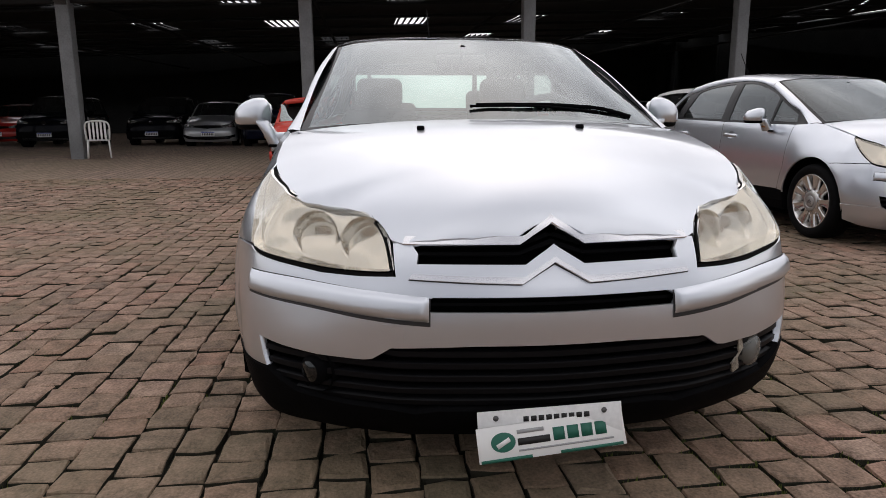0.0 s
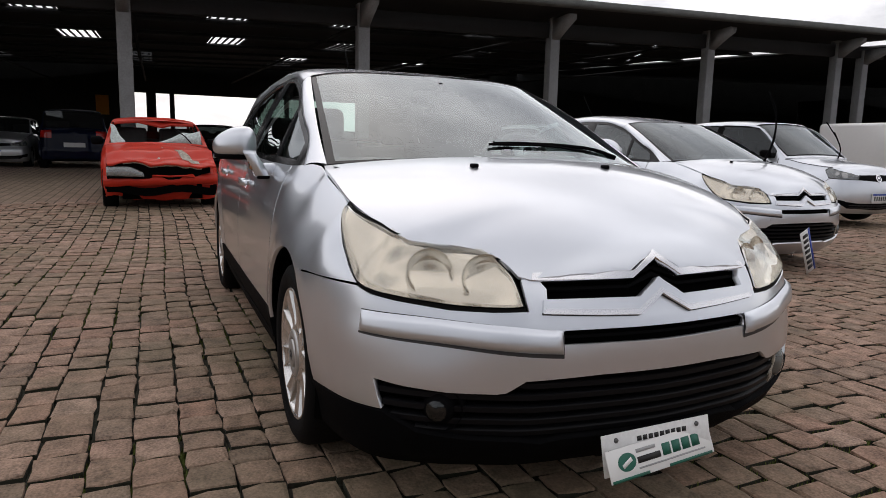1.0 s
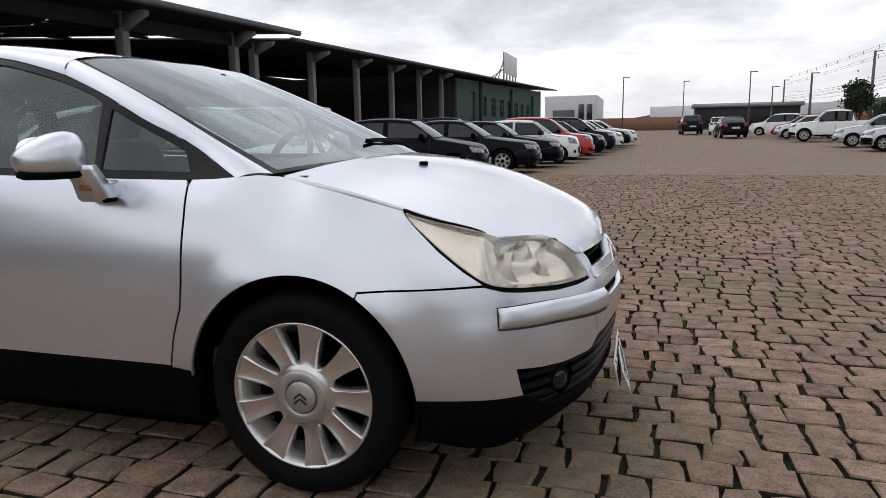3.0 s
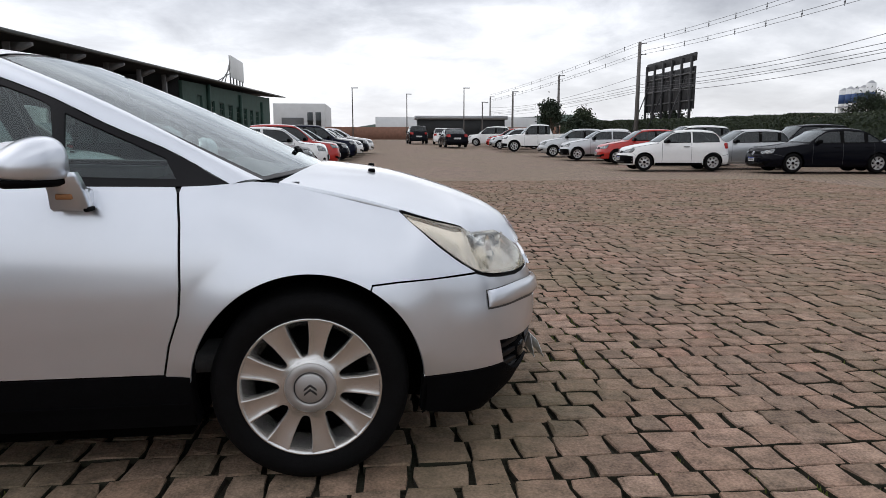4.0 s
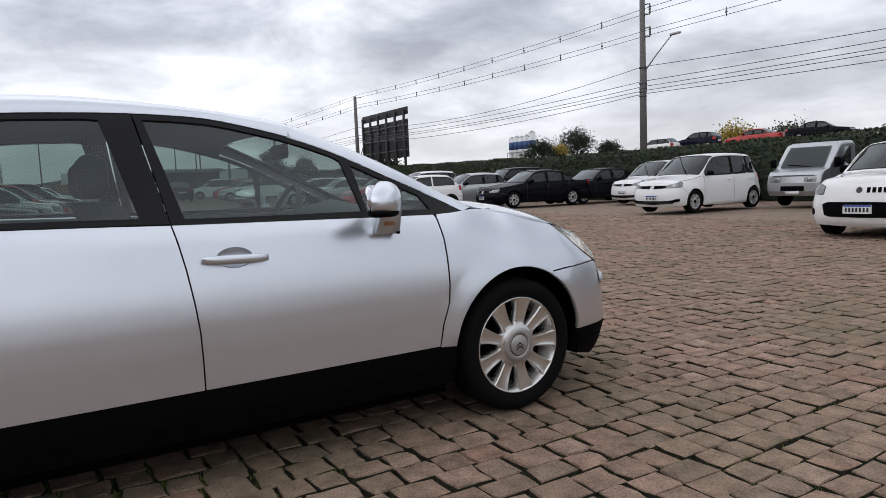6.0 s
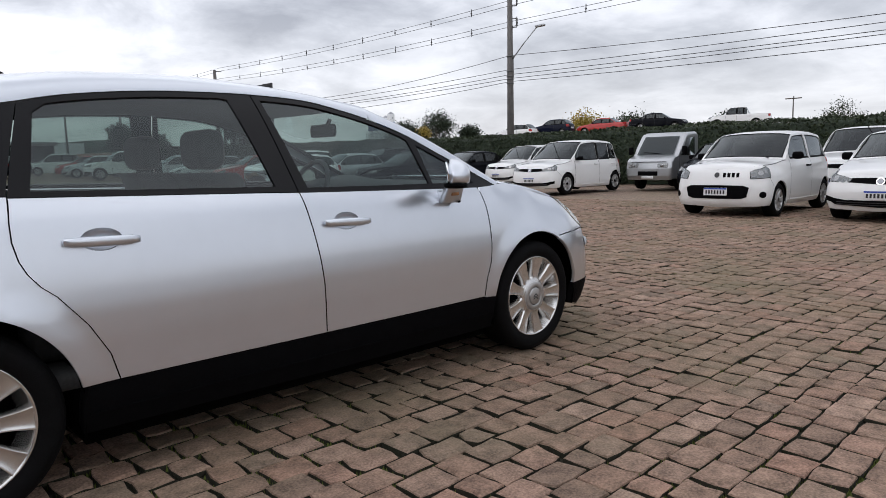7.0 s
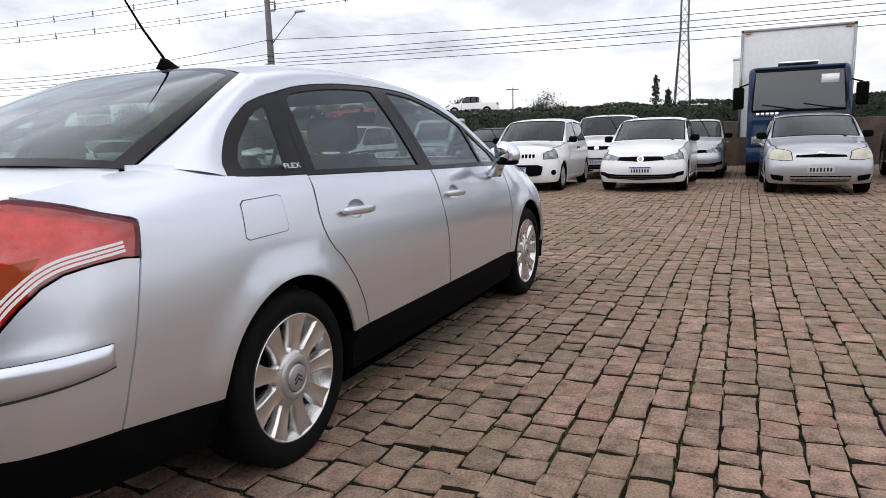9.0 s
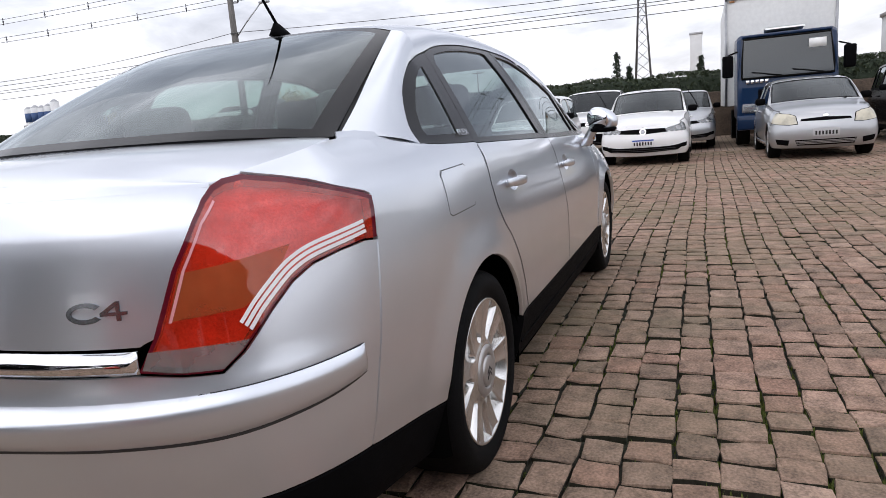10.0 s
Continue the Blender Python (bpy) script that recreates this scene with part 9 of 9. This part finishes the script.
# ---------- setts ----------
def lay_setts():
    rng = random.Random(5)
    near, rest_v, rest_q, joints = [], [], [], []
    y = SETT_Y[0]
    while y < SETT_Y[1]:
        wide = 0.144 + rng.uniform(-0.014, 0.014)
        x = SETT_X[0] + rng.uniform(0, 0.2)
        while x < SETT_X[1]:
            long = rng.uniform(0.125, 0.205)
            g, gy = rng.uniform(0.005, 0.0105), rng.uniform(0.0015, 0.005)
            j = lambda a: rng.uniform(-a, a)  # noqa: E731
            wob = 0.014 * math.sin(x * 0.9 + y * 0.35) + 0.005 * math.sin(x * 2.3 - y * 0.8 + 1)
            x0, x1, y0, y1 = x + g, x + long - g, y + gy + wob + j(0.0035), y + wide - gy + wob + j(0.0035)
            mx_, my_ = (x0 + x1) / 2, (y0 + y1) / 2
            c_ = 0.003
            corners = [(x0 + c_ + j(0.010), y0 + c_ * 0.7 + j(0.006)), (mx_ + j(0.026), y0 + j(0.005)), (x1 - c_ + j(0.010), y0 + c_ * 0.7 + j(0.006)), (x1 + j(0.007), my_ + j(0.02)),
                       (x1 - c_ + j(0.010), y1 - c_ * 0.7 + j(0.006)), (mx_ + j(0.026), y1 + j(0.005)), (x0 + c_ + j(0.010), y1 - c_ * 0.7 + j(0.006)), (x0 + j(0.007), my_ + j(0.02))]
            if -5.5 < x < 6.5 and -4.5 < y < 3.0:
                joints.append((x, y + wob, long, wide))
            z = j(0.005)
            tx, ty = j(0.016), j(0.018)
            cx, cy = x + long / 2, y + wide / 2
            rows = [(px, py, -0.045) for px, py in corners]
            for k, (shrink, dz) in enumerate(((0.0, -0.006), (0.035, -0.0015), (0.22, 0.001))):
                for px, py in corners:
                    qx, qy = px + (cx - px) * shrink, py + (cy + wob - py) * shrink
                    rows.append((qx, qy, z + dz + (qx - cx) * tx + (qy - cy) * ty + (j(0.0035) if k else j(0.003))))
            gz = ground_z(cx, cy)
            rows = [(a, b, c + gz) for a, b, c in rows]
            quads = [tuple(range(24, 32))] + [(8 * r + k, 8 * r + (k + 1) % 8, 8 * r + 8 + (k + 1) % 8, 8 * r + 8 + k) for r in range(3) for k in range(8)]
            if -3.1 < cx < -0.5 and -2.75 < cy < -1.0:
                near.append((rows, quads))
            else:
                k = len(rest_v)
                rest_v += rows
                rest_q += [tuple(k + i for i in q) for q in quads]
            x += long
        y += wide
    def shaded_earth_sides(ob, count):
        """Joint earth and joint shade in one dark colour on the stones' upright sides, below their edges."""
        ob.data.materials.append(M["joint"])
        ob.data.polygons.foreach_set("material_index", ([0] + [1] * 8 + [0] * 16) * count)
        return ob

    many = shaded_earth_sides(part("setts", (np.array(rest_v), rest_q, None), M["sett_many"], ground, smooth=False), len(rest_q) // 25)
    many["kind"] = "stuff"
    for rows, quads in near[:300]:
        shaded_earth_sides(part("sett", (np.array(rows), quads, None), M["sett"], ground, smooth=False), 1)
    if near[300:]:
        v, q = [], []
        for rows, quads in near[300:]:
            q += [tuple(len(v) + i for i in t) for t in quads]
            v += rows
        extra = shaded_earth_sides(part("setts", (np.array(v), q, None), M["sett_many"], ground, smooth=False), len(q) // 25)
        extra["kind"] = "stuff"
    return joints


def moss_tufts(joints):
    """Patches of moss and short grass along the joints."""
    rng = random.Random(8)
    v, q = [], []
    for x, y, long, wide in joints:
        k = noise.noise(Vector((x * 0.8, y * 0.8, 2.0))) + 0.6 * noise.noise(Vector((x * 2.7, y * 2.7, 5.0)))
        if k < 0.0:
            continue
        for _ in range(int(8 + 90 * max(0.0, min(0.6, k)))):
            if rng.random() < 0.7:
                px, py = x + rng.random() ** 1.5 * long, y + rng.gauss(0, 0.005)
            else:
                px, py = x + rng.gauss(0, 0.004), y + rng.random() * wide
            a, h, w = rng.uniform(0, 2 * math.pi), rng.uniform(0.010, 0.024), rng.uniform(0.003, 0.007)
            dx, dy, n = math.cos(a), math.sin(a), len(v)
            v += [(px - dy * w, py + dx * w, -0.026), (px + dy * w, py - dx * w, -0.026), (px + dx * 0.006, py + dy * 0.006, -0.022 + h)]
            q.append((n, n + 1, n + 2))
    return tagged(part("moss", (np.array(v), q, None), M["moss"]), "small green moss tufts in the joints of the setts", "moss", kind="stuff")


moss_tufts(lay_setts())
